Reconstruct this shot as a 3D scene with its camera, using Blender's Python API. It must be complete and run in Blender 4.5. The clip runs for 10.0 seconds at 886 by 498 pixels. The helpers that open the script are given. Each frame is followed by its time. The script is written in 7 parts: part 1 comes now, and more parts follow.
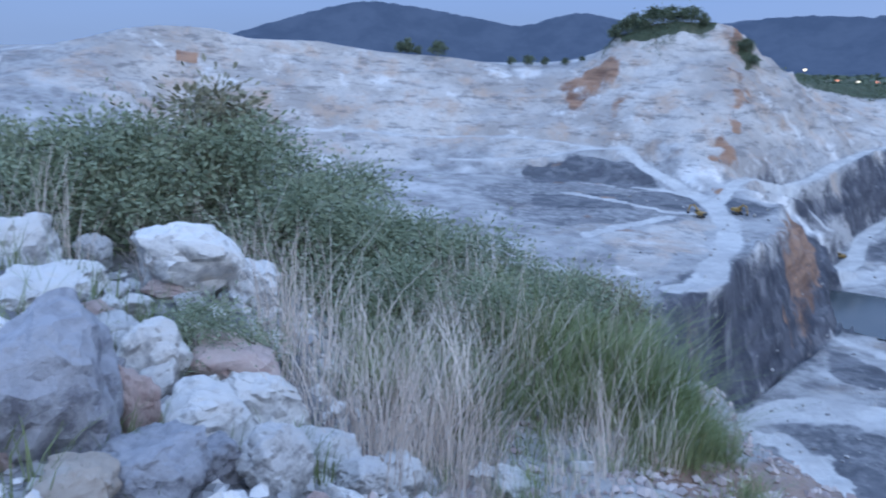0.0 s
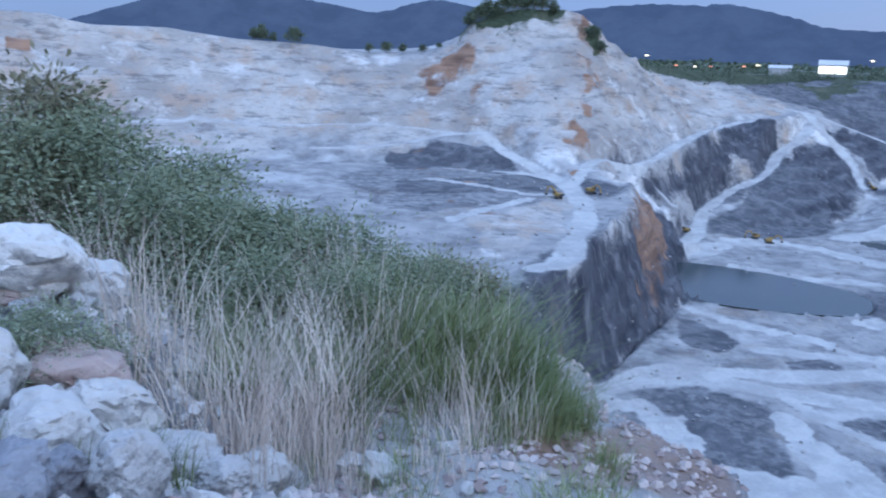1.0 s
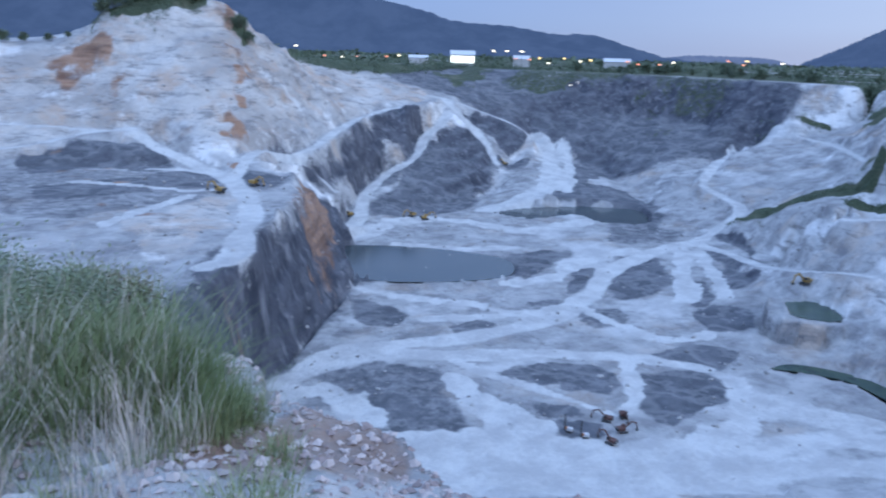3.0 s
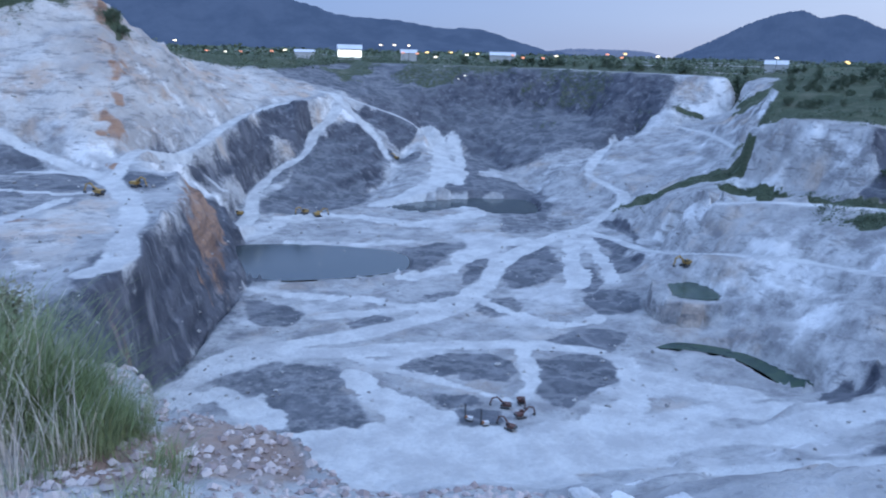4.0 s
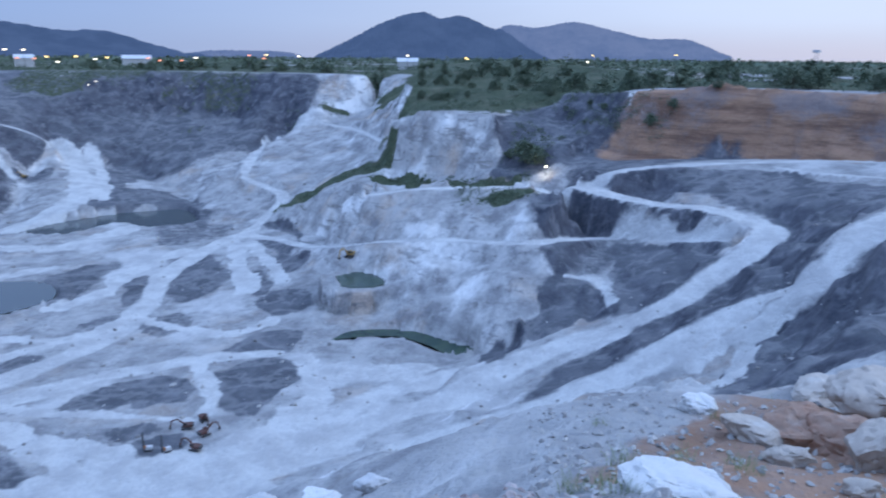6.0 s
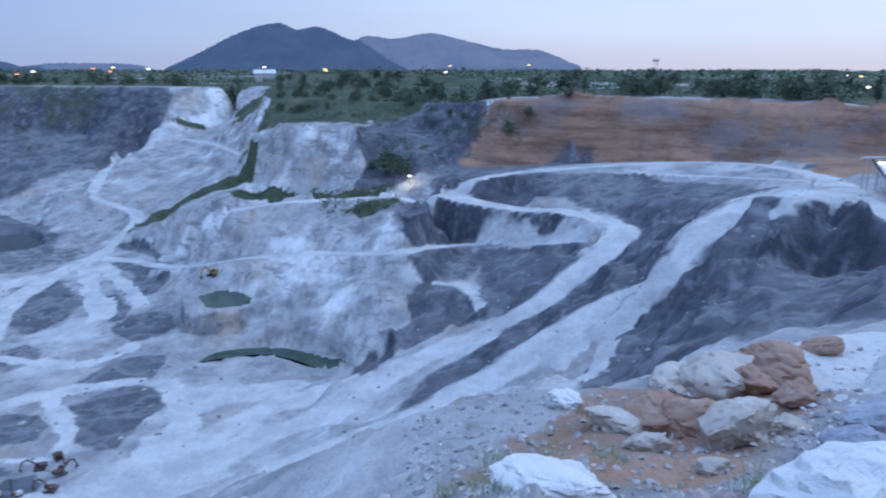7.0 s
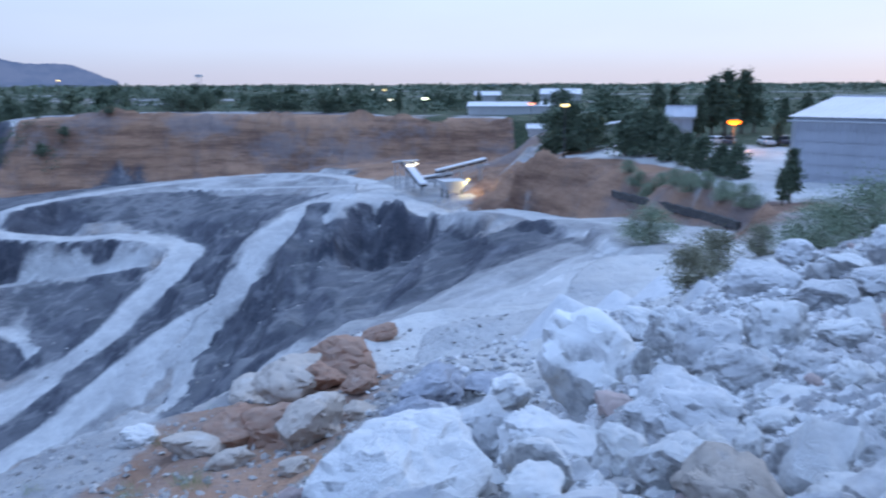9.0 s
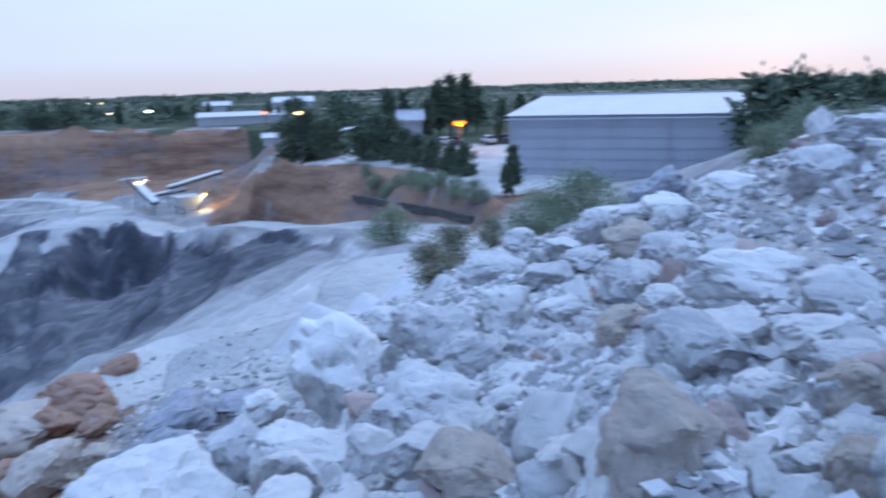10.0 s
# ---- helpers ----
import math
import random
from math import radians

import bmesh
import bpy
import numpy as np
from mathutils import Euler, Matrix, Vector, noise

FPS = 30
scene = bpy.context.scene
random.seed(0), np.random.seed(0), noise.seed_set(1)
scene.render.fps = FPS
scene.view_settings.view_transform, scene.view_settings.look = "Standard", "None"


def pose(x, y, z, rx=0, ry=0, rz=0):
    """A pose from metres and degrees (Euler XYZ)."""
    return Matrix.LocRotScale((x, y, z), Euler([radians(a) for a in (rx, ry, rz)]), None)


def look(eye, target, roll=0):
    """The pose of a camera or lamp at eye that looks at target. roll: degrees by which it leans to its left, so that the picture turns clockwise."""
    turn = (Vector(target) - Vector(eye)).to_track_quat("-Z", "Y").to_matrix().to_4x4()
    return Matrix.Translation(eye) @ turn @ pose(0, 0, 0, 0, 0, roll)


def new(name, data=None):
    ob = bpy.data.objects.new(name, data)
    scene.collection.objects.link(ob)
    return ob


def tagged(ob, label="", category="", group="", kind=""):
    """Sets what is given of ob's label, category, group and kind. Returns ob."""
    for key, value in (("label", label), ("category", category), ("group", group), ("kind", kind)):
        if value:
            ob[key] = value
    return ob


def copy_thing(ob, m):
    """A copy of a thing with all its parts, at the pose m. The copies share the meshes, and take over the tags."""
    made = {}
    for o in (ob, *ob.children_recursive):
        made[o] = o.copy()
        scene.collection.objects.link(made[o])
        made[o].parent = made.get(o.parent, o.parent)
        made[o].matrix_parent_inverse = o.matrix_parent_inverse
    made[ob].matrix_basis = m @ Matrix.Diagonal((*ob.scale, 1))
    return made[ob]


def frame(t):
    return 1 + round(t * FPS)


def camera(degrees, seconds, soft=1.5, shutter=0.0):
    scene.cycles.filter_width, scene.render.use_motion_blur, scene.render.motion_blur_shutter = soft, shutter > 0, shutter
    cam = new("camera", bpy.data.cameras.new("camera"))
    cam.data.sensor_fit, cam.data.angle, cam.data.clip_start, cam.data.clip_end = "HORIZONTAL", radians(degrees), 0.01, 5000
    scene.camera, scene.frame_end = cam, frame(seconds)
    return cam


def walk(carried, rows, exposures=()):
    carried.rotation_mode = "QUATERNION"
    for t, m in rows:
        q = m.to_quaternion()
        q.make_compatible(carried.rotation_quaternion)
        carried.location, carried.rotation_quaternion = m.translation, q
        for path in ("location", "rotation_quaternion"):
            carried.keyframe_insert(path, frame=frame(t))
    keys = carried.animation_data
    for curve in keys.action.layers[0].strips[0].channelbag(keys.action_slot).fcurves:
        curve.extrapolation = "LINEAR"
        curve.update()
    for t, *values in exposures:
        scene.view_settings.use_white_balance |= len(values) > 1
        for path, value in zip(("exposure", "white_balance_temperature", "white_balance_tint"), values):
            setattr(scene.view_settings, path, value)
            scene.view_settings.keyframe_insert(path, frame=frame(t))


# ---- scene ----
# ---------------------------------------------------------------- camera
cam = camera(59.0, 10.0, soft=2.0, shutter=0.4)
PATH = [
    (0, pose(0.000, 0.350, 1.6, 76.47, -1.83, 0.41)),
    (0.5, pose(0.034, 0.348, 1.6, 76.16, -1.60, -5.14)),
    (1, pose(0.061, 0.345, 1.6, 75.86, -1.67, -9.65)),
    (1.5, pose(0.087, 0.339, 1.6, 75.70, -1.51, -14.08)),
    (2, pose(0.119, 0.329, 1.6, 75.73, -1.48, -19.44)),
    (2.5, pose(0.160, 0.311, 1.6, 75.88, -1.81, -26.80)),
    (3, pose(0.199, 0.288, 1.6, 75.92, -1.73, -34.15)),
    (4.5, pose(0.253, 0.242, 1.6, 75.66, -1.01, -46.01)),
    (5, pose(0.277, 0.214, 1.6, 75.62, -0.36, -52.31)),
    (5.5, pose(0.305, 0.171, 1.6, 75.81, -0.63, -60.60)),
    (7, pose(0.341, 0.078, 1.6, 77.00, -0.00, -77.18)),
    (7.5, pose(0.348, 0.039, 1.6, 77.38, -0.78, -83.47)),
    (8, pose(0.350, -0.008, 1.6, 77.66, -0.74, -91.17)),
    (8.5, pose(0.346, -0.050, 1.6, 77.94, -0.14, -98.10)),
    (9, pose(0.331, -0.113, 1.6, 78.01, 0.23, -108.94)),
    (9.5, pose(0.314, -0.154, 1.6, 77.96, 0.90, -116.24)),
    (10, pose(0.277, -0.214, 1.6, 78.21, 1.70, -127.98)),
]
walk(cam, PATH)

# ---------------------------------------------------------------- dusk light
# The sun has just gone down on the yard's side: a bright pinkish sky there, blue dusk opposite.
SUN_AZ, SUN_EL = 150.0, 4.0
world = bpy.data.worlds.new("dusk_sky")
scene.world = world
world.use_nodes = True
wn, wl = world.node_tree.nodes, world.node_tree.links
bg = wn["Background"]
sky = wn.new("ShaderNodeTexSky")
sky.sky_type, sky.sun_disc = "NISHITA", False
sky.sun_elevation, sky.sun_rotation = radians(SUN_EL), radians(SUN_AZ)
sky.air_density, sky.dust_density, sky.ozone_density = 1.0, 1.0, 4.0
place_at = wn.new("ShaderNodeTexCoord")
split = wn.new("ShaderNodeSeparateXYZ")
wl.new(place_at.outputs["Generated"], split.inputs[0])


def sky_ramp(stops):
    ramp = wn.new("ShaderNodeValToRGB")
    wl.new(split.outputs[2], ramp.inputs[0])
    ramp.color_ramp.interpolation = "EASE"
    for k, (at, c) in enumerate(stops):
        s = ramp.color_ramp.elements[k] if k < 2 else ramp.color_ramp.elements.new(at)
        s.position, s.color = at, (*c, 1)
    return ramp


cool = sky_ramp([(0.0, (0.25, 0.38, 0.68)), (1.0, (0.70, 1.10, 1.95)), (0.10, (0.25, 0.4, 0.78)), (0.32, (0.32, 0.50, 0.98))])
warm = sky_ramp([(0.0, (0.68, 0.68, 0.84)), (1.0, (0.70, 1.10, 1.95)), (0.05, (0.72, 0.82, 1.04)), (0.12, (0.72, 0.87, 1.13)), (0.35, (0.56, 0.80, 1.22))])
toward = wn.new("ShaderNodeVectorMath")
toward.operation = "DOT_PRODUCT"
wl.new(place_at.outputs["Generated"], toward.inputs[0])
toward.inputs[1].default_value = (math.sin(radians(SUN_AZ)), math.cos(radians(SUN_AZ)), 0)
side = wn.new("ShaderNodeMapRange")
side.interpolation_type = "SMOOTHSTEP"
side.inputs["From Min"].default_value, side.inputs["From Max"].default_value = -0.75, 0.95
wl.new(toward.outputs["Value"], side.inputs["Value"])
both = wn.new("ShaderNodeMix")
both.data_type = "RGBA"
wl.new(side.outputs[0], both.inputs["Factor"])
wl.new(cool.outputs[0], both.inputs[6])
wl.new(warm.outputs[0], both.inputs[7])
veil = wn.new("ShaderNodeTexNoise")          # thin uneven cloud veil
veil.inputs["Scale"].default_value, veil.inputs["Detail"].default_value = 2.2, 4
stretch = wn.new("ShaderNodeMapping")
stretch.inputs["Scale"].default_value = (1, 1, 5)
wl.new(place_at.outputs["Generated"], stretch.inputs[0])
wl.new(stretch.outputs[0], veil.inputs[0])
lift = wn.new("ShaderNodeMapRange")
lift.inputs["To Min"].default_value, lift.inputs["To Max"].default_value = 0.9, 1.1
wl.new(veil.outputs[0], lift.inputs["Value"])
haze = wn.new("ShaderNodeVectorMath")
haze.operation = "SCALE"
wl.new(both.outputs[2], haze.inputs[0])
wl.new(lift.outputs[0], haze.inputs["Scale"])
clear = wn.new("ShaderNodeVectorMath")
clear.operation = "SCALE"
clear.inputs["Scale"].default_value = 0.01
wl.new(sky.outputs[0], clear.inputs[0])
total = wn.new("ShaderNodeVectorMath")
wl.new(haze.outputs[0], total.inputs[0])
wl.new(clear.outputs[0], total.inputs[1])
wl.new(total.outputs[0], bg.inputs[0])
bg.inputs[1].default_value = 1.0
lamp = bpy.data.lights.new("sun", "SUN")
lamp.energy, lamp.angle, lamp.color = 0.6, radians(60), (0.92, 0.9, 1.0)
sun = new("sun", lamp)
a, e = radians(SUN_AZ), radians(28.0)
sun.matrix_world = look((math.sin(a) * 50, math.cos(a) * 50, 60), (0, 0, 60 - 50 * math.tan(e)))

# ---------------------------------------------------------------- materials
class Mat:
    """A node material under construction."""

    def __init__(self, name, roughness=0.9, metallic=0.0):
        self.m = bpy.data.materials.new(name)
        self.m.use_nodes = True
        self.n, self.l = self.m.node_tree.nodes, self.m.node_tree.links
        self.b = self.n["Principled BSDF"]
        self.b.inputs["Roughness"].default_value = roughness
        self.b.inputs["Metallic"].default_value = metallic
        self.b.inputs["Specular IOR Level"].default_value = 0.25
        self.co = self.n.new("ShaderNodeTexCoord").outputs["Object"]

    def noise(self, scale, detail=5, rough=0.6, stretch=(1, 1, 1), shift=0.0):
        mp = self.n.new("ShaderNodeMapping")
        mp.inputs["Scale"].default_value, mp.inputs["Location"].default_value = stretch, (shift, shift, shift)
        self.l.new(self.co, mp.inputs[0])
        t = self.n.new("ShaderNodeTexNoise")
        t.inputs["Scale"].default_value, t.inputs["Detail"].default_value, t.inputs["Roughness"].default_value = scale, detail, rough
        self.l.new(mp.outputs[0], t.inputs[0])
        return t.outputs[0]

    def step(self, v, lo, hi):
        r = self.n.new("ShaderNodeMapRange")
        r.interpolation_type = "SMOOTHSTEP"
        r.inputs["From Min"].default_value, r.inputs["From Max"].default_value = lo, hi
        self.l.new(v, r.inputs["Value"])
        return r.outputs[0]

    def put(self, v, socket):
        if hasattr(v, "is_output"):
            self.l.new(v, socket)
        elif isinstance(v, tuple):
            socket.default_value = (*v, 1)
        else:
            socket.default_value = v

    def mix(self, fac, a, b, how="MIX"):
        x = self.n.new("ShaderNodeMix")
        x.data_type, x.blend_type = "RGBA", how
        self.put(fac, x.inputs["Factor"]), self.put(a, x.inputs[6]), self.put(b, x.inputs[7])
        return x.outputs[2]

    def math(self, how, a, b=0.0):
        x = self.n.new("ShaderNodeMath")
        x.operation = how
        self.put(a, x.inputs[0]), self.put(b, x.inputs[1])
        return x.outputs[0]

    def attr(self, name):
        x = self.n.new("ShaderNodeAttribute")
        x.attribute_name = name
        return x.outputs["Fac"]

    def random(self):
        return self.n.new("ShaderNodeObjectInfo").outputs["Random"]

    def island(self):
        return self.n.new("ShaderNodeNewGeometry").outputs["Random Per Island"]

    def upward(self):
        s = self.n.new("ShaderNodeSeparateXYZ")
        self.l.new(self.n.new("ShaderNodeNewGeometry").outputs["Normal"], s.inputs[0])
        return s.outputs[2]

    def relief(self, v, distance, strength=0.6):
        bump = self.n.new("ShaderNodeBump")
        bump.inputs["Distance"].default_value, bump.inputs["Strength"].default_value = distance, strength
        self.l.new(v, bump.inputs["Height"])
        self.l.new(bump.outputs[0], self.b.inputs["Normal"])

    def done(self, colour):
        self.put(colour, self.b.inputs["Base Color"])
        return self.m


def ground_material():
    m = Mat("quarry_ground", 0.95)
    big, mid, fine = m.noise(0.02, 5), m.noise(0.12, 6, 0.65, shift=3), m.noise(0.9, 6, 0.7, shift=7)
    streaks = m.noise(0.25, 5, 0.65, (1, 1, 0.22), 11)
    lime = m.mix(m.step(mid, 0.35, 0.65), (0.23, 0.225, 0.235), (0.6, 0.585, 0.57))
    lime = m.mix(m.math("MULTIPLY", m.step(big, 0.42, 0.65), 0.7), lime, (0.5, 0.485, 0.475))
    lime = m.mix(m.step(streaks, 0.52, 0.72), lime, (0.24, 0.23, 0.24))
    lime = m.mix(m.math("MULTIPLY", m.step(m.noise(0.05, 4, 0.6, (1, 1, 0.5), 23), 0.52, 0.72), 0.6), lime, (0.6, 0.45, 0.34))
    lime = m.mix(m.step(m.noise(0.035, 5, 0.6, shift=41), 0.5, 0.64), lime, (0.84, 0.82, 0.8))
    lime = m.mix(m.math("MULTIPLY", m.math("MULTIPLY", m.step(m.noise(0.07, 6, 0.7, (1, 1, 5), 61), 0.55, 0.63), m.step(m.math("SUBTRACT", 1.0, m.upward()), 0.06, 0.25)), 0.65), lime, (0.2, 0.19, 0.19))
    lime = m.mix(m.math("MULTIPLY", m.step(fine, 0.55, 0.8), 0.45), lime, (0.2, 0.2, 0.2))
    lime = m.mix(m.math("MULTIPLY", m.step(m.upward(), 0.8, 0.97), 0.55), lime, m.mix(m.step(m.noise(0.07, 6, 0.7, (1, 1, 1), 51), 0.4, 0.62), (0.17, 0.17, 0.18), (0.43, 0.425, 0.42)))
    dark = m.mix(m.step(mid, 0.3, 0.7), (0.05, 0.055, 0.072), (0.135, 0.137, 0.16))
    level = m.step(m.upward(), 0.8, 0.97)
    dark = m.mix(m.math("MULTIPLY", m.step(streaks, 0.5, 0.72), m.math("SUBTRACT", 1.0, level)), dark, (0.235, 0.235, 0.255))
    dark = m.mix(m.math("MULTIPLY", level, 0.75), dark, m.mix(m.step(m.noise(0.1, 6, 0.7, shift=37), 0.35, 0.68), (0.1, 0.107, 0.122), (0.19, 0.194, 0.212)))
    earth = m.mix(m.step(m.noise(0.09, 6, 0.68, (0.35, 0.35, 2.6), 73), 0.38, 0.62), (0.2, 0.112, 0.078), (0.4, 0.235, 0.155))
    earth = m.mix(m.math("MULTIPLY", m.step(streaks, 0.5, 0.7), 0.4), earth, (0.2, 0.15, 0.13))
    earth = m.mix(m.math("MULTIPLY", m.step(mid, 0.54, 0.74), 0.5), earth, (0.26, 0.22, 0.21))
    band = m.noise(0.045, 5, 0.65, (0.6, 0.6, 3.2), 71)
    earth = m.mix(m.math("MULTIPLY", m.step(band, 0.48, 0.66), 0.7), earth, (0.5, 0.3, 0.2))
    earth = m.mix(m.math("MULTIPLY", m.step(m.noise(0.03, 5, 0.65, (1, 1, 1.6), 81), 0.52, 0.66), 0.6), earth, (0.25, 0.23, 0.24))
    grass = m.mix(m.step(fine, 0.3, 0.7), (0.05, 0.066, 0.04), (0.095, 0.115, 0.068))
    grass = m.mix(m.step(m.noise(0.07, 5, 0.65, shift=87), 0.5, 0.66), grass, (0.13, 0.135, 0.09))
    dust = m.mix(m.step(mid, 0.36, 0.68), (0.66, 0.65, 0.63), (0.48, 0.47, 0.465))
    dust = m.mix(m.math("MULTIPLY", m.step(fine, 0.4, 0.75), 0.35), dust, (0.4, 0.39, 0.39))
    ragged_edge = m.math("MULTIPLY", m.math("SUBTRACT", m.noise(0.35, 6, 0.7, shift=31), 0.5), 0.9)

    def zone(name, over, colour, lo=0.35, hi=0.65):
        return m.mix(m.step(m.math("ADD", m.attr(name), ragged_edge), lo, hi), over, colour)

    tint = m.mix(m.step(m.noise(0.022, 5, 0.65, (1, 1, 1.5), 91), 0.38, 0.62), (0.4, 0.37, 0.35), (0.62, 0.585, 0.55))
    tint = m.mix(m.step(m.noise(0.045, 6, 0.7, (1, 1, 0.8), 95), 0.55, 0.68), tint, (0.74, 0.72, 0.7))
    tint = m.mix(m.math("MULTIPLY", m.step(m.noise(0.05, 6, 0.7, (1, 1, 1.3), 93), 0.47, 0.66), 0.8), tint, (0.52, 0.385, 0.3))
    tint = m.mix(m.math("MULTIPLY", m.step(m.noise(0.14, 6, 0.75, (0.5, 0.5, 2.2), 97), 0.5, 0.64), 0.7), tint, (0.17, 0.165, 0.17))
    tint = m.mix(m.math("MULTIPLY", m.step(m.noise(0.5, 6, 0.75, shift=99), 0.5, 0.7), 0.5), tint, (0.3, 0.285, 0.28))
    c = zone("pale", lime, tint, 0.3, 0.7)
    c = zone("dark", c, dark, 0.25, 0.7)
    wisp = m.math("ABSOLUTE", m.math("SUBTRACT", m.noise(0.055, 7, 0.62, shift=57), 0.5))
    track = m.math("ABSOLUTE", m.math("SUBTRACT", m.noise(0.02, 4, 0.5, shift=77), 0.5))
    swept = m.math("MAXIMUM", m.math("SUBTRACT", 1.0, m.step(wisp, 0.0, 0.05)), m.math("SUBTRACT", 1.0, m.step(track, 0.0, 0.022)))
    c = m.mix(m.math("MULTIPLY", m.math("MULTIPLY", swept, level), 0.2), c, (0.56, 0.55, 0.545))
    c = zone("earth", c, earth, 0.25, 0.85)
    c = zone("dust", c, dust, 0.3, 0.75)
    c = zone("green", c, grass, 0.4, 0.6)
    m.relief(m.math("ADD", m.math("MULTIPLY", mid, 2.5), m.math("MULTIPLY", fine, 0.5)), 1.1, 0.7)
    return m.done(c)


M_GROUND = ground_material()


def water_material():
    m = Mat("pond_water", 0.12)
    m.b.inputs["Specular IOR Level"].default_value = 0.5
    m.relief(m.noise(0.5, 3), 0.02, 0.2)
    return m.done(m.mix(m.step(m.noise(0.03, 3), 0.4, 0.65), (0.055, 0.075, 0.08), (0.075, 0.09, 0.09)))


M_WATER = water_material()


def algae_material():
    m = Mat("green_water", 0.25)
    return m.done(m.mix(m.step(m.noise(0.2, 4), 0.4, 0.65), (0.03, 0.06, 0.05), (0.05, 0.085, 0.055)))


M_ALGAE = algae_material()


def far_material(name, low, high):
    """Hazy distance: dim blue air light over dark woods, painted as surface glow."""
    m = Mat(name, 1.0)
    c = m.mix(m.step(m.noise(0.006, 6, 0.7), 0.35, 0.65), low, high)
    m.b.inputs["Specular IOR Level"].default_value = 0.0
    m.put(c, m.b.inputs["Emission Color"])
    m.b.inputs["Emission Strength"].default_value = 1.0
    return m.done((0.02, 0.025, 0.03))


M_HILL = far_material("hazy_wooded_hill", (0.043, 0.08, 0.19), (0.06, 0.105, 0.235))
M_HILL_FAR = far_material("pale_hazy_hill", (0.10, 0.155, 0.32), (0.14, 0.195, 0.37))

# dusty: strength of the pale tops, part dust, part painted-in light from above
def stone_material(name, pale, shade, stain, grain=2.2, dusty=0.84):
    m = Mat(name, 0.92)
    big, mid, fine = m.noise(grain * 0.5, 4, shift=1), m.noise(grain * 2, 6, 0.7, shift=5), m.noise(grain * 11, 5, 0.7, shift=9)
    # sides toned down: their shade is painted into the body colour
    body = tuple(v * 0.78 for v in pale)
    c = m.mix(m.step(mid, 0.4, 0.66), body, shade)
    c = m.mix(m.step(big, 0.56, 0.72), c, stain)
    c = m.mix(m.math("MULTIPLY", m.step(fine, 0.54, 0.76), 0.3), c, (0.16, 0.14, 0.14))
    c = m.mix(m.math("MULTIPLY", m.step(m.math("ADD", m.upward(), m.math("MULTIPLY", m.math("SUBTRACT", m.noise(grain * 5, 6, 0.75, shift=15), 0.5), 1.8)), -0.1, 0.5), dusty), c, pale)          # settled dust, and upward faces paled to paint in light from above
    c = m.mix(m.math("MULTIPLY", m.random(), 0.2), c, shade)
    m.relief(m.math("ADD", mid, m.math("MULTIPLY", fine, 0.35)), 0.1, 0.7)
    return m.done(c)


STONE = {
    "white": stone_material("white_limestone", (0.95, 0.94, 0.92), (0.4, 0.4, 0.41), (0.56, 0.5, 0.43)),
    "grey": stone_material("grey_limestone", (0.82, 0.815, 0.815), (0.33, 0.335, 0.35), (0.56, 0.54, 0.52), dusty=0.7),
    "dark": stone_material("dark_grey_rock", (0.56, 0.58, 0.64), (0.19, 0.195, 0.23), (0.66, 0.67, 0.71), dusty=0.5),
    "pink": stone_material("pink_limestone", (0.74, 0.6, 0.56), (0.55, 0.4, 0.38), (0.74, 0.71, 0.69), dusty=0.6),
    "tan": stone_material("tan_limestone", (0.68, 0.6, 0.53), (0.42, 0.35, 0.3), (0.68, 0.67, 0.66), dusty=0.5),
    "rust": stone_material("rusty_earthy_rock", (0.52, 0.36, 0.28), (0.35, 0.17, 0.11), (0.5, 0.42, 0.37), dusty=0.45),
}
STONE_WORDS = {"white": "pale white broken limestone boulder with chipped faces", "grey": "grey dusty limestone boulder with chipped faces",
               "dark": "dark bluish grey jagged rock boulder", "pink": "pinkish stained limestone boulder on the rubble",
               "tan": "tan weathered limestone boulder with rough faces", "rust": "rust-brown earthy boulder on the slope"}


def rubble_material():
    m = Mat("loose_rubble", 0.95)
    c = m.mix(m.step(m.island(), 0.2, 0.8), (0.8, 0.79, 0.78), (0.36, 0.36, 0.37))
    c = m.mix(m.math("MULTIPLY", m.step(m.noise(0.8, 4), 0.45, 0.7), 0.5), c, (0.5, 0.46, 0.45))
    m.relief(m.noise(25, 4), 0.02, 0.6)
    return m.done(c)


M_RUBBLE = rubble_material()


def gravel_material():
    m = Mat("pinkish_gravel", 0.95)
    c = m.mix(m.step(m.island(), 0.2, 0.8), (0.6, 0.52, 0.5), (0.36, 0.29, 0.28))
    return m.done(m.mix(m.math("MULTIPLY", m.step(m.noise(0.8, 4), 0.5, 0.7), 0.5), c, (0.62, 0.6, 0.58)))


M_GRAVEL = gravel_material()


def block_material():
    m = Mat("grey_blocks", 0.95)
    return m.done(m.mix(m.island(), (0.26, 0.25, 0.25), (0.58, 0.56, 0.54)))


M_BLOCKS = block_material()


def leaf_material(name, a, b, through=0.15):
    m = Mat(name, 0.7)
    m.b.inputs["Transmission Weight"].default_value = 0.0
    m.b.inputs["Subsurface Weight"].default_value = 0.0
    c = m.mix(m.step(m.noise(1.6, 4, 0.6), 0.36, 0.64), a, b)
    c = m.mix(m.math("MULTIPLY", m.island(), 0.35), c, tuple((u + 2 * v) / 3 for u, v in zip(a, b)))
    c = m.mix(m.math("MULTIPLY", m.random(), 0.35), c, a)
    return m.done(c)


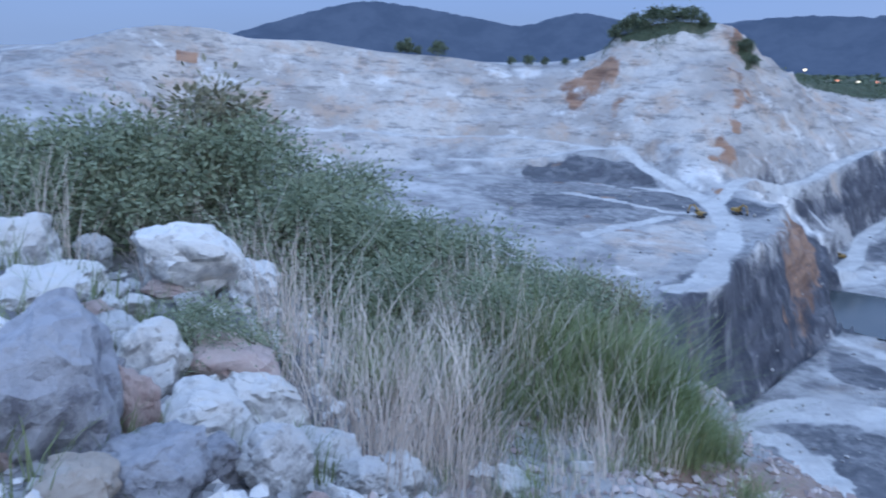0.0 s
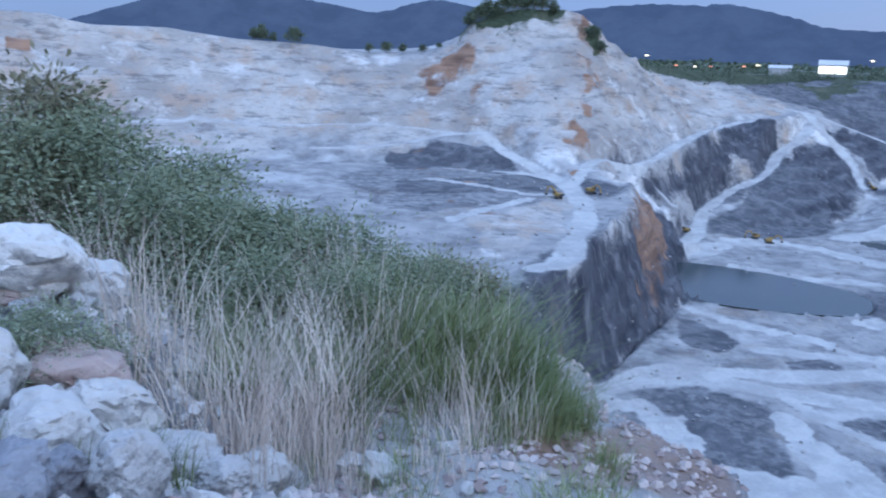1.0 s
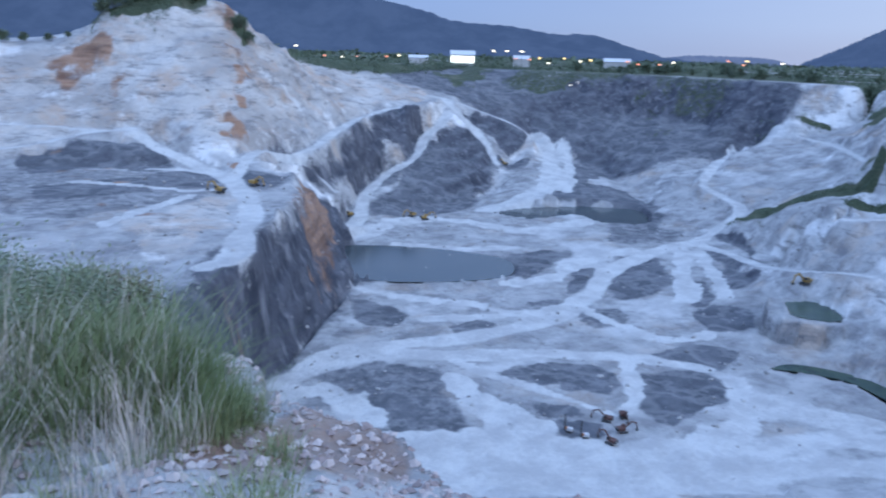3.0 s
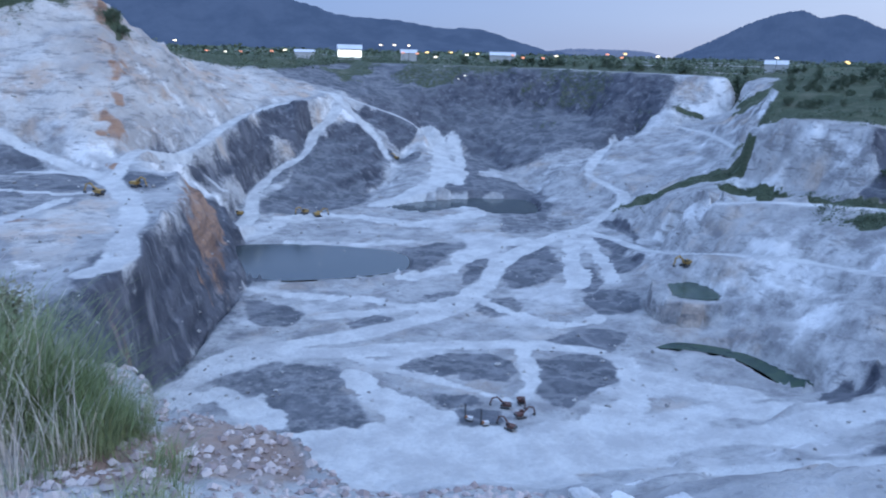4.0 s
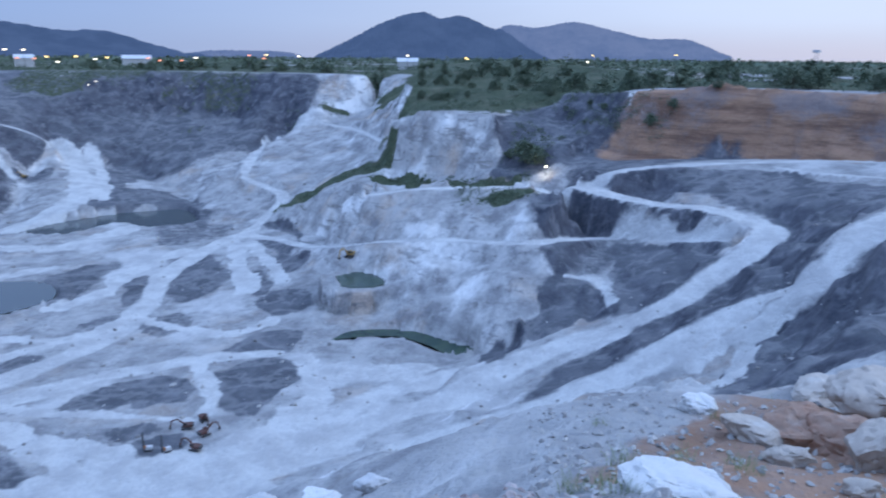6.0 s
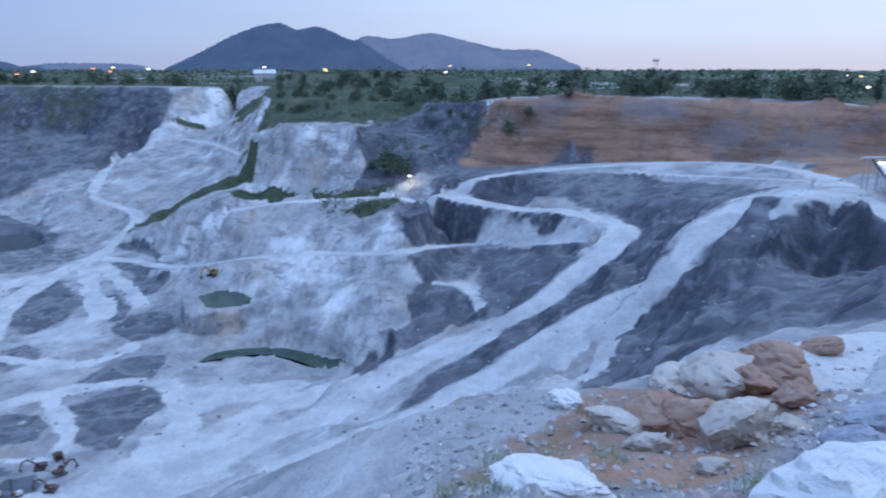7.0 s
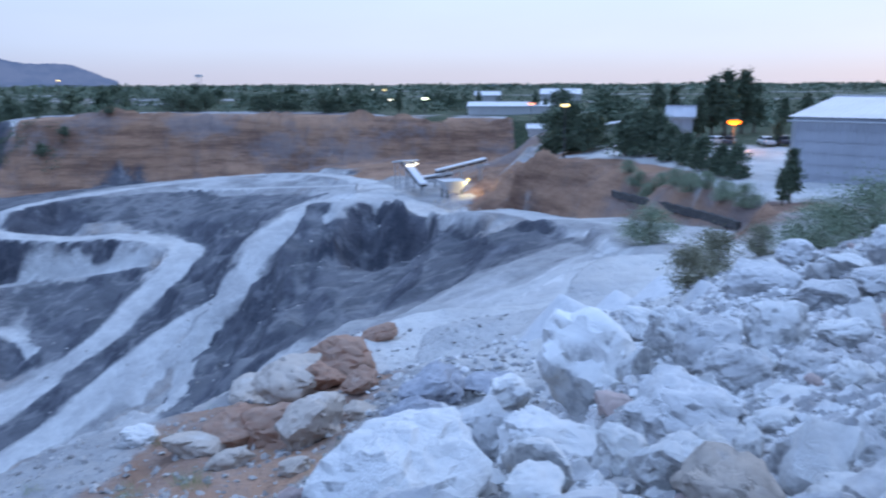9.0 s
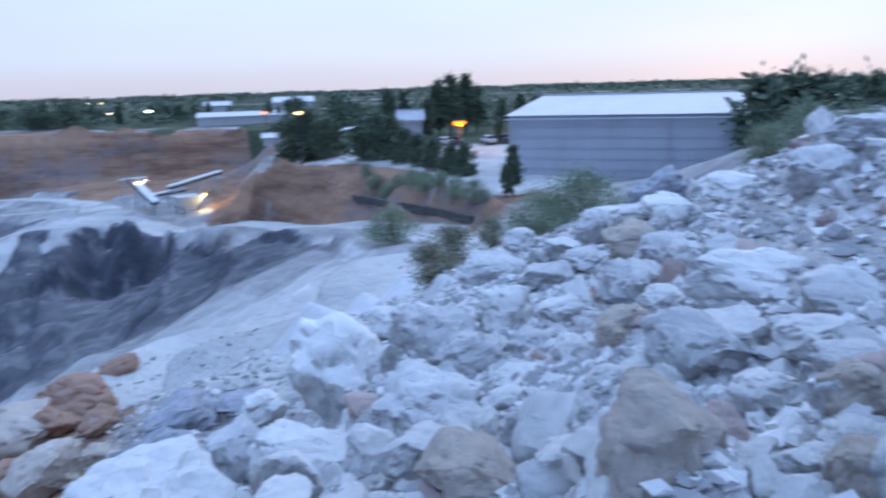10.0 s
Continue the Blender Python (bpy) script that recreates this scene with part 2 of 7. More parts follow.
M_LEAF = leaf_material("shrub_leaves", (0.19, 0.245, 0.165), (0.36, 0.41, 0.285))
M_LEAF_DARK = leaf_material("tree_leaves", (0.095, 0.13, 0.09), (0.19, 0.235, 0.155))
M_LEAF_DULL = leaf_material("dusty_leaves", (0.18, 0.18, 0.12), (0.34, 0.33, 0.24))
M_GRASS = leaf_material("green_grass_blades", (0.15, 0.205, 0.09), (0.34, 0.38, 0.2))
M_STRAW = leaf_material("dry_grass_stalks", (0.54, 0.46, 0.41), (0.88, 0.78, 0.69))


def plain(name, colour, rough=0.7, metal=0.0, wear=(0.3, 0.28, 0.26), scale=1.5):
    m = Mat(name, rough, metal)
    c = m.mix(m.math("MULTIPLY", m.step(m.noise(scale, 5, 0.7), 0.45, 0.75), 0.5), colour, wear)
    return m.done(c)


M_CAR = plain("pale_car_paint", (0.6, 0.61, 0.63), 0.3, 0.2)
M_CAR_DARK = plain("dark_car_paint", (0.06, 0.065, 0.08), 0.3, 0.2)
M_TYRE = plain("tyre_rubber", (0.03, 0.03, 0.03), 0.9)
M_BARK = plain("bark", (0.13, 0.1, 0.08), 0.95, wear=(0.22, 0.19, 0.16), scale=6)
M_YELLOW = plain("yellow_machine_paint", (0.42, 0.26, 0.08), 0.6)
M_ORANGE = plain("orange_machine_paint", (0.42, 0.18, 0.09), 0.6)
M_RUSTY = plain("faded_red_machine_paint", (0.13, 0.06, 0.05), 0.7)
M_STEEL = plain("dusty_dark_steel", (0.09, 0.09, 0.095), 0.6, 0.6)
M_GALV = plain("galvanised_steel", (0.5, 0.51, 0.53), 0.5, 0.5, wear=(0.35, 0.34, 0.33))
M_WALL = plain("pale_plaster_wall", (0.6, 0.6, 0.6), 0.85, wear=(0.45, 0.43, 0.42), scale=0.3)
M_PANE = plain("dark_window_glass", (0.04, 0.05, 0.06), 0.1, wear=(0.05, 0.06, 0.07))
M_WHITE = plain("white_roof_sheet", (0.72, 0.73, 0.75), 0.5, 0.2, wear=(0.55, 0.55, 0.56), scale=0.3)


def sheet_metal(name, colour, rough):
    """Ribbed steel cladding."""
    m = Mat(name, rough, 0.15)
    c = m.mix(m.math("MULTIPLY", m.step(m.noise(0.25, 5, 0.7, (1, 1, 0.3)), 0.4, 0.7), 0.35), colour, tuple(v * 0.7 for v in colour))
    return m.done(c)


M_CLAD = sheet_metal("grey_cladding", (0.5, 0.515, 0.56), 0.6)
M_ROOF = sheet_metal("pale_roof_cladding", (0.62, 0.63, 0.66), 0.45)


def glow(name, colour, strength):
    m = Mat(name)
    m.put(colour, m.b.inputs["Emission Color"])
    m.b.inputs["Emission Strength"].default_value = strength
    return m.done(colour)


GLOW = {"white": glow("white_lamp_glass", (1.0, 0.9, 0.7), 3.5), "orange": glow("sodium_lamp_glass", (1.0, 0.2, 0.012), 3.6),
        "red": glow("reddish_lamp_glass", (1.0, 0.36, 0.22), 2.0), "green": glow("greenish_lamp_glass", (0.85, 1.0, 0.7), 5),
        "yellow": glow("yellow_lamp_glass", (1.0, 0.72, 0.28), 3.2), "cool": glow("floodlit_wall_glow", (0.9, 0.95, 0.85), 2.2)}

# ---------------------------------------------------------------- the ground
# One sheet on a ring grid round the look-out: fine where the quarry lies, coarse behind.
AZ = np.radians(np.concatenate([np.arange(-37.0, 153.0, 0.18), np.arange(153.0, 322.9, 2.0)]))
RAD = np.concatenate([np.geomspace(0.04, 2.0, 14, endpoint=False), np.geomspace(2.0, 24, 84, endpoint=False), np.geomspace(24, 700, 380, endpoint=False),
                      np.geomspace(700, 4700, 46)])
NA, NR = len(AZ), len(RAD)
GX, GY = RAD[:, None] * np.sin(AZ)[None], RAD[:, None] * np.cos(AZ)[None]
known = np.full((NR, NA), np.nan)


def lattice(ix, iy, seed):
    n = (ix * 374761393 + iy * 668265263 + seed * 2147483647) & 0xFFFFFFFF
    n = ((n ^ (n >> 13)) * 1274126177) & 0xFFFFFFFF
    return ((n ^ (n >> 16)) & 0xFFFF) / 65535.0


def vnoise(x, y, seed=0):
    """Smooth value noise from -1 to 1."""
    fx, fy = np.floor(x), np.floor(y)
    ix, iy = fx.astype(np.int64), fy.astype(np.int64)
    u, v = x - fx, y - fy
    u, v = u * u * (3 - 2 * u), v * v * (3 - 2 * v)
    a, b = lattice(ix, iy, seed), lattice(ix + 1, iy, seed)
    c, d = lattice(ix, iy + 1, seed), lattice(ix + 1, iy + 1, seed)
    return 2 * ((a * (1 - u) + b * u) * (1 - v) + (c * (1 - u) + d * u) * v) - 1


def fbm(x, y, octaves=4, seed=0):
    return sum(vnoise(x * 2.03 ** k + 17.3 * k, y * 2.03 ** k - 9.1 * k, seed + k) * 0.5 ** k for k in range(octaves))


def cell(x, y):
    """Row and column of the ring grid at a place, as fractions."""
    a = np.arctan2(x, y)
    a = np.where(a < AZ[0], a + 2 * np.pi, a)
    return np.interp(np.log(np.maximum(np.hypot(x, y), 0.04)), np.log(RAD), np.arange(NR)), np.interp(a, AZ, np.arange(NA))


def sample(grid, x, y):
    i, j = cell(np.asarray(x, float), np.asarray(y, float))
    i0, j0 = np.minimum(i.astype(int), NR - 2), np.minimum(j.astype(int), NA - 2)
    u, v = i - i0, j - j0
    return ((grid[i0, j0] * (1 - u) + grid[i0 + 1, j0] * u) * (1 - v) + (grid[i0, j0 + 1] * (1 - u) + grid[i0 + 1, j0 + 1] * u) * v)


def dense(pts, n=300):
    pts = np.array(pts, float)
    s = np.concatenate([[0], np.cumsum(np.linalg.norm(np.diff(pts, axis=0), axis=1))])
    q = np.linspace(0, s[-1], n * (len(pts) - 1))
    return np.stack([np.interp(q, s, pts[:, k]) for k in range(pts.shape[1])], 1)


def curve_through(pts, n=24):
    """A smooth line through the points."""
    p = np.array(pts, float)
    p = np.concatenate([[2 * p[0] - p[1]], p, [2 * p[-1] - p[-2]]])
    t = np.linspace(0, 1, n, endpoint=False)[:, None]
    o = [0.5 * (2 * b + (c - a) * t + (2 * a - 5 * b + 4 * c - d) * t ** 2 + (3 * b - a - 3 * c + d) * t ** 3)
         for a, b, c, d in zip(p, p[1:], p[2:], p[3:])]
    return np.concatenate(o + [p[-2:-1]])


def line(name, *pts):
    """A crest, foot or bench line of the plan, in metres."""
    q = dense(pts)
    i, j = cell(q[:, 0], q[:, 1])
    known[np.rint(i).astype(int), np.rint(j).astype(int)] = q[:, 2]


def membrane(grid):
    """Stretch a surface over the known lines, coarse to fine."""
    levels = [grid]
    while min(levels[-1].shape) > 12:
        g = levels[-1]
        g = np.pad(g, ((0, g.shape[0] % 2), (0, g.shape[1] % 2)), constant_values=np.nan)
        ok = ~np.isnan(g)
        w = ok.reshape(g.shape[0] // 2, 2, g.shape[1] // 2, 2).sum((1, 3))
        t = np.where(ok, g, 0).reshape(g.shape[0] // 2, 2, g.shape[1] // 2, 2).sum((1, 3))
        levels.append(np.where(w > 0, t / np.maximum(w, 1), np.nan))
    h = np.full(levels[-1].shape, np.nanmean(grid))
    for k, g in enumerate(reversed(levels)):
        if h.shape != g.shape:
            h = np.repeat(np.repeat(h, 2, 0), 2, 1)[:g.shape[0], :g.shape[1]]
        fixed = ~np.isnan(g)
        for _ in range(400 if g.size < 20000 else 60):
            h[fixed] = g[fixed]
            p = np.pad(h, 1, mode="edge")
            h = (p[:-2, 1:-1] + p[2:, 1:-1] + p[1:-1, :-2] + p[1:-1, 2:]) / 4
        h[fixed] = g[fixed]
    return h

line("crest", (-185.3, 332.1, -2.5), (-192.5, 345.3, -0.8), (-178.0, 360.8, 2.8), (-161.9, 377.0, 8.7), (-138.9, 394.6, 14.5), (-117.4, 405.7, 14.3), (-102.6, 413.8, 9.5), (-69.4, 422.7, 9.7), (-34.4, 429.0, 5.1), (1.7, 431.3, 3.7), (32.2, 432.2, -0.1), (62.1, 429.9, 0.9), (76.5, 427.6, 4.3), (86.2, 428.8, 16.5), (99.2, 429.0, 22.4), (118.9, 426.1, 25.4), (138.2, 422.3, 25.9), (148.6, 417.7, 22.6), (160.7, 415.3, 11.8), (176.4, 414.3, -0.4), (211.9, 497, -3.2))
line("far_rim", (237.4, 529.5, -4.1), (329.5, 549.1, -8.1), (387.9, 558.9, -10.4), (440.7, 478.3, -10.2), (495.5, 405.7, -11), (503.6, 326.8, -11.7), (522.4, 252.7, -10.7), (475.6, 211, -16.4))
line("wall_terrace", (-124.7, 354, -27.1), (-75.8, 362.5, -32.5), (-23.4, 369.6, -31.6), (25.2, 367.5, -32.5), (65.5, 354.3, -35.4), (86.1, 329.3, -41.7))
line("wall_toe", (-114.5, 320.5, -40.2), (-65.3, 328.9, -42), (-10.1, 335.2, -43.7), (36.8, 328.3, -44.8), (113.4, 304.9, -44.6), (160.6, 350.3, -42.4), (220.1, 415.6, -40.1), (306, 463.4, -29.8))
line("bench_road", (54.4, 346.1, -36), (78.2, 326.1, -39.5), (95.4, 311.4, -47), (96.9, 274.1, -48), (84.3, 224, -48), (67.5, 191, -48), (47.5, 164.4, -48))
line("bench_edge", (41.2, 160.1, -50), (47.8, 165.5, -49), (65.5, 185.2, -48), (88, 218.3, -48), (113, 250.9, -48), (120.3, 281, -48))
line("bench_foot", (50, 146, -79), (60, 160, -80), (74, 178, -80), (96, 205, -80), (124, 234.5, -80), (155.7, 293.9, -79), (174.5, 336.3, -76))
line("ramp_west", (128.9, 320.4, -42.1), (144.9, 332.1, -51.9), (162, 330.8, -59.1), (197.6, 361.9, -71.8), (177.6, 330.3, -75), (155.7, 293.9, -79))
line("ramp_upper", (118.9, 308.2, -42.6), (170.4, 362.3, -44.2), (229.1, 416.5, -34.9), (270.4, 438.7, -33.4), (305.1, 452, -28.9))
line("ramp_mid", (309.1, 443.2, -37.7), (279.5, 424.6, -46.6), (261.6, 408.8, -56.8), (230.6, 389.2, -66.6), (200.4, 367.2, -72.9))
line("mound_foot", (217.3, 347.4, -78.5), (255.2, 349.5, -79), (295.2, 371, -78.5))
line("road_far", (289.5, 442, -28.2), (315.4, 438.7, -41.1), (319.4, 410.8, -58.7), (317.9, 392.9, -69))
line("road_far_b", (262.4, 426, -30.6), (326.6, 455.4, -33), (358, 431.1, -46.7), (357.6, 411.7, -56.1), (325.4, 399.6, -68.4))
line("far_wall_foot", (360.5, 420.2, -62), (380.9, 368, -72), (343.8, 295, -79), (373.6, 303, -66), (442.4, 310.3, -57.6), (467.1, 309.6, -45.5))
line("far_wall_mid", (406.9, 441.5, -37.5), (451.5, 395.7, -40.6), (470.5, 356.6, -43))
line("white_terrace", (355.3, 288, -66), (392.9, 292.2, -56), (418.9, 281.3, -48), (479.8, 277.5, -40), (543.6, 264.8, -34))
line("white_terrace_foot", (299.1, 248.7, -79), (304.8, 224.7, -76), (326.1, 223.4, -70), (360, 215.8, -58), (388.2, 202.5, -50))
line("block_top", (343.6, 172.2, -27.7), (342.9, 159.8, -25.7), (338.9, 136.4, -24.3), (333.6, 113.2, -24))
line("block_brow", (400, 190, -22), (412, 160, -20), (414, 117, -19.5), (408, 78, -18.8))
line("green_brow", (534, 274, -8.2), (540, 212, -7.3), (539, 154, -8.5), (514, 82, -8.1))
line("block_foot", (330, 166.7, -53.8), (329, 150.7, -52), (323, 127.2, -48.2), (316, 104.9, -45.1))
line("mid_bench", (307.6, 210.4, -70), (306.6, 183, -58), (286.2, 150.5, -49), (260.7, 132.3, -48), (280.4, 113.6, -46), (279.9, 76.4, -42))
line("mid_edge", (313.8, 205, -70), (260.4, 136.4, -50), (266.6, 103.9, -47), (259.3, 80.9, -45), (253, 63.3, -42))
line("low_road", (282.6, 210, -78), (281.8, 178.1, -76), (281.6, 138.1, -72), (279.2, 91.9, -66), (265.6, 46.4, -58), (248.5, 10.1, -51))
line("low_road_up", (298.3, 221.2, -78), (289, 177.4, -74), (289.9, 141.9, -70), (286.6, 94.3, -64), (275.1, 48.1, -57), (253.9, 14.1, -50))
line("haul_a", (262.4, 137.9, -47), (271.7, 105.8, -45), (275.9, 75.3, -42), (278.5, 65.4, -40), (298.4, 38.9, -37), (312.7, 0.1, -35), (312.7, -30.7, -33.5), (286.2, -48, -31), (240.2, -56.8, -28))
line("haul_a_loop", (279.3, 61.4, -40), (266.1, 42.5, -41.5), (258.9, 20.3, -43.5), (250.8, 6.7, -45), (239.2, -0.7, -46.5), (218.7, 5.5, -50), (198.1, 19.5, -58), (188.9, 33, -65), (174.4, 49.9, -71), (156.6, 65.9, -77), (135, 81, -80))
line("orange_foot", (331.4, 77.7, -39.3), (332, 42.9, -38.3), (331, 5, -36.4), (322, -26, -33.2), (305, -52, -29.5), (287.2, -79.4, -27.3), (270.3, -105, -26.7), (258, -114, -26.5), (244, -122, -25))
line("orange_rim", (424.7, 202.1, -15.7), (400, 129.2, -15), (371.6, 81.3, -14.5), (349.4, 45.9, -11.7), (345.3, 1.2, -11), (333.9, -31.3, -11.2), (310, -62, -11.4), (294, -87, -11.6), (277.3, -114.5, -12.1), (256, -132, -12.2))
line("plateau", (642.9, 277.8, -4.4), (668.5, 208.6, -0.6), (492.9, 86.2, -5.5), (470, -17.7, -6.8), (408.6, -98.7, -9.9), (375.1, -139.8, -10.6))
line("haul_b", (177.9, -48.4, -23.5), (179, -37.7, -24), (179.8, -28.2, -27), (179.2, -21, -33), (169.7, -13, -39), (164.3, -1.1, -47), (157.4, 15.3, -57), (149, 31.9, -66), (139.3, 53, -74), (131.7, 73.4, -80))
line("haul_b_low", (162.5, -10.6, -46), (155.6, -0.2, -53), (148.1, 8.6, -58), (139.1, 16.6, -63))
line("pit_foot", (160, -34, -40), (157, -40, -38.4), (154, -44.6, -37.8), (146.5, -51.4, -35))
line("pit_slope", (152.7, -28.7, -29.7), (151.2, -18.3, -37.7), (146.8, -12.9, -43.5), (140.2, -5.4, -48.4))
line("pit_top", (173, -42, -26.5), (171.7, -48.3, -26), (160.4, -56.3, -26.5), (134.5, -58, -26), (103.4, -54.8, -22))
line("bank_road", (169.5, -45.4, -23), (145.9, -49.5, -22), (116.4, -51.2, -20), (96, -50.7, -17.5), (77.9, -48.5, -15), (62.4, -45.1, -12.8), (53.1, -42.8, -11.5))
line("bank_foot", (157.9, -56.1, -22), (121.5, -53.4, -19), (91, -52.3, -16), (71.7, -51.7, -13.5))
line("bank_top", (133, -56.1, -14), (125.8, -61.7, -11), (105.5, -63.3, -11.5), (75, -55.3, -11), (57.7, -50, -10))
line("yard", (190.2, -94.5, -10), (108.5, -74.3, -10), (70.7, -64.9, -10), (60.1, -73.2, -10), (52.4, -90.5, -9))
line("yard_back", (401.1, -137.4, -12), (226.1, -155.3, -10), (110.2, -153.9, -8), (61.1, -130.4, -6))
line("near_edge", (34.4, 19.1, -19.6), (37.1, 15.7, -20.5), (42.8, 6.8, -18.5), (48.1, -4.3, -16.1), (50.1, -11.3, -16.2), (51.2, -18.2, -14.8), (51.5, -27.3, -12.7), (52.4, -37.4, -12.1))
line("near_shelf", (35.9, -5.8, -13.1), (38, -13.5, -11.8), (37.4, -19.9, -11), (39.1, -28.4, -10.3), (38.9, -31.9, -9.8))
line("near_foot", (26.2, -2.7, -9.7), (26.7, -6, -9.5), (27.7, -9.8, -9.1), (19.9, -10.2, -6.4), (19.9, -14, -5.4))
line("rim", (-5.5, 9.9, -0.7), (-4.4, 12.6, -0.5), (-0.8, 13.3, -1.1), (1.8, 11.2, -1.4), (2.7, 10, -2.1), (3.2, 8.8, -2.1), (3.4, 7.1, -2), (3.3, 8.2, -2.3), (3.8, 6.3, -2.1), (3.5, 4.7, -1.7), (5.3, 3.4, -2.1), (7.3, 0.7, -2.4))
line("rim_fall", (-10, 17.3, -5), (-3.5, 19.7, -6), (1.6, 17.9, -6), (3.9, 13.5, -5.5), (5.5, 9.5, -5.5), (7.7, 6.4, -5.5), (9.1, 4.1, -5.5))
line("rim_fall_low", (-22.5, 39, -16), (-3.9, 44.8, -18), (9.2, 36.9, -18), (14, 24.2, -18), (21.3, 16.6, -18))
line("rim_foot", (-65, 112.6, -40), (-10.9, 124.5, -46), (22.9, 107.6, -47), (29.4, 90.4, -60), (42.5, 73.6, -58), (61.3, 51.4, -56))
line("rim_toe", (33.9, 135.8, -70), (52.4, 129.8, -79), (79.2, 113, -79.5), (108.7, 85, -79.5))
line("bench_near", (-115, 199.2, -44), (-38.2, 216.7, -46), (22.3, 158.4, -48))
line("slope_foot", (95.3, 55, -62), (99.9, 32.4, -54), (108.9, 15.3, -48), (130, 0, -46))
line("floor_near", (66.6, 171.5, -80), (71.7, 142.9, -80), (83.6, 128.9, -80), (96.1, 103.9, -80), (112.3, 88.1, -80), (134.8, 75.8, -80), (141.4, 84.6, -80))
line("floor_mid", (109.9, 190.5, -80), (145.7, 183.8, -80), (157.1, 146, -80), (173.8, 118, -80), (162.1, 92.6, -80), (185.5, 81.6, -79))
line("floor_far", (142.2, 236.8, -80), (171.6, 200.5, -80), (217.2, 187.9, -80), (243.1, 263.6, -79), (194.4, 306.7, -79), (239.4, 300.9, -79))
line("terrace_foot", (192.9, 116.2, -79), (199.8, 99.8, -79), (192.9, 74, -79), (193.7, 58.5, -76))
line("terrace_top", (209.2, 146.9, -78), (213.5, 115, -76), (204.2, 84.6, -73), (199.3, 60, -70), (209.4, 46.3, -66), (219.1, 45, -62))
line("south_foot", (205.9, 42.4, -68), (209.2, 26.9, -60), (220, 13.6, -54))
line("rubble_ridge", (16.8, -13.2, -3.7), (16.5, -15.1, -3.3), (15.5, -17.5, -2.4), (13.6, -19, -1.6), (10.2, -18.7, -0.3), (7.3, -16.8, 0.5), (2.2, -15.8, 1.3))
line("rubble_mid", (7.6, -4.5, -1.8), (8.7, -7.3, -1.7), (7.2, -8.1, -1.2), (6.3, -9.4, -0.7), (4.5, -9.3, 0.2), (1.3, -8.9, 0.8))
line("rubble_back", (32.1, -16.3, -7.5), (31.1, -21.8, -7.5), (28.3, -28.3, -6.5), (20, -34.6, -3))
line("near_floor", (-1.7, 3.5, -0.3), (-1.2, 4.4, -0.7), (-0.3, 4.9, -1.1), (0.6, 4.9, -1.2), (2.1, 5.1, -1.3), (3.1, 4.8, -1.6), (3.9, 2.3, -1.2), (5.3, -0.3, -1.3), (4.8, -1.2, -0.8), (4.1, -2.2, -0.8), (2.6, -2.7, -0.3), (1.8, -2.7, 0.1))
line("left_mound", (-3.5, 5.8, 0), (-3, 7.2, -0.5), (-1.8, 8.2, -0.7), (-0.4, 7.8, -1.2), (1.2, 7, -1.4))
line("beyond_crest", (-305.6, 420.7, 0), (-191.5, 526.2, 6), (0, 580, 0), (155.3, 579.6, 6), (260.3, 584.7, -6))

for radius, level in ((0.04, 0.0), (0.5, 0.0), (2.2, -0.1), (900.0, -11.0), (4700.0, -12.0)):
    known[np.argmin(abs(RAD - radius))] = level
# the spoil heap and high ground behind the look-out
j_back = AZ > radians(172)
known[np.argmin(abs(RAD - 9))][j_back] = 0.9
known[np.argmin(abs(RAD - 60))][j_back] = 2.0
H = membrane(known)
p = np.pad(H, 1, mode="edge")
H = (H * 2 + (p[:-2, 1:-1] + p[2:, 1:-1] + p[1:-1, :-2] + p[1:-1, 2:]) / 2) / 4
ZONE = {k: np.zeros((NR, NA)) for k in ("pale", "dust", "dark", "earth", "green")}
ROADS = []
road_mask = np.zeros((NR, NA))
# woods and fields on the plain beyond the rim
RIM = np.interp(np.degrees(AZ), (-40, 20, 24, 31, 35, 51, 57, 64, 72, 78, 84, 96, 104, 110, 113.5, 115.5, 120, 160, 330),
                (520, 520, 520, 590, 660, 660, 620, 570, 480, 395, 358, 348, 334, 318, 305, 205, 145, 110, 110))
ZONE["green"] += 0.95 * np.clip((RAD[:, None] - RIM[None]) / 25, 0, 1)
ZONE["earth"] += 0.5 * np.clip((RAD[:, None] - RIM[None]) / 25, 0, 1) * (fbm(GX / 90, GY / 90, 3, 41) > 0.35)
ZONE["green"] -= 0.9 * np.clip(fbm(GX / 90, GY / 90, 3, 43) - 0.1, 0, 1)

def span(pts, reach):
    """The part of the ring grid that lies within reach of a line."""
    q = np.array(pts, float)[:, :2]
    r = np.hypot(q[:, 0], q[:, 1])
    i0, i1 = np.searchsorted(RAD, [max(r.min() - reach, 0.5), r.max() + reach])
    j = cell(q[:, 0], q[:, 1])[1]
    dj = np.degrees(reach / max(r.min() - reach, reach)) / 0.18 + 2
    return slice(max(i0 - 1, 0), min(i1 + 1, NR)), slice(int(max(j.min() - dj, 0)), int(min(j.max() + dj, NA)))


def distance_to(q, gx, gy):
    """Distance to a line, and how far along its points the nearest one is."""
    best, along = np.full(gx.shape, 1e9), np.zeros(gx.shape)
    for k, (a, b) in enumerate(zip(q[:-1], q[1:])):
        d = b - a
        t = np.clip(((gx - a[0]) * d[0] + (gy - a[1]) * d[1]) / max(d @ d, 1e-9), 0, 1)
        m = np.hypot(gx - a[0] - t * d[0], gy - a[1] - t * d[1])
        along = np.where(m < best, k + t, along)
        best = np.minimum(m, best)
    return best, along


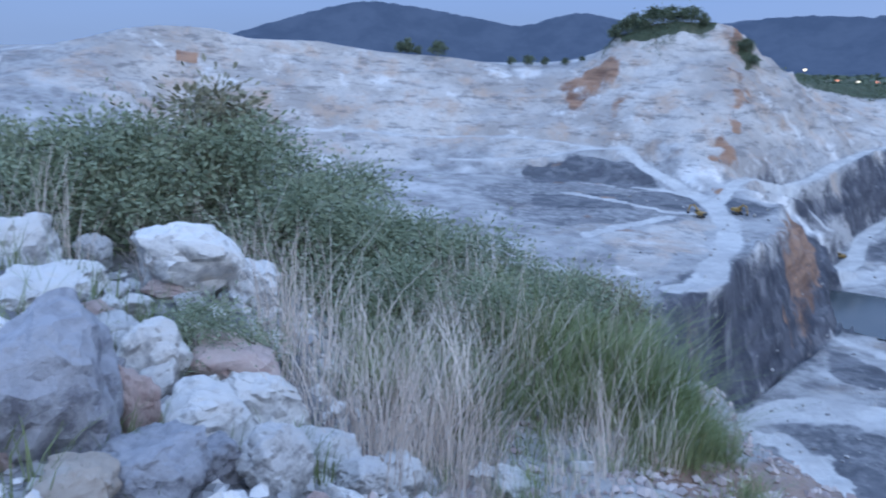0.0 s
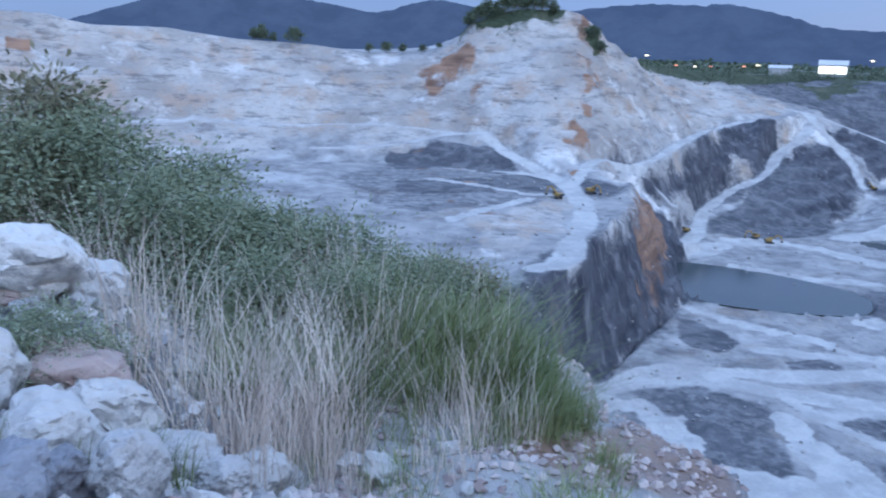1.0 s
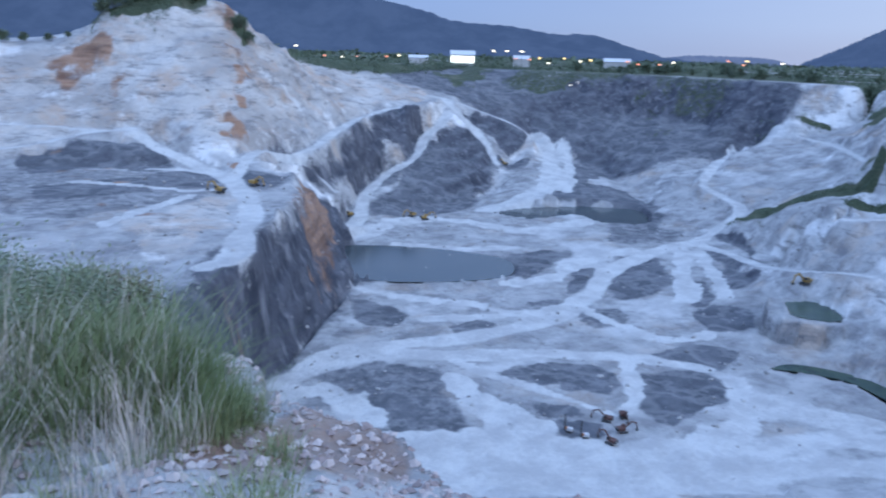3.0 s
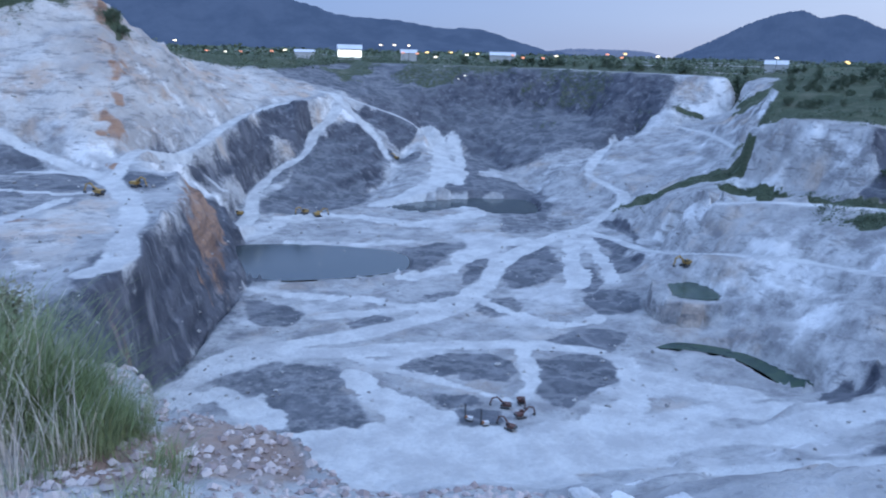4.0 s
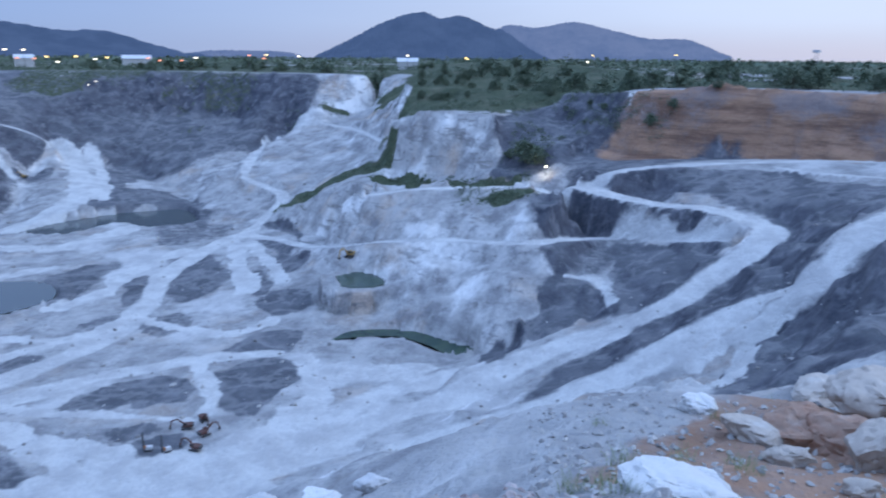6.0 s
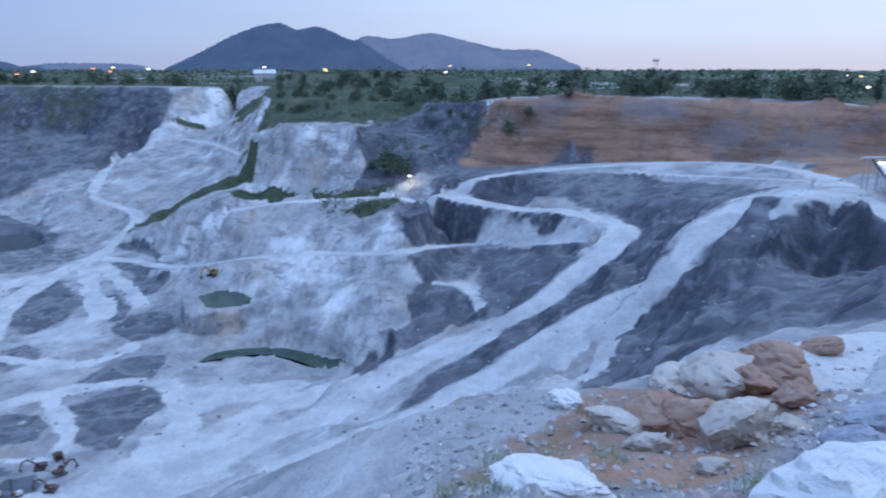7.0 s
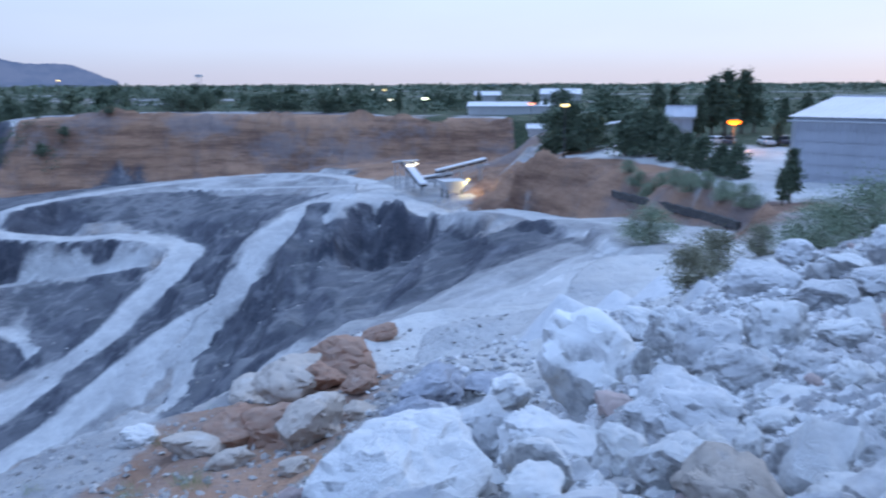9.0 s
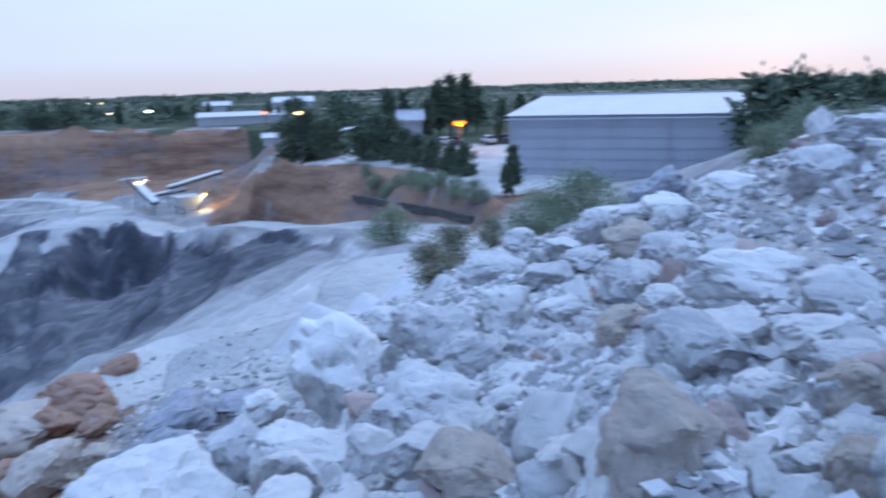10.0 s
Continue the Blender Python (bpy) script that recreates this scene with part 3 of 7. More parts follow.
def road(name, width, *pts):
    """Level a haul road into the ground along a smooth line, and strew it with dust."""
    global H
    q = curve_through(pts, 8)
    z = sample(H, q[:, 0], q[:, 1])
    for _ in range(12):
        z[1:-1] = (z[:-2] + 2 * z[1:-1] + z[2:]) / 4
    part_of = span(q, width * 2)
    gx, gy = GX[part_of], GY[part_of]
    m, along = distance_to(q, gx, gy)
    m = m + 0.9 * vnoise(gx / 7, gy / 7, 4) + 0.14 * width * fbm(gx / 16, gy / 16, 3, 14)
    level = np.interp(along, np.arange(len(q)), z)
    w = np.clip((width * 1.1 - m) / (width * 0.6), 0, 1)
    w = w * w * (3 - 2 * w)
    H[part_of] += w * (level - 0.12 * np.exp(-((m - width * 0.2) / (0.1 * width)) ** 2) - H[part_of])
    road_mask[part_of] = np.maximum(road_mask[part_of], w)
    d = np.clip((width * 0.68 - m) / (width * 0.34), 0, 1) * (0.86 + 0.14 * vnoise(along * 3, m, 8))
    ZONE["dust"][part_of] = np.maximum(ZONE["dust"][part_of], d)
    mask = np.zeros((NR, NA))
    mask[part_of] = np.clip((width * 0.55 - m) / (width * 0.1) + 0.5, 0, 1)
    ROADS.append((name, mask))


def ragged(x, y, size, seed):
    return 0.45 * fbm(x / size, y / size, 4, seed)


def patch(kind, x, y, across, along, strength):
    """A stretch of one kind of ground, with a ragged outline."""
    c = np.array([x, y], float)
    out = c / np.hypot(*c)
    reach = 1.7 * max(across, along)
    part_of = span([c, c], reach) if np.hypot(*c) > reach * 1.2 else (slice(0, NR), slice(0, NA))
    gx, gy = GX[part_of] - x, GY[part_of] - y
    u, v = (gx * out[1] - gy * out[0]) / across, (gx * out[0] + gy * out[1]) / along
    m = np.hypot(u, v) + ragged(GX[part_of], GY[part_of], 0.5 * min(across, along) + 3, 11)
    w = np.clip((1.12 - m) / 0.3, 0, 1) * strength
    ZONE[kind][part_of] = np.maximum(ZONE[kind][part_of], w)


def streak(kind, width, strength, *pts):
    """A band of one kind of ground along a smooth line."""
    q = curve_through(pts, 8)
    part_of = span(q, width * 2)
    m = distance_to(q, GX[part_of], GY[part_of])[0] / (width / 2) + ragged(GX[part_of], GY[part_of], width * 0.6, 21)
    w = np.clip((1.2 - m) / 0.5, 0, 1) * strength
    ZONE[kind][part_of] = np.maximum(ZONE[kind][part_of], w)


def region(kind, strength, *pts):
    """A stretch of one kind of ground inside a rounded outline, its edge broken up."""
    q = curve_through(list(pts) + [pts[0]], 4)[:-1]
    size = max(np.sqrt(np.ptp(q[:, 0]) * np.ptp(q[:, 1])), 3.0)
    part_of = span(q, 0.25 * size)
    gx, gy = GX[part_of], GY[part_of]
    gx, gy = gx + 0.05 * size * vnoise(gx / (0.2 * size), gy / (0.2 * size), 61), gy + 0.05 * size * vnoise(gx / (0.2 * size), gy / (0.2 * size), 67)
    inside = np.zeros(gx.shape, bool)
    for a, b in zip(q, np.roll(q, -1, 0)):
        inside ^= ((a[1] > gy) != (b[1] > gy)) & (gx < (b[0] - a[0]) * (gy - a[1]) / (b[1] - a[1] + 1e-12) + a[0])
    m = distance_to(np.vstack([q, q[:1]]), gx, gy)[0]
    soft = 0.07 * size + 0.8
    w = np.clip(0.5 + np.where(inside, m, -m) / soft + 0.55 * fbm(GX[part_of] / (0.14 * size + 2), GY[part_of] / (0.14 * size + 2), 4, 63), 0, 1) * strength
    ZONE[kind][part_of] = np.maximum(ZONE[kind][part_of], w)


PONDS = []


def pond(name, label, level, *pts):
    """Dig a basin and remember its water."""
    q = np.array(pts, float)
    q = curve_through(list(q) + [q[0]], 5)[:-1]
    part_of = span(q, 12)
    gx, gy = GX[part_of], GY[part_of]
    inside = np.zeros(gx.shape, bool)
    for a, b in zip(q, np.roll(q, -1, 0)):
        inside ^= ((a[1] > gy) != (b[1] > gy)) & (gx < (b[0] - a[0]) * (gy - a[1]) / (b[1] - a[1] + 1e-12) + a[0])
    H[part_of] = np.where(inside, level - 0.8, np.maximum(H[part_of], np.where(distance_to(np.vstack([q, q[:1]]), gx, gy)[0] < 6, level + 0.25, -999)))
    road_mask[part_of] = np.maximum(road_mask[part_of], inside * 1.0)
    PONDS.append((name, label, level, q))

road("road_bench", 8, (78, 350), (86, 330), (96, 309), (99, 283), (90, 241), (77, 210), (63, 182), (54, 176))
road("road_wall", 5, (-80, 360), (-48, 368), (-16, 366), (20, 369), (51, 362), (77, 348))
road("road_wall_low", 4.5, (2, 345), (34, 345), (60, 351), (77, 348))
road("road_ramp_west", 6, (104, 294), (124, 321), (155, 341), (213, 408), (253, 438), (280, 441))
road("road_spur", 6, (113, 306), (124, 308), (151, 332), (164, 329))
road("road_ramp_mid", 7, (306, 442), (286, 425), (271, 418), (252, 399), (225, 386), (198, 360), (173, 322), (160, 309))
road("road_far_ramp", 7, (310, 467), (313, 443), (318, 429), (317, 411), (312, 394))
road("road_far_loop", 7, (307, 469), (327, 455), (346, 441), (361, 429), (367, 422))
road("road_floor_main", 8, (65, 166), (74, 174), (91, 185), (107, 182), (128, 176), (148, 175), (165, 176), (189, 185), (220, 206), (266, 219), (282, 218))
road("road_floor_second", 7, (73, 173), (102, 178), (120, 165), (137, 158), (160, 141), (173, 124))
road("road_floor_spur", 4, (117, 164), (120, 150), (125, 136), (131, 116))
road("road_terrace", 6, (282, 218), (310, 223), (332, 227), (345, 248), (362, 273), (440, 312))
road("road_terrace_top", 6, (458, 283), (437, 249), (390, 201))
road("road_low_bench", 6, (286, 213), (279, 193), (244, 140), (238, 97), (233, 66), (258, 45), (241, 10))
road("road_haul_upper", 6.5, (262, 138), (270, 107), (276, 76), (281, 64), (297, 40), (312, 1), (313, -28), (286, -48), (234, -55), (203, -52))
road("road_haul_main", 10, (135, 83), (148, 75), (158, 63), (171, 55), (184, 44), (190, 30), (197, 19), (211, 10), (221, 2), (235, -2), (249, 4), (259, 20), (266, 40), (279, 61))
road("road_haul_link", 4, (303, -2), (277, -28), (237, -47), (201, -50))
road("road_haul_second", 10, (133, 65), (138, 53), (148, 33), (155, 20), (162, 10), (169, 0), (169, -9), (177, -16), (188, -23), (198, -32), (179, -38), (188, -50))
streak("dust", 5, 0.9, (123, 4), (156, -0), (163, -6), (167, -11))
streak("dust", 4, 0.8, (152, 10), (157, 6), (163, -3))
streak("dust", 9, 0.9, (273, 215), (239, 185), (219, 167), (208, 166))
streak("dust", 6, 0.9, (275, 207), (243, 173), (225, 156))
streak("dust", 8, 1, (111, 153), (107, 138), (102, 124))
streak("dust", 10, 1, (107, 138), (110, 124), (106, 116))
streak("dust", 9, 0.9, (63, 163), (73, 166), (80, 158), (80, 142))
streak("dust", 6, 0.8, (136, 216), (149, 204), (157, 186), (164, 177))
streak("dust", 6, 0.8, (129, 196), (148, 189), (170, 183), (194, 191))
streak("dust", 8, 0.9, (176, 213), (196, 211), (218, 221), (254, 225))
streak("dust", 7, 0.8, (181, 184), (179, 162), (181, 144), (194, 139))
streak("dust", 6, 0.8, (160, 141), (147, 125), (136, 116))
streak("dust", 10, 0.8, (172, 113), (155, 98), (135, 98), (122, 101))
streak("dust", 16, 1, (78, 129), (93, 120), (106, 109), (118, 99))
streak("dust", 20, 0.9, (83, 112), (99, 102), (115, 92), (132, 83))
streak("dust", 16, 0.7, (170, 103), (172, 92), (174, 80))
streak("dust", 14, 0.75, (125, 100), (144, 91), (161, 82), (170, 72))
streak("dust", 16, 1, (367, 422), (360, 397), (308, 342), (269, 323), (253, 321))
streak("dust", 10, 0.8, (381, 411), (365, 385), (311, 329))
streak("dust", 11, 0.9, (161, 298), (199, 318), (225, 306), (236, 277), (277, 274))
streak("dust", 9, 0.8, (170, 280), (188, 263), (211, 255))
streak("dust", 6, 0.8, (126, 236), (134, 219), (144, 206))
streak("dust", 6, 0.9, (76, 308), (93, 302), (100, 293))
streak("dust", 5, 0.8, (46, 292), (64, 276), (77, 266), (87, 267))
streak("dust", 5, 0.7, (42, 225), (59, 242), (76, 258))
streak("dust", 7, 0.8, (442, 314), (428, 285), (466, 302))
streak("dust", 6, 0.7, (378, 316), (379, 285), (374, 261))
streak("dust", 4, 0.7, (221, 52), (220, 42), (205, 36))
streak("dust", 6, 0.8, (172, -32), (174, -36), (176, -47))
road("road_bank", 7, (185, -47), (160, -52), (128, -52), (105, -54), (83, -51), (68, -48), (56, -43), (49, -40))
road("road_shelf", 7, (37, -6), (40, -11), (42, -16), (32, -16), (31, -19), (30, -22))
streak("dust", 14, 1, (40, -15), (26, -14), (42, -30), (16, -13))
streak("dust", 5, 1, (46, -9), (53, -17), (57, -25), (55, -32))
patch("earth", 341, 10, 29.0, 5.1, 1)
patch("earth", 319, -46, 32.2, 3.9, 1)
patch("earth", 256, -80, 24.2, 29.8, 1)
patch("earth", 348, 38, 12.4, 3.1, 0.9)
patch("earth", 172, -72, 6.0, 12.0, 1)
patch("earth", 341, 1, 43.4, 5.2, 1)
patch("earth", 312, -54, 43.9, 5.3, 1)
patch("earth", 254, -90, 22.9, 29.0, 1)
patch("earth", 114, -60, 13.6, 4.7, 1)
patch("earth", 73, -54, 7.2, 5.6, 0.8)
patch("earth", 324, 906, 10.9, 538.1, 1)
patch("earth", -125, 382, 5.6, 2.9, 1)
patch("earth", -147, 329, 12.7, 15.3, 0.4)
patch("earth", 177, 953, 25.3, 531.2, 0.9)
patch("earth", 124, 265, 7.0, 39.0, 0.7)
patch("earth", 34, -4, 2.2, 14.8, 0.8)
patch("earth", 18, -1, 2.0, 3.1, 0.5)
patch("earth", 52, -12, 2.0, 13.8, 0.8)
patch("earth", 15, -0, 1.1, 2.2, 0.4)
streak("earth", 15, 1.1, (160, -72), (125, -66), (97, -63), (76, -59), (57, -53))
streak("earth", 12, 1, (154, -67), (112, -64), (80, -58))
streak("earth", 34, 0.8, (346, 52), (341, 1), (312, -54), (250, -89), (203, -94))
streak("earth", 5, 0.75, (16, 0), (20, -1), (23, -3), (41, -8), (50, -13))
streak("earth", 3, 0.6, (12, 2), (16, 1), (18, -0))
patch("earth", 2, 6, 0.6, 0.8, 0.7)
patch("earth", 3, 6, 0.6, 1.0, 0.6)
region("green", 1, (84, 430), (92, 420), (108, 414), (124, 413), (136, 422), (134, 436), (90, 440))
patch("green", 150, 409, 3.7, 12.4, 0.9)
patch("green", 557, 194, 50.1, 91.2, 1)
patch("green", 468, 232, 15.2, 17.0, 1)
patch("green", 483, 284, 11.3, 2.6, 1)

patch("green", 510, 509, 89.3, 92.8, 0.55)
patch("green", 507, 386, 51.3, 32.0, 0.5)
patch("green", 428, 582, 35.5, 99.3, 0.6)

patch("green", 260, 83, 15.3, 5.9, 0.8)
patch("green", 386, -124, 33.7, 79.8, 0.8)
streak("green", 12, 1.2, (320, 219), (330, 209), (337, 196), (335, 179), (338, 172))
streak("green", 14, 1, (368, 163), (361, 130), (375, 104))
streak("green", 8, 1.2, (320, 167), (323, 156), (311, 126), (307, 98))
region("pale", 1, (-190, 330), (-164, 368), (-105, 415), (0, 433), (80, 432), (121, 436), (150, 424), (212, 500), (250, 515), (290, 480), (306, 466), (255, 446), (190, 380), (150, 345), (113, 306), (95, 312), (80, 340), (35, 345), (-10, 340), (-70, 330), (-125, 325))
region("dark", 1, (329, 552), (388, 562), (441, 481), (496, 406), (505, 327), (480, 300), (442, 312), (400, 330), (375, 333), (362, 362), (384, 402), (367, 424), (345, 445), (315, 470), (300, 500))
region("dark", 1, (33, 160), (42, 161), (50, 167), (68, 187), (91, 220), (116, 252), (126, 285), (150, 312), (165, 316), (159, 292), (127, 234), (99, 203), (78, 177), (64, 158), (51, 143), (36, 140))
region("pale", 0.8, (47, 225), (68, 246), (91, 258), (75, 216), (66, 210), (52, 192), (43, 188))
region("dark", 1, (35, 338), (48, 343), (69, 345), (82, 335), (87, 312), (77, 302), (59, 317), (35, 314))
region("dark", 0.8, (32, 289), (55, 292), (76, 290), (91, 279), (84, 270), (62, 267), (34, 263))
region("dark", 0.7, (75, 302), (98, 301), (99, 283), (76, 287))
region("dark", 1, (128, 319), (176, 361), (210, 401), (257, 431), (275, 429), (271, 418), (249, 402), (229, 394), (168, 344), (152, 335))
region("dark", 0.9, (107, 288), (123, 288), (148, 312), (224, 391), (237, 394), (197, 360), (178, 330), (141, 287), (146, 310), (104, 264))
region("dark", 1, (268, 413), (292, 427), (310, 431), (315, 411), (312, 394), (276, 362), (238, 330), (184, 325), (191, 344), (229, 380))
region("dark", 1, (313, 443), (346, 441), (363, 427), (335, 407), (327, 408), (325, 426))
region("dark", 0.9, (319, 404), (339, 394), (329, 387), (312, 394))
region("dark", 0.9, (371, 387), (378, 363), (355, 350), (326, 338))
region("dark", 0.9, (320, 344), (349, 332), (338, 287), (296, 249), (295, 258), (315, 300), (294, 315))
region("earth", 0.45, (102, 239), (141, 301), (134, 270), (117, 231), (105, 223), (107, 235))
region("dark", 0.75, (118, 226), (124, 217), (127, 204), (117, 196), (108, 202))
region("dark", 0.62, (81, 175), (98, 172), (110, 163), (111, 149), (103, 147), (100, 131), (93, 125), (82, 130), (80, 142), (82, 154), (78, 162))
region("dark", 0.7, (117, 150), (133, 152), (145, 145), (138, 137), (126, 139))
region("dark", 0.95, (150, 129), (163, 127), (171, 120), (164, 109), (150, 106), (140, 106), (138, 116))
region("dark", 0.7, (116, 131), (125, 126), (124, 121), (116, 123))
region("dark", 0.75, (107, 123), (118, 121), (125, 115), (115, 108), (108, 115))
region("dark", 0.8, (133, 142), (147, 143), (147, 131), (138, 124), (131, 134))
region("dark", 0.8, (169, 138), (184, 138), (191, 128), (178, 119), (168, 128))
region("dark", 0.9, (206, 155), (221, 153), (217, 140), (206, 134), (196, 139))
region("dark", 0.9, (280, 205), (280, 195), (248, 162), (237, 157), (244, 171))
region("dark", 0.8, (238, 180), (236, 171), (219, 157), (213, 160))
region("dark", 0.9, (302, 220), (300, 202), (272, 173), (292, 201))
region("dark", 0.7, (198, 242), (221, 248), (228, 235), (201, 222), (178, 209), (183, 223))
region("dark", 0.7, (210, 216), (221, 211), (199, 196), (189, 195))
region("dark", 0.7, (238, 223), (254, 209), (226, 180), (203, 178), (200, 188))
region("dark", 0.6, (167, 194), (180, 192), (180, 186), (166, 184))
region("dark", 0.6, (130, 187), (144, 188), (144, 178), (130, 179))
region("dark", 0.6, (177, 180), (191, 172), (184, 161), (169, 162))
region("dark", 0.55, (290, 277), (305, 244), (281, 225), (260, 234), (258, 246))
region("dark", 0.6, (317, 400), (336, 396), (321, 380), (310, 389))
region("dark", 0.6, (119, 148), (131, 142), (127, 138), (121, 140))
region("dark", 0.6, (117, 132), (125, 126), (125, 120), (117, 124))
region("dark", 0.9, (189, 69), (195, 63), (186, 58), (182, 63))
region("dark", 0.5, (150, 76), (156, 71), (152, 70), (148, 74))
region("dark", 0.9, (329, 109), (361, 111), (364, 90), (346, 76), (331, 78), (316, 88), (311, 102), (317, 108))
region("dark", 0.85, (345, 76), (342, 35), (340, 17), (333, -9), (320, -34), (318, -33), (324, 9), (303, 44), (281, 62), (320, 80))
region("dark", 0.75, (339, -10), (336, -24), (327, -32), (322, -32), (331, -14), (336, -8))
region("dark", 0.9, (322, -36), (308, -55), (256, -67), (249, -64), (303, -51), (317, -36))
region("dark", 1, (291, 51), (296, 30), (293, -4), (260, -26), (219, -42), (226, -34), (208, -23), (199, -15), (198, -9), (246, -6), (258, 7), (280, 28), (286, 46))
region("dark", 0.95, (256, 72), (277, 65), (279, 45), (257, 14), (243, 8), (247, 14), (259, 45), (235, 63), (246, 70))
region("dark", 0.9, (254, 46), (241, 13), (233, 9), (211, 15), (199, 23), (200, 35), (202, 45), (218, 52), (220, 38), (235, 45))
region("dark", 0.6, (230, 65), (255, 48), (227, 41), (222, 56))
region("dark", 1, (216, 59), (220, 54), (218, 46), (212, 42), (198, 44), (190, 48), (189, 54), (197, 58), (206, 57))
region("dark", 0.8, (191, 67), (194, 60), (182, 55), (174, 61))
region("dark", 0.95, (211, -2), (188, -10), (172, -8), (172, 1), (165, 10), (159, 20), (152, 34), (147, 42), (155, 45), (173, 38), (188, 24), (201, 11), (216, 4))
region("dark", 0.95, (163, -10), (172, -18), (182, -26), (177, -33), (172, -32), (167, -43), (119, -45), (89, -39), (79, -35), (88, -32), (88, -23), (93, -15), (104, -6), (102, 1), (145, -0), (160, -6))
region("dark", 1, (172, -43), (174, -49), (127, -45), (117, -45), (96, -34), (114, -33))
region("dark", 0.9, (185, -33), (183, -45), (182, -53), (176, -45), (177, -35))
region("dark", 1, (172, -43), (150, -44), (125, -44), (98, -37), (88, -32), (102, -29), (139, -35))
region("dark", 0.9, (178, -33), (181, -47), (137, -49), (147, -45), (175, -37))
region("dark", 0.7, (122, -45), (96, -49), (72, -40), (79, -38), (75, -30), (89, -33))
region("dark", 1, (137, -13), (164, -20), (173, -29), (172, -37), (169, -38), (105, -29), (85, -30), (86, -23), (93, -15), (105, -8), (126, -1), (138, 4), (151, -1), (155, -7))
region("dark", 0.9, (246, -5), (206, -14), (186, -10), (177, -0), (181, 11), (174, 24), (189, 28), (201, 13), (221, 3))
region("dark", 0.9, (326, 62), (296, 30), (299, 2), (246, -35), (231, -33), (203, -17), (246, -7), (257, 3), (272, 24), (283, 55))
region("dark", 0.5, (54, -16), (53, -18), (52, -20), (52, -17), (53, -15))
region("earth", 1, (366, 52), (346, 11), (339, -13), (337, -13), (338, -4), (336, 3), (337, 17), (340, 20), (345, 45))
region("earth", 1, (336, -26), (314, -55), (287, -89), (274, -114), (178, -76), (202, -70), (251, -67), (308, -55), (319, -36), (328, -32))
region("earth", 1, (338, -17), (317, -53), (276, -114), (195, -81), (191, -74), (245, -68), (309, -53), (326, -26), (331, -25))
region("earth", 1, (164, -64), (178, -73), (125, -61), (112, -64), (78, -56), (61, -52), (62, -51), (75, -54), (111, -59), (131, -55), (156, -59))
region("earth", 1, (302, -68), (282, -114), (256, -134), (238, -122), (262, -102), (286, -78))
region("dark", 0.5, (35, 330), (80, 300), (90, 262), (60, 240), (28, 240), (8, 290))
region("earth", 0.5, (136, 424), (147, 424), (153, 405), (142, 400))
region("green", 0.9, (355, 172), (362, 140), (352, 114), (372, 95), (420, 80), (520, 90), (545, 160), (545, 230), (480, 235), (420, 205))
region("dark", 1, (345, 120), (330, 110), (318, 96), (322, 76), (342, 58), (362, 62), (382, 78), (372, 108))
region("dust", 1, (128, -66), (140, -90), (125, -105), (95, -98), (70, -84), (62, -60), (72, -58), (95, -66))
# soil between the stones, darkened to paint in the shade of their gaps
region("dark", 0.6, (3, -3), (7, -6), (13, -11), (12, -14), (7, -11), (3, -6))
region("dark", 0.6, (-1, 3.6), (-0.6, 5), (-2, 7.5), (-4.5, 8.5), (-4.2, 5.5), (-2.4, 3.4))
region("earth", 0.7, (11, 1.5), (16, 2.5), (24, 1), (40, -4), (46, -11), (38, -10), (24, -6), (17, -4), (12, -0.5))
pond("pond_large", "still grey-blue rainwater pond on the quarry floor", -79.4, (150, 292), (169, 280), (187, 261), (197, 240), (184, 221), (166, 222), (151, 228), (136, 238), (132, 253))
pond("pond_far", "dark still rainwater pond under the far wall", -78.6, (249, 317), (270, 319), (297, 313), (319, 299), (324, 282), (302, 259), (284, 270), (282, 288), (255, 294))
pond("pond_green", "small green stagnant pool on a quarry terrace", -71.2, (223, 133), (231, 129), (230, 121), (223, 114), (216, 116), (213, 125))
pond("pond_channel", "narrow green water channel at the terrace foot", -79.3, (187, 114), (197, 112), (204, 99), (203, 89), (200, 79), (199, 72), (194, 71), (189, 75), (195, 86), (198, 98), (192, 109))

# relief: broken rock on the steep faces, ruts and heaps on the flats
slope = np.hypot(np.gradient(H, axis=0) / np.gradient(RAD)[:, None], np.gradient(H, axis=1) / (RAD[:, None] * np.gradient(AZ)[None]))
steep = np.clip((slope - 0.15) / 0.7, 0, 1)
away = np.clip((RAD - 30) / 60, 0, 1)[:, None] * np.clip((900 - RAD) / 250, 0, 1)[:, None]
flat = 1 - road_mask
ridge = 1 - 2 * abs(fbm(GX / 16, GY / 16, 3, 5))
ledge = H / 7.0 + 0.9 * fbm(GX / 60, GY / 60, 3, 31)
tread = ledge - np.floor(ledge)
H += away * flat * np.clip(steep * 1.4, 0, 1) * 7.0 * 0.55 * (np.clip((tread - 0.3) / 0.45, 0, 1) - tread)
H += away * flat * steep * (3.2 * fbm(GX / 22, GY / 22, 4, 1) + 2.0 * ridge * fbm(GX / 40, GY / 40, 2, 9))
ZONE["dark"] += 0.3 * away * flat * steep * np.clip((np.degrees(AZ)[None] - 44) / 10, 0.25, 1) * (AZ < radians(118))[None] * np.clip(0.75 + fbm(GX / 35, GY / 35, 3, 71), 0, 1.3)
H += away * flat * (0.35 + steep) * 0.7 * np.clip((400 - RAD) / 200, 0.15, 1)[:, None] * fbm(GX / 5, GY / 5, 3, 3)
near = np.clip((30 - RAD) / 10, 0, 1)[:, None] * np.clip((RAD - 1.0) / 2, 0, 1)[:, None]
H += near * (0.16 * fbm(GX / 1.3, GY / 1.3, 4, 7))

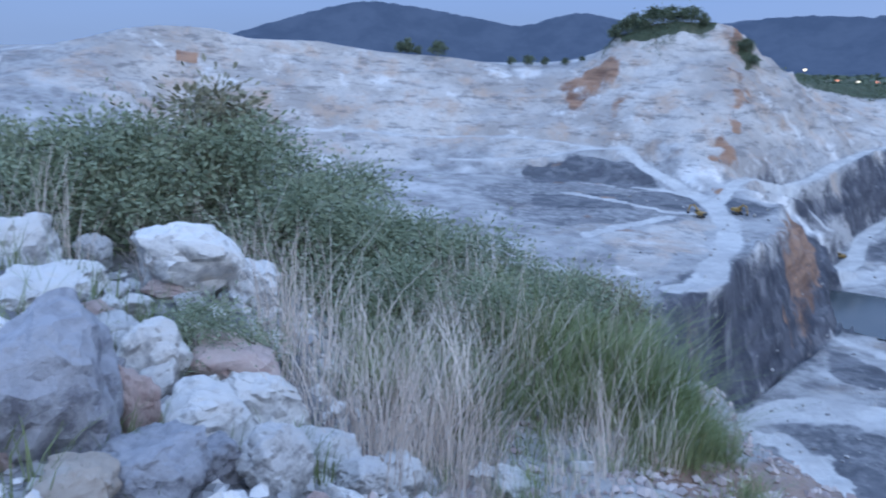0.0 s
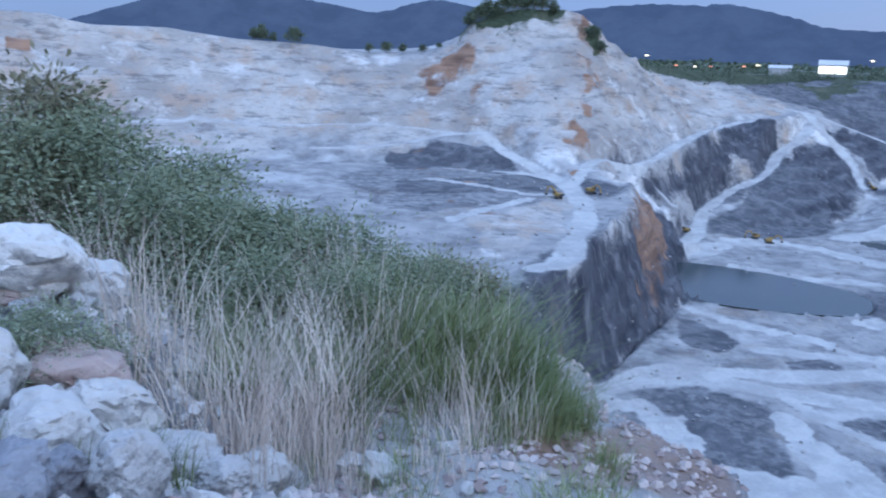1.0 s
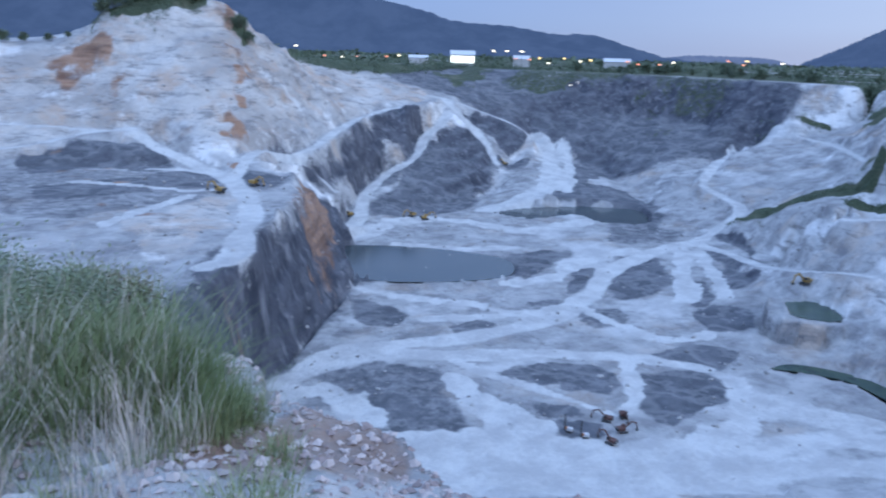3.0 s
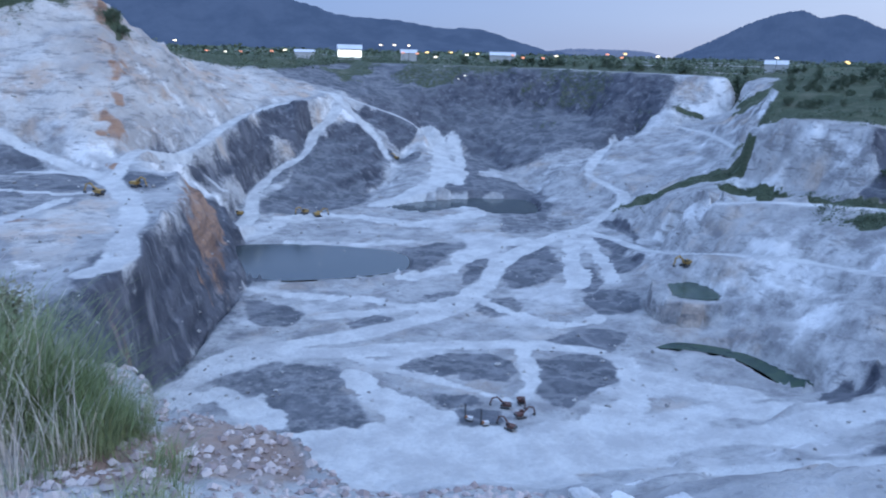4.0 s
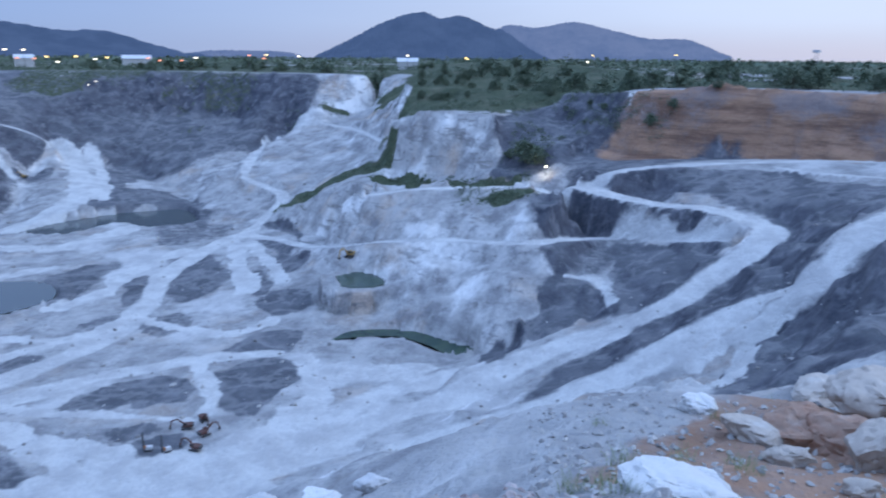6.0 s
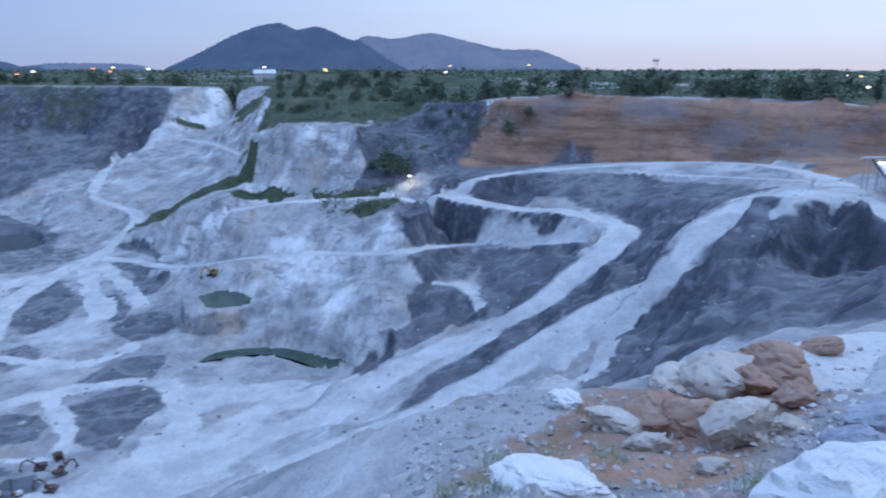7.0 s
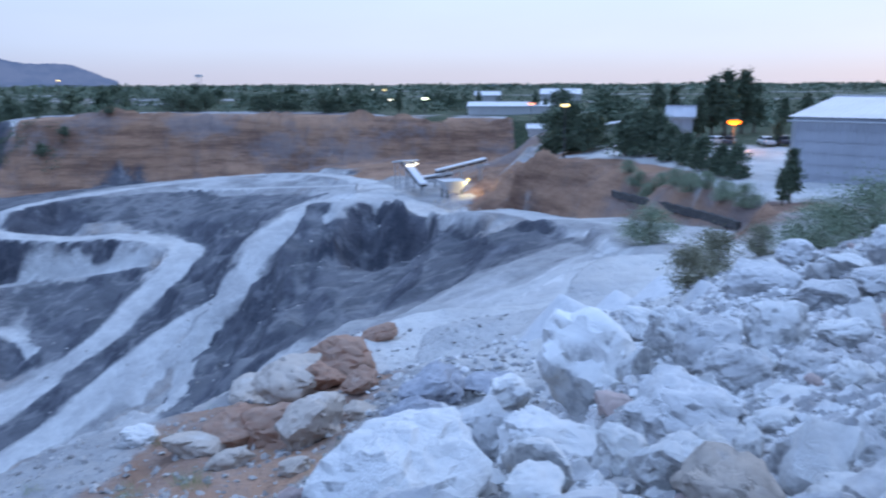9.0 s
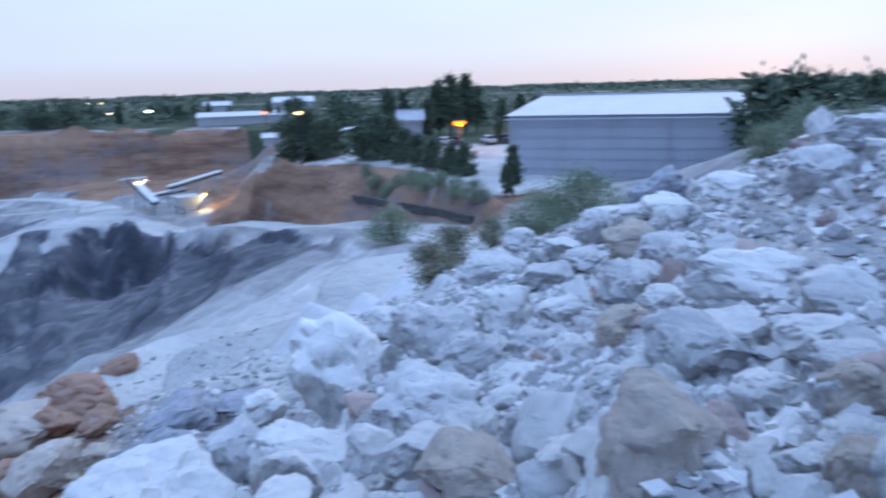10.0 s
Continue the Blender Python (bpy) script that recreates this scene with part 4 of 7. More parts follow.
def sheet(name, faces, mat, label, category):
    """A piece of the ground sheet: the quads whose inner corner is chosen."""
    ii, jj = np.nonzero(faces)
    j2 = (jj + 1) % NA
    quads = np.stack([ii * NA + jj, ii * NA + j2, (ii + 1) * NA + j2, (ii + 1) * NA + jj], 1)
    used, idx = np.unique(quads, return_inverse=True)
    idx = idx.reshape(-1)
    co = np.stack([GX.ravel()[used], GY.ravel()[used], H.ravel()[used]], 1).astype(np.float32)
    me = bpy.data.meshes.new(name)
    me.vertices.add(len(used)), me.loops.add(len(idx)), me.polygons.add(len(quads))
    me.vertices.foreach_set("co", co.ravel())
    me.loops.foreach_set("vertex_index", idx.astype(np.int32))
    me.polygons.foreach_set("loop_start", np.arange(0, len(idx), 4, dtype=np.int32))
    me.polygons.foreach_set("use_smooth", np.ones(len(quads), bool))
    me.update()
    for key, grid in ZONE.items():
        me.attributes.new(key, "FLOAT", "POINT").data.foreach_set("value", grid.ravel()[used].astype(np.float32))
    me.materials.append(mat)
    return tagged(new(name, me), label, category, kind="structure")


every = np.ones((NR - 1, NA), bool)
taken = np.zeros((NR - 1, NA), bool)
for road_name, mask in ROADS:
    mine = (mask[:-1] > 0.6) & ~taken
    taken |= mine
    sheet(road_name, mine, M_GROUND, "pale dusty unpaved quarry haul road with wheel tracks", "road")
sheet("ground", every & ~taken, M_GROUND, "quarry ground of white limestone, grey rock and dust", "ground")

for pond_name, label, level, q in PONDS:
    bm = bmesh.new()
    c = bm.verts.new((*q.mean(0), level))
    rim = [bm.verts.new((x, y, level)) for x, y in q]
    for u, v in zip(rim, rim[1:] + rim[:1]):
        bm.faces.new((c, u, v))
    bmesh.ops.recalc_face_normals(bm, faces=bm.faces)
    if bm.faces[:][0].normal.z < 0:
        bmesh.ops.reverse_faces(bm, faces=bm.faces)
    me = bpy.data.meshes.new(pond_name)
    bm.to_mesh(me)
    bm.free()
    me.materials.append(M_ALGAE if "green" in label else M_WATER)
    tagged(new(pond_name, me), label, "pond", kind="structure")


def range_of_hills(name, label, mat, radius, seed, *ridge):
    """A long wooded hill: a ridge of (azimuth, height) in degrees and metres, with spurs running down to the plain."""
    az = np.linspace(ridge[0][0], ridge[-1][0], 220)
    ease = curve_through(ridge, 12)
    top = np.interp(az, ease[:, 0], ease[:, 1])
    rows = np.linspace(0, 1, 26)
    a = np.radians(az)[None] + 0 * rows[:, None]
    r = radius - 420 * (1 - rows[:, None]) * (0.6 + 0.4 * np.minimum(top, 300) / 300)[None]
    h = top[None] * (rows[:, None] ** 1.15)
    spur = fbm(a * 40 + seed, rows[:, None] * 1.5 + 0 * a, 4, seed)
    h = h * (1 + 0.16 * spur * (1 - rows[:, None] ** 4)) + 3 * vnoise(a * 900, rows[:, None] * 9, seed)
    h = np.where(rows[:, None] == 0, -40, h - 14)
    pts = np.stack([r * np.sin(a), r * np.cos(a), h], -1).reshape(-1, 3)
    n, k = len(az), len(rows)
    faces = [(i * n + j, i * n + j + 1, (i + 1) * n + j + 1, (i + 1) * n + j) for i in range(k - 1) for j in range(n - 1)]
    back = len(pts)
    tail = np.stack([(radius + 200) * np.sin(a[-1]), (radius + 200) * np.cos(a[-1]), np.full(n, -40.0)], -1)
    faces += [((k - 1) * n + j, (k - 1) * n + j + 1, back + j + 1, back + j) for j in range(n - 1)]
    me = bpy.data.meshes.new(name)
    me.from_pydata(np.vstack([pts, tail]).tolist(), [], faces)
    me.polygons.foreach_set("use_smooth", np.ones(len(faces), bool))
    me.materials.append(mat)
    return tagged(new(name, me), label, "hill", kind="structure")

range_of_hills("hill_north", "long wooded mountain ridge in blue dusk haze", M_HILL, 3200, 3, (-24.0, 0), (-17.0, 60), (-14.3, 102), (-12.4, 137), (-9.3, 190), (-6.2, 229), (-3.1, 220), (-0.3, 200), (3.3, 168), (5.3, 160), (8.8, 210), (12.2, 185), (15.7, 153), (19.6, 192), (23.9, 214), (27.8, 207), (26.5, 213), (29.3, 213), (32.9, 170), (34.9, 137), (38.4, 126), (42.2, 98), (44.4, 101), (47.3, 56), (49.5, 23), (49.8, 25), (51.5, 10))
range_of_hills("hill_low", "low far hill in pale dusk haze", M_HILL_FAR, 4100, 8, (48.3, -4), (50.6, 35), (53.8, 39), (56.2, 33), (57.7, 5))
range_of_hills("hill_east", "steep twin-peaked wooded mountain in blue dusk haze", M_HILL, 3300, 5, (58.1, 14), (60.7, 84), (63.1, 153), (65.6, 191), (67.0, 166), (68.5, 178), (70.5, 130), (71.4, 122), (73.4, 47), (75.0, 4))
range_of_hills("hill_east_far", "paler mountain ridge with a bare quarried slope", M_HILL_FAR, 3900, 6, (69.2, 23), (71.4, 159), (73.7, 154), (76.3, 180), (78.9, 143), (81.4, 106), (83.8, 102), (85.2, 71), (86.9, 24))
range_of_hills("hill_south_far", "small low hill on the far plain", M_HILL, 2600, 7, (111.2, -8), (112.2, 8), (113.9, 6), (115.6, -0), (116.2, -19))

# ---------------------------------------------------------------- things
def mesh_of(name, bm, mat, smooth=False):
    me = bpy.data.meshes.new(name)
    bm.to_mesh(me)
    bm.free()
    me.materials.append(mat)
    if smooth:
        me.polygons.foreach_set("use_smooth", np.ones(len(me.polygons), bool))
    return me


def part(name, bm, mat, parent, label="", smooth=False):
    ob = new(name, mesh_of(name, bm, mat, smooth))
    ob.parent = parent
    return tagged(ob, label)


def thing(name, m, label, category, group=""):
    ob = new(name)
    ob.matrix_world = m
    ob.empty_display_size = 0.3
    return tagged(ob, label, category, group)


def ground_at(x, y):
    return float(sample(H, x, y))


def box(bm, size, at=(0, 0, 0), turn=None, bevel=0.0):
    got = bmesh.ops.create_cube(bm, size=1.0)["verts"]
    m = Matrix.Translation(at) @ (turn or Matrix()) @ Matrix.Diagonal((*size, 1))
    bmesh.ops.transform(bm, matrix=m, verts=got)
    if bevel:
        edges = list({e for v in got for e in v.link_edges})
        bmesh.ops.bevel(bm, geom=edges, offset=bevel, segments=1, affect="EDGES")
    return bm


def rod(bm, a, b, r0, r1=None, sides=8):
    a, b = Vector(a), Vector(b)
    got = bmesh.ops.create_cone(bm, cap_ends=True, segments=sides, radius1=r0, radius2=r0 if r1 is None else r1, depth=(b - a).length)["verts"]
    turn = (b - a).to_track_quat("Z", "Y").to_matrix().to_4x4()
    bmesh.ops.transform(bm, matrix=Matrix.Translation((a + b) / 2) @ turn, verts=got)
    return bm


def B():
    return bmesh.new()


# -- stones
def rock_mesh(name, mat, seed, points=24, cuts=4, rough=0.1):
    """A chipped block: the hull of scattered points, its edges worn and its faces broken up."""
    rnd = random.Random(seed)
    bm = B()
    for _ in range(points):
        v = Vector((rnd.gauss(0, 1), rnd.gauss(0, 1), rnd.gauss(0, 1))).normalized()
        k = max(abs(v.x), abs(v.y), abs(v.z)) ** 0.3
        bm.verts.new(v / k * rnd.uniform(0.66, 1.0))
    hull = bmesh.ops.convex_hull(bm, input=bm.verts)
    bmesh.ops.delete(bm, geom=[g for g in hull["geom_interior"] if isinstance(g, bmesh.types.BMVert)], context="VERTS")
    bmesh.ops.dissolve_limit(bm, angle_limit=radians(14), verts=bm.verts, edges=bm.edges)
    if cuts:
        bmesh.ops.triangulate(bm, faces=bm.faces)
        for _ in range(cuts):
            long = [e for e in bm.edges if e.calc_length() > 0.17]
            if not long:
                break
            bmesh.ops.subdivide_edges(bm, edges=long, cuts=1)
            bmesh.ops.triangulate(bm, faces=bm.faces)
        if cuts > 1:
            for _ in range(2):
                bmesh.ops.smooth_vert(bm, verts=bm.verts, factor=0.5, use_axis_x=True, use_axis_y=True, use_axis_z=True)
        shift = Vector((seed * 3.1, seed * 1.7, 0))
        bm.normal_update()
        for v in bm.verts:
            n = noise.fractal(v.co * 1.9 + shift, 0.9, 2.1, 5)
            chip = abs(noise.noise(v.co * 3.1 - shift))
            v.co += v.normal * rough * (1.3 * n - 0.7 * (1 - min(1, chip * 4)))
    me = mesh_of(name, bm, mat, smooth=cuts > 0)
    if cuts:
        me.set_sharp_from_angle(angle=radians(30))
    return me


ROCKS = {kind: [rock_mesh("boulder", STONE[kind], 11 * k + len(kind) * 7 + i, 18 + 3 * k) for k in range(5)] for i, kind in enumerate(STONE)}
rock_count = {}


def boulder(kind, x, y, z, rx, ry, rz, turn):
    k = rock_count[kind] = rock_count.get(kind, -1) + 1
    ob = new("boulder", ROCKS[kind][k % 5])
    rnd = random.Random(k * 7 + len(kind))
    tilt = Matrix.Rotation(radians(rnd.choice((0, 90, 180, 270)) + rnd.uniform(-15, 15)), 4, "Z") @ Matrix.Rotation(radians(rnd.uniform(-14, 14)), 4, "X")
    rx, ry, rz = rx * 1.16, ry * 1.16, rz * 1.14
    z = min(z, ground_at(x, y) + rz * 0.7)
    ob.matrix_world = Matrix.Translation((x, y, z)) @ Matrix.Rotation(radians(turn), 4, "Z") @ Matrix.Diagonal((rx, ry, rz, 1)) @ tilt
    tagged(ob, STONE_WORDS[kind], "boulder", "boulders on the quarry rim")

boulder("dark", -1.94, 3.88, -0.05, 0.44, 0.44, 0.51, 27)
boulder("white", -2.33, 7.22, 0.0, 0.56, 0.5, 0.44, 18)
boulder("white", -1.72, 7.3, -0.2, 0.36, 0.34, 0.28, 13)
boulder("white", -3.62, 6.78, -0.05, 0.36, 0.34, 0.32, 28)
boulder("white", -2.73, 5.37, 0.01, 0.34, 0.34, 0.21, 27)
boulder("white", -2.94, 6.49, -0.26, 0.26, 0.26, 0.21, 24)
boulder("grey", -2.71, 6.53, -0.38, 0.17, 0.17, 0.14, 23)
boulder("grey", -3.47, 7.88, -0.41, 0.20, 0.20, 0.26, 24)
boulder("white", -2.41, 6.14, -0.37, 0.18, 0.18, 0.16, 21)
boulder("grey", -2.24, 5.37, -0.29, 0.27, 0.27, 0.18, 23)
boulder("white", -1.76, 4.91, -0.28, 0.23, 0.23, 0.32, 20)
boulder("pink", -1.49, 5.34, -0.54, 0.41, 0.41, 0.27, 16)
boulder("white", -1.38, 4.49, -0.48, 0.33, 0.33, 0.25, 17)
boulder("white", -1.16, 5.17, -0.62, 0.33, 0.33, 0.28, 13)
boulder("dark", -1.17, 4.16, -0.54, 0.19, 0.19, 0.19, 16)
boulder("grey", -0.85, 4.15, -0.54, 0.19, 0.19, 0.25, 12)
boulder("pink", -1.68, 4.34, -0.30, 0.14, 0.14, 0.28, 21)
boulder("dark", -1.42, 3.77, -0.36, 0.33, 0.33, 0.25, 21)
boulder("tan", -1.59, 3.45, -0.25, 0.21, 0.21, 0.17, 25)
boulder("grey", -0.72, 4.84, -0.86, 0.25, 0.25, 0.21, 8)
boulder("white", -0.29, 4.93, -1.05, 0.22, 0.22, 0.20, 3)
boulder("white", 0.32, 5.36, -1.26, 0.14, 0.14, 0.12, -3)
boulder("white", 0.53, 5.27, -1.27, 0.19, 0.19, 0.13, -6)
boulder("white", 1.07, 5.53, -1.26, 0.10, 0.10, 0.07, -11)
boulder("pink", -2.40, 6.98, -0.43, 0.28, 0.21, 0.13, 19)
boulder("white", -2.18, 8.15, -0.73, 0.39, 0.27, 0.09, 15)
boulder("grey", -2.16, 6.68, -0.48, 0.16, 0.16, 0.11, 18)
boulder("white", -2.35, 4.82, -0.11, 0.16, 0.16, 0.11, 26)
boulder("pink", -2.49, 5.64, -0.25, 0.15, 0.15, 0.12, 24)
boulder("grey", -0.43, 4.47, -0.79, 0.15, 0.15, 0.13, 5)
boulder("grey", -0.11, 5.06, -1.16, 0.17, 0.17, 0.12, 1)
boulder("white", -2.15, 5.78, -0.41, 0.14, 0.14, 0.11, 20)
boulder("white", 10.28, -5.73, -2.65, 0.97, 0.97, 1.10, -119)
boulder("white", 8.56, -6.08, -1.64, 0.37, 0.37, 0.44, -125)
boulder("grey", 7.43, -5.70, -1.40, 0.44, 0.44, 0.42, -128)
boulder("grey", 5.61, -4.08, -1.19, 0.57, 0.57, 0.37, -126)
boulder("white", 5.03, -3.11, -1.11, 0.21, 0.21, 0.27, -122)
boulder("white", 6.36, -3.35, -1.85, 0.64, 0.58, 0.36, -118)
boulder("white", 4.23, -3.03, -0.82, 0.31, 0.31, 0.26, -126)
boulder("tan", 3.28, -2.65, -0.44, 0.30, 0.30, 0.26, -129)
boulder("grey", 3.75, -3.58, -0.67, 0.20, 0.20, 0.25, -134)
boulder("tan", 2.18, -2.77, 0.09, 0.30, 0.30, 0.31, -142)
boulder("grey", 3.39, -4.68, -0.27, 0.33, 0.33, 0.34, -144)
boulder("grey", 5.77, -7.14, -0.71, 0.42, 0.42, 0.40, -141)
boulder("tan", 8.16, -10.17, -0.97, 0.55, 0.55, 0.39, -141)
boulder("grey", 11.06, -12.61, -1.49, 0.41, 0.41, 0.54, -139)
boulder("grey", 6.71, -8.96, -0.74, 0.43, 0.43, 0.36, -143)
boulder("white", 6.12, -8.66, -0.66, 0.28, 0.28, 0.30, -145)
boulder("tan", 4.48, -5.43, -0.51, 0.30, 0.30, 0.22, -140)
boulder("grey", 9.50, -9.52, -1.71, 0.52, 0.52, 0.32, -135)
boulder("white", 3.04, -3.22, -0.49, 0.25, 0.23, 0.15, -137)
boulder("white", 5.32, -4.92, -1.03, 0.26, 0.18, 0.11, -133)
boulder("dark", 12.66, -16.74, -1.23, 0.80, 0.80, 0.67, -143)
boulder("white", 13.23, -15.77, -1.84, 0.95, 0.67, 0.36, -140)
boulder("white", 4.16, -1.18, -0.52, 0.51, 0.51, 0.33, -106)
boulder("grey", 10.58, -4.32, -3.63, 0.58, 0.58, 0.60, -112)
boulder("dark", 15.06, -4.50, -5.36, 0.67, 0.67, 0.56, -107)
boulder("dark", 17.32, -5.63, -5.66, 0.89, 0.88, 0.55, -108)
boulder("dark", 17.65, -7.23, -5.86, 0.93, 0.65, 0.29, -112)
boulder("white", 14.42, -6.41, -4.82, 0.58, 0.58, 0.53, -114)
boulder("grey", 12.69, -11.15, -2.35, 0.72, 0.65, 0.41, -131)
boulder("white", 7.07, -6.36, -1.12, 0.37, 0.37, 0.38, -132)
boulder("grey", 6.09, -4.98, -1.12, 0.34, 0.34, 0.29, -129)
boulder("white", 6.22, -6.44, -0.91, 0.28, 0.28, 0.22, -136)
boulder("white", 5.01, -5.32, -0.83, 0.21, 0.21, 0.18, -137)
boulder("grey", 5.74, -5.51, -0.99, 0.25, 0.25, 0.19, -134)
boulder("white", 3.86, -4.47, -0.56, 0.18, 0.18, 0.14, -139)
boulder("grey", 3.74, -4.07, -0.67, 0.17, 0.17, 0.16, -137)
boulder("white", 4.83, -4.34, -0.99, 0.23, 0.23, 0.16, -132)
boulder("grey", 4.81, -3.87, -1.07, 0.20, 0.20, 0.15, -129)
boulder("white", 3.60, -4.51, -0.43, 0.20, 0.20, 0.14, -141)
boulder("grey", 2.94, -4.09, -0.35, 0.16, 0.16, 0.16, -144)
boulder("white", 17.81, -11.74, -4.79, 0.68, 0.68, 0.61, -123)
boulder("grey", 9.47, -10.50, -1.59, 0.44, 0.44, 0.32, -138)
boulder("white", 4.68, -6.23, -0.47, 0.27, 0.27, 0.19, -143)
boulder("white", 12.22, -12.73, -2.07, 0.55, 0.55, 0.35, -136)
boulder("grey", 15.88, -15.12, -2.72, 0.59, 0.59, 0.44, -134)
boulder("white", 11.67, -14.75, -1.50, 0.58, 0.53, 0.33, -142)
boulder("grey", 8.08, -11.30, -0.76, 0.43, 0.43, 0.31, -144)
boulder("rust", 19.14, -1.04, -6.78, 0.87, 0.87, 0.74, -93)
boulder("rust", 18.59, -1.94, -6.67, 0.90, 0.90, 0.77, -96)
boulder("tan", 17.28, -2.73, -6.09, 0.95, 0.95, 0.87, -99)
boulder("rust", 39.23, -7.88, -12.66, 2.00, 2.00, 1.41, -101)
boulder("tan", 24.28, -3.21, -7.80, 1.31, 1.31, 0.86, -98)
boulder("rust", 43.46, -10.77, -12.91, 1.23, 0.86, 0.53, -104)
boulder("tan", 14.83, -1.92, -5.84, 0.36, 0.36, 0.24, -97)
boulder("tan", 18.96, -4.18, -6.73, 0.48, 0.48, 0.30, -102)
boulder("rust", 23.79, -4.08, -7.61, 0.79, 0.79, 0.61, -100)
boulder("tan", 36.99, -3.15, -13.02, 1.53, 1.32, 0.82, -95)
boulder("tan", 18.74, 0.04, -6.91, 0.94, 0.78, 0.49, -90)
boulder("rust", 21.89, -4.88, -7.08, 0.66, 0.66, 0.57, -103)
boulder("tan", 17.11, -0.82, -6.63, 0.58, 0.48, 0.30, -93)
boulder("white", 21.61, 1.34, -7.77, 0.54, 0.54, 0.37, -86)
boulder("white", 9.47, 0.68, -3.59, 0.88, 0.62, 0.37, -86)
boulder("white", 11.20, 0.63, -4.51, 0.58, 0.48, 0.30, -87)
boulder("white", 18.54, 11.68, -11.48, 0.74, 0.65, 0.40, -58)
boulder("white", 4.97, 3.66, -1.93, 0.16, 0.14, 0.09, -54)
boulder("grey", 18.13, 9.73, -10.28, 0.54, 0.48, 0.30, -62)
boulder("white", 3.73, -6.17, -0.10, 0.57, 0.45, 0.28, -149)
boulder("grey", 3.32, -4.95, -0.28, 0.50, 0.43, 0.27, -146)
boulder("white", 2.40, -4.09, -0.12, 0.22, 0.22, 0.21, -150)
boulder("tan", 1.73, -3.62, 0.24, 0.18, 0.18, 0.16, -154)
boulder("white", 2.45, -4.70, 0.05, 0.24, 0.24, 0.17, -153)
boulder("grey", 2.58, -5.18, 0.14, 0.22, 0.22, 0.14, -154)
boulder("white", 1.68, -3.11, 0.05, 0.16, 0.16, 0.14, -152)
boulder("tan", 1.45, -3.07, 0.14, 0.16, 0.16, 0.16, -155)
boulder("white", 1.64, -3.34, 0.14, 0.14, 0.14, 0.10, -154)
boulder("grey", 5.65, -11.00, 0.31, 0.56, 0.56, 0.39, -153)
boulder("white", 10.90, -14.75, -1.25, 0.84, 0.59, 0.32, -144)
boulder("dark", 29.91, -39.86, -5.00, 1.73, 1.41, 0.88, -143)
boulder("grey", 5.85, -12.73, 0.66, 0.63, 0.61, 0.38, -155)
boulder("white", 9.37, -14.93, -0.63, 0.67, 0.56, 0.35, -148)

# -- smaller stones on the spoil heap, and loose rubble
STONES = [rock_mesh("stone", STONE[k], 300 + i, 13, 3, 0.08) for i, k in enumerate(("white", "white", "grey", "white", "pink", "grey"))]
rnd = random.Random(5)


def strew(count, az, dist, low, high, power=2.0):
    for _ in range(count):
        a, r = radians(rnd.uniform(*az)), math.exp(rnd.uniform(math.log(dist[0]), math.log(dist[1])))
        x, y = r * math.sin(a), r * math.cos(a)
        s = low + (high - low) * rnd.random() ** power * (0.5 + r / dist[1])
        ob = new("stone", rnd.choice(STONES))
        ob.matrix_world = (Matrix.Translation((x, y, ground_at(x, y) + s * 0.25)) @ Euler([rnd.uniform(0, 6.3) for _ in range(3)]).to_matrix().to_4x4()
                           @ Matrix.Diagonal((s, s * rnd.uniform(0.6, 1), s * rnd.uniform(0.5, 0.9), 1)))
        tagged(ob, "broken limestone lump in the spoil heap", "stone", "stones of the spoil heap")


strew(200, (104, 160), (3.0, 24), 0.08, 0.52, 1.4)
strew(36, (84, 108), (4.5, 22), 0.06, 0.32)
strew(40, (-38, -4), (3.2, 9.5), 0.06, 0.26)
strew(22, (-4, 60), (3.5, 7.5), 0.04, 0.13)


def rubble(name, label, count, az, dist, low, high, seed, mat=None):
    """Loose stones too many to count, one small chipped solid each."""
    r_ = np.random.RandomState(seed)
    a = np.radians(r_.uniform(*az, count))
    r = np.exp(r_.uniform(np.log(dist[0]), np.log(dist[1]), count))
    x, y = r * np.sin(a), r * np.cos(a)
    s = (low + (high - low) * r_.rand(count) ** 2.2) * (0.6 + 0.9 * r / dist[1])
    base = np.array([(1, 0, 0), (-1, 0, 0), (0, 1, 0), (0, -1, 0), (0, 0, 1), (0, 0, -1), (0.62, 0.62, 0.55), (-0.6, 0.55, 0.6)])
    tri = [(4, 6, 0), (6, 4, 2), (2, 0, 6), (4, 7, 2), (7, 4, 1), (1, 2, 7), (4, 3, 1), (4, 0, 3), (5, 2, 1), (5, 0, 2), (5, 1, 3), (5, 3, 0)]
    p = base[None] * r_.uniform(0.65, 1.15, (count, 8, 1)) * np.stack([s, s * r_.uniform(0.6, 1, count), s * r_.uniform(0.45, 0.9, count)], -1)[:, None]
    t, u = r_.uniform(0, 6.28, count), r_.uniform(-0.6, 0.6, count)
    c, d = np.cos(t)[:, None], np.sin(t)[:, None]
    px, py, pz = p[..., 0] * c - p[..., 1] * d, p[..., 0] * d + p[..., 1] * c, p[..., 2] + p[..., 0] * u[:, None] * 0.5
    z = sample(H, x, y) + s * 0.22
    v = np.stack([px + x[:, None], py + y[:, None], pz + z[:, None]], -1).reshape(-1, 3)
    faces = (np.array(tri)[None] + 8 * np.arange(count)[:, None, None]).reshape(-1, 3)
    me = bpy.data.meshes.new(name)
    me.from_pydata(v.tolist(), [], faces.tolist())
    me.materials.append(mat or M_RUBBLE)
    return tagged(new(name, me), label, "rubble", kind="stuff")


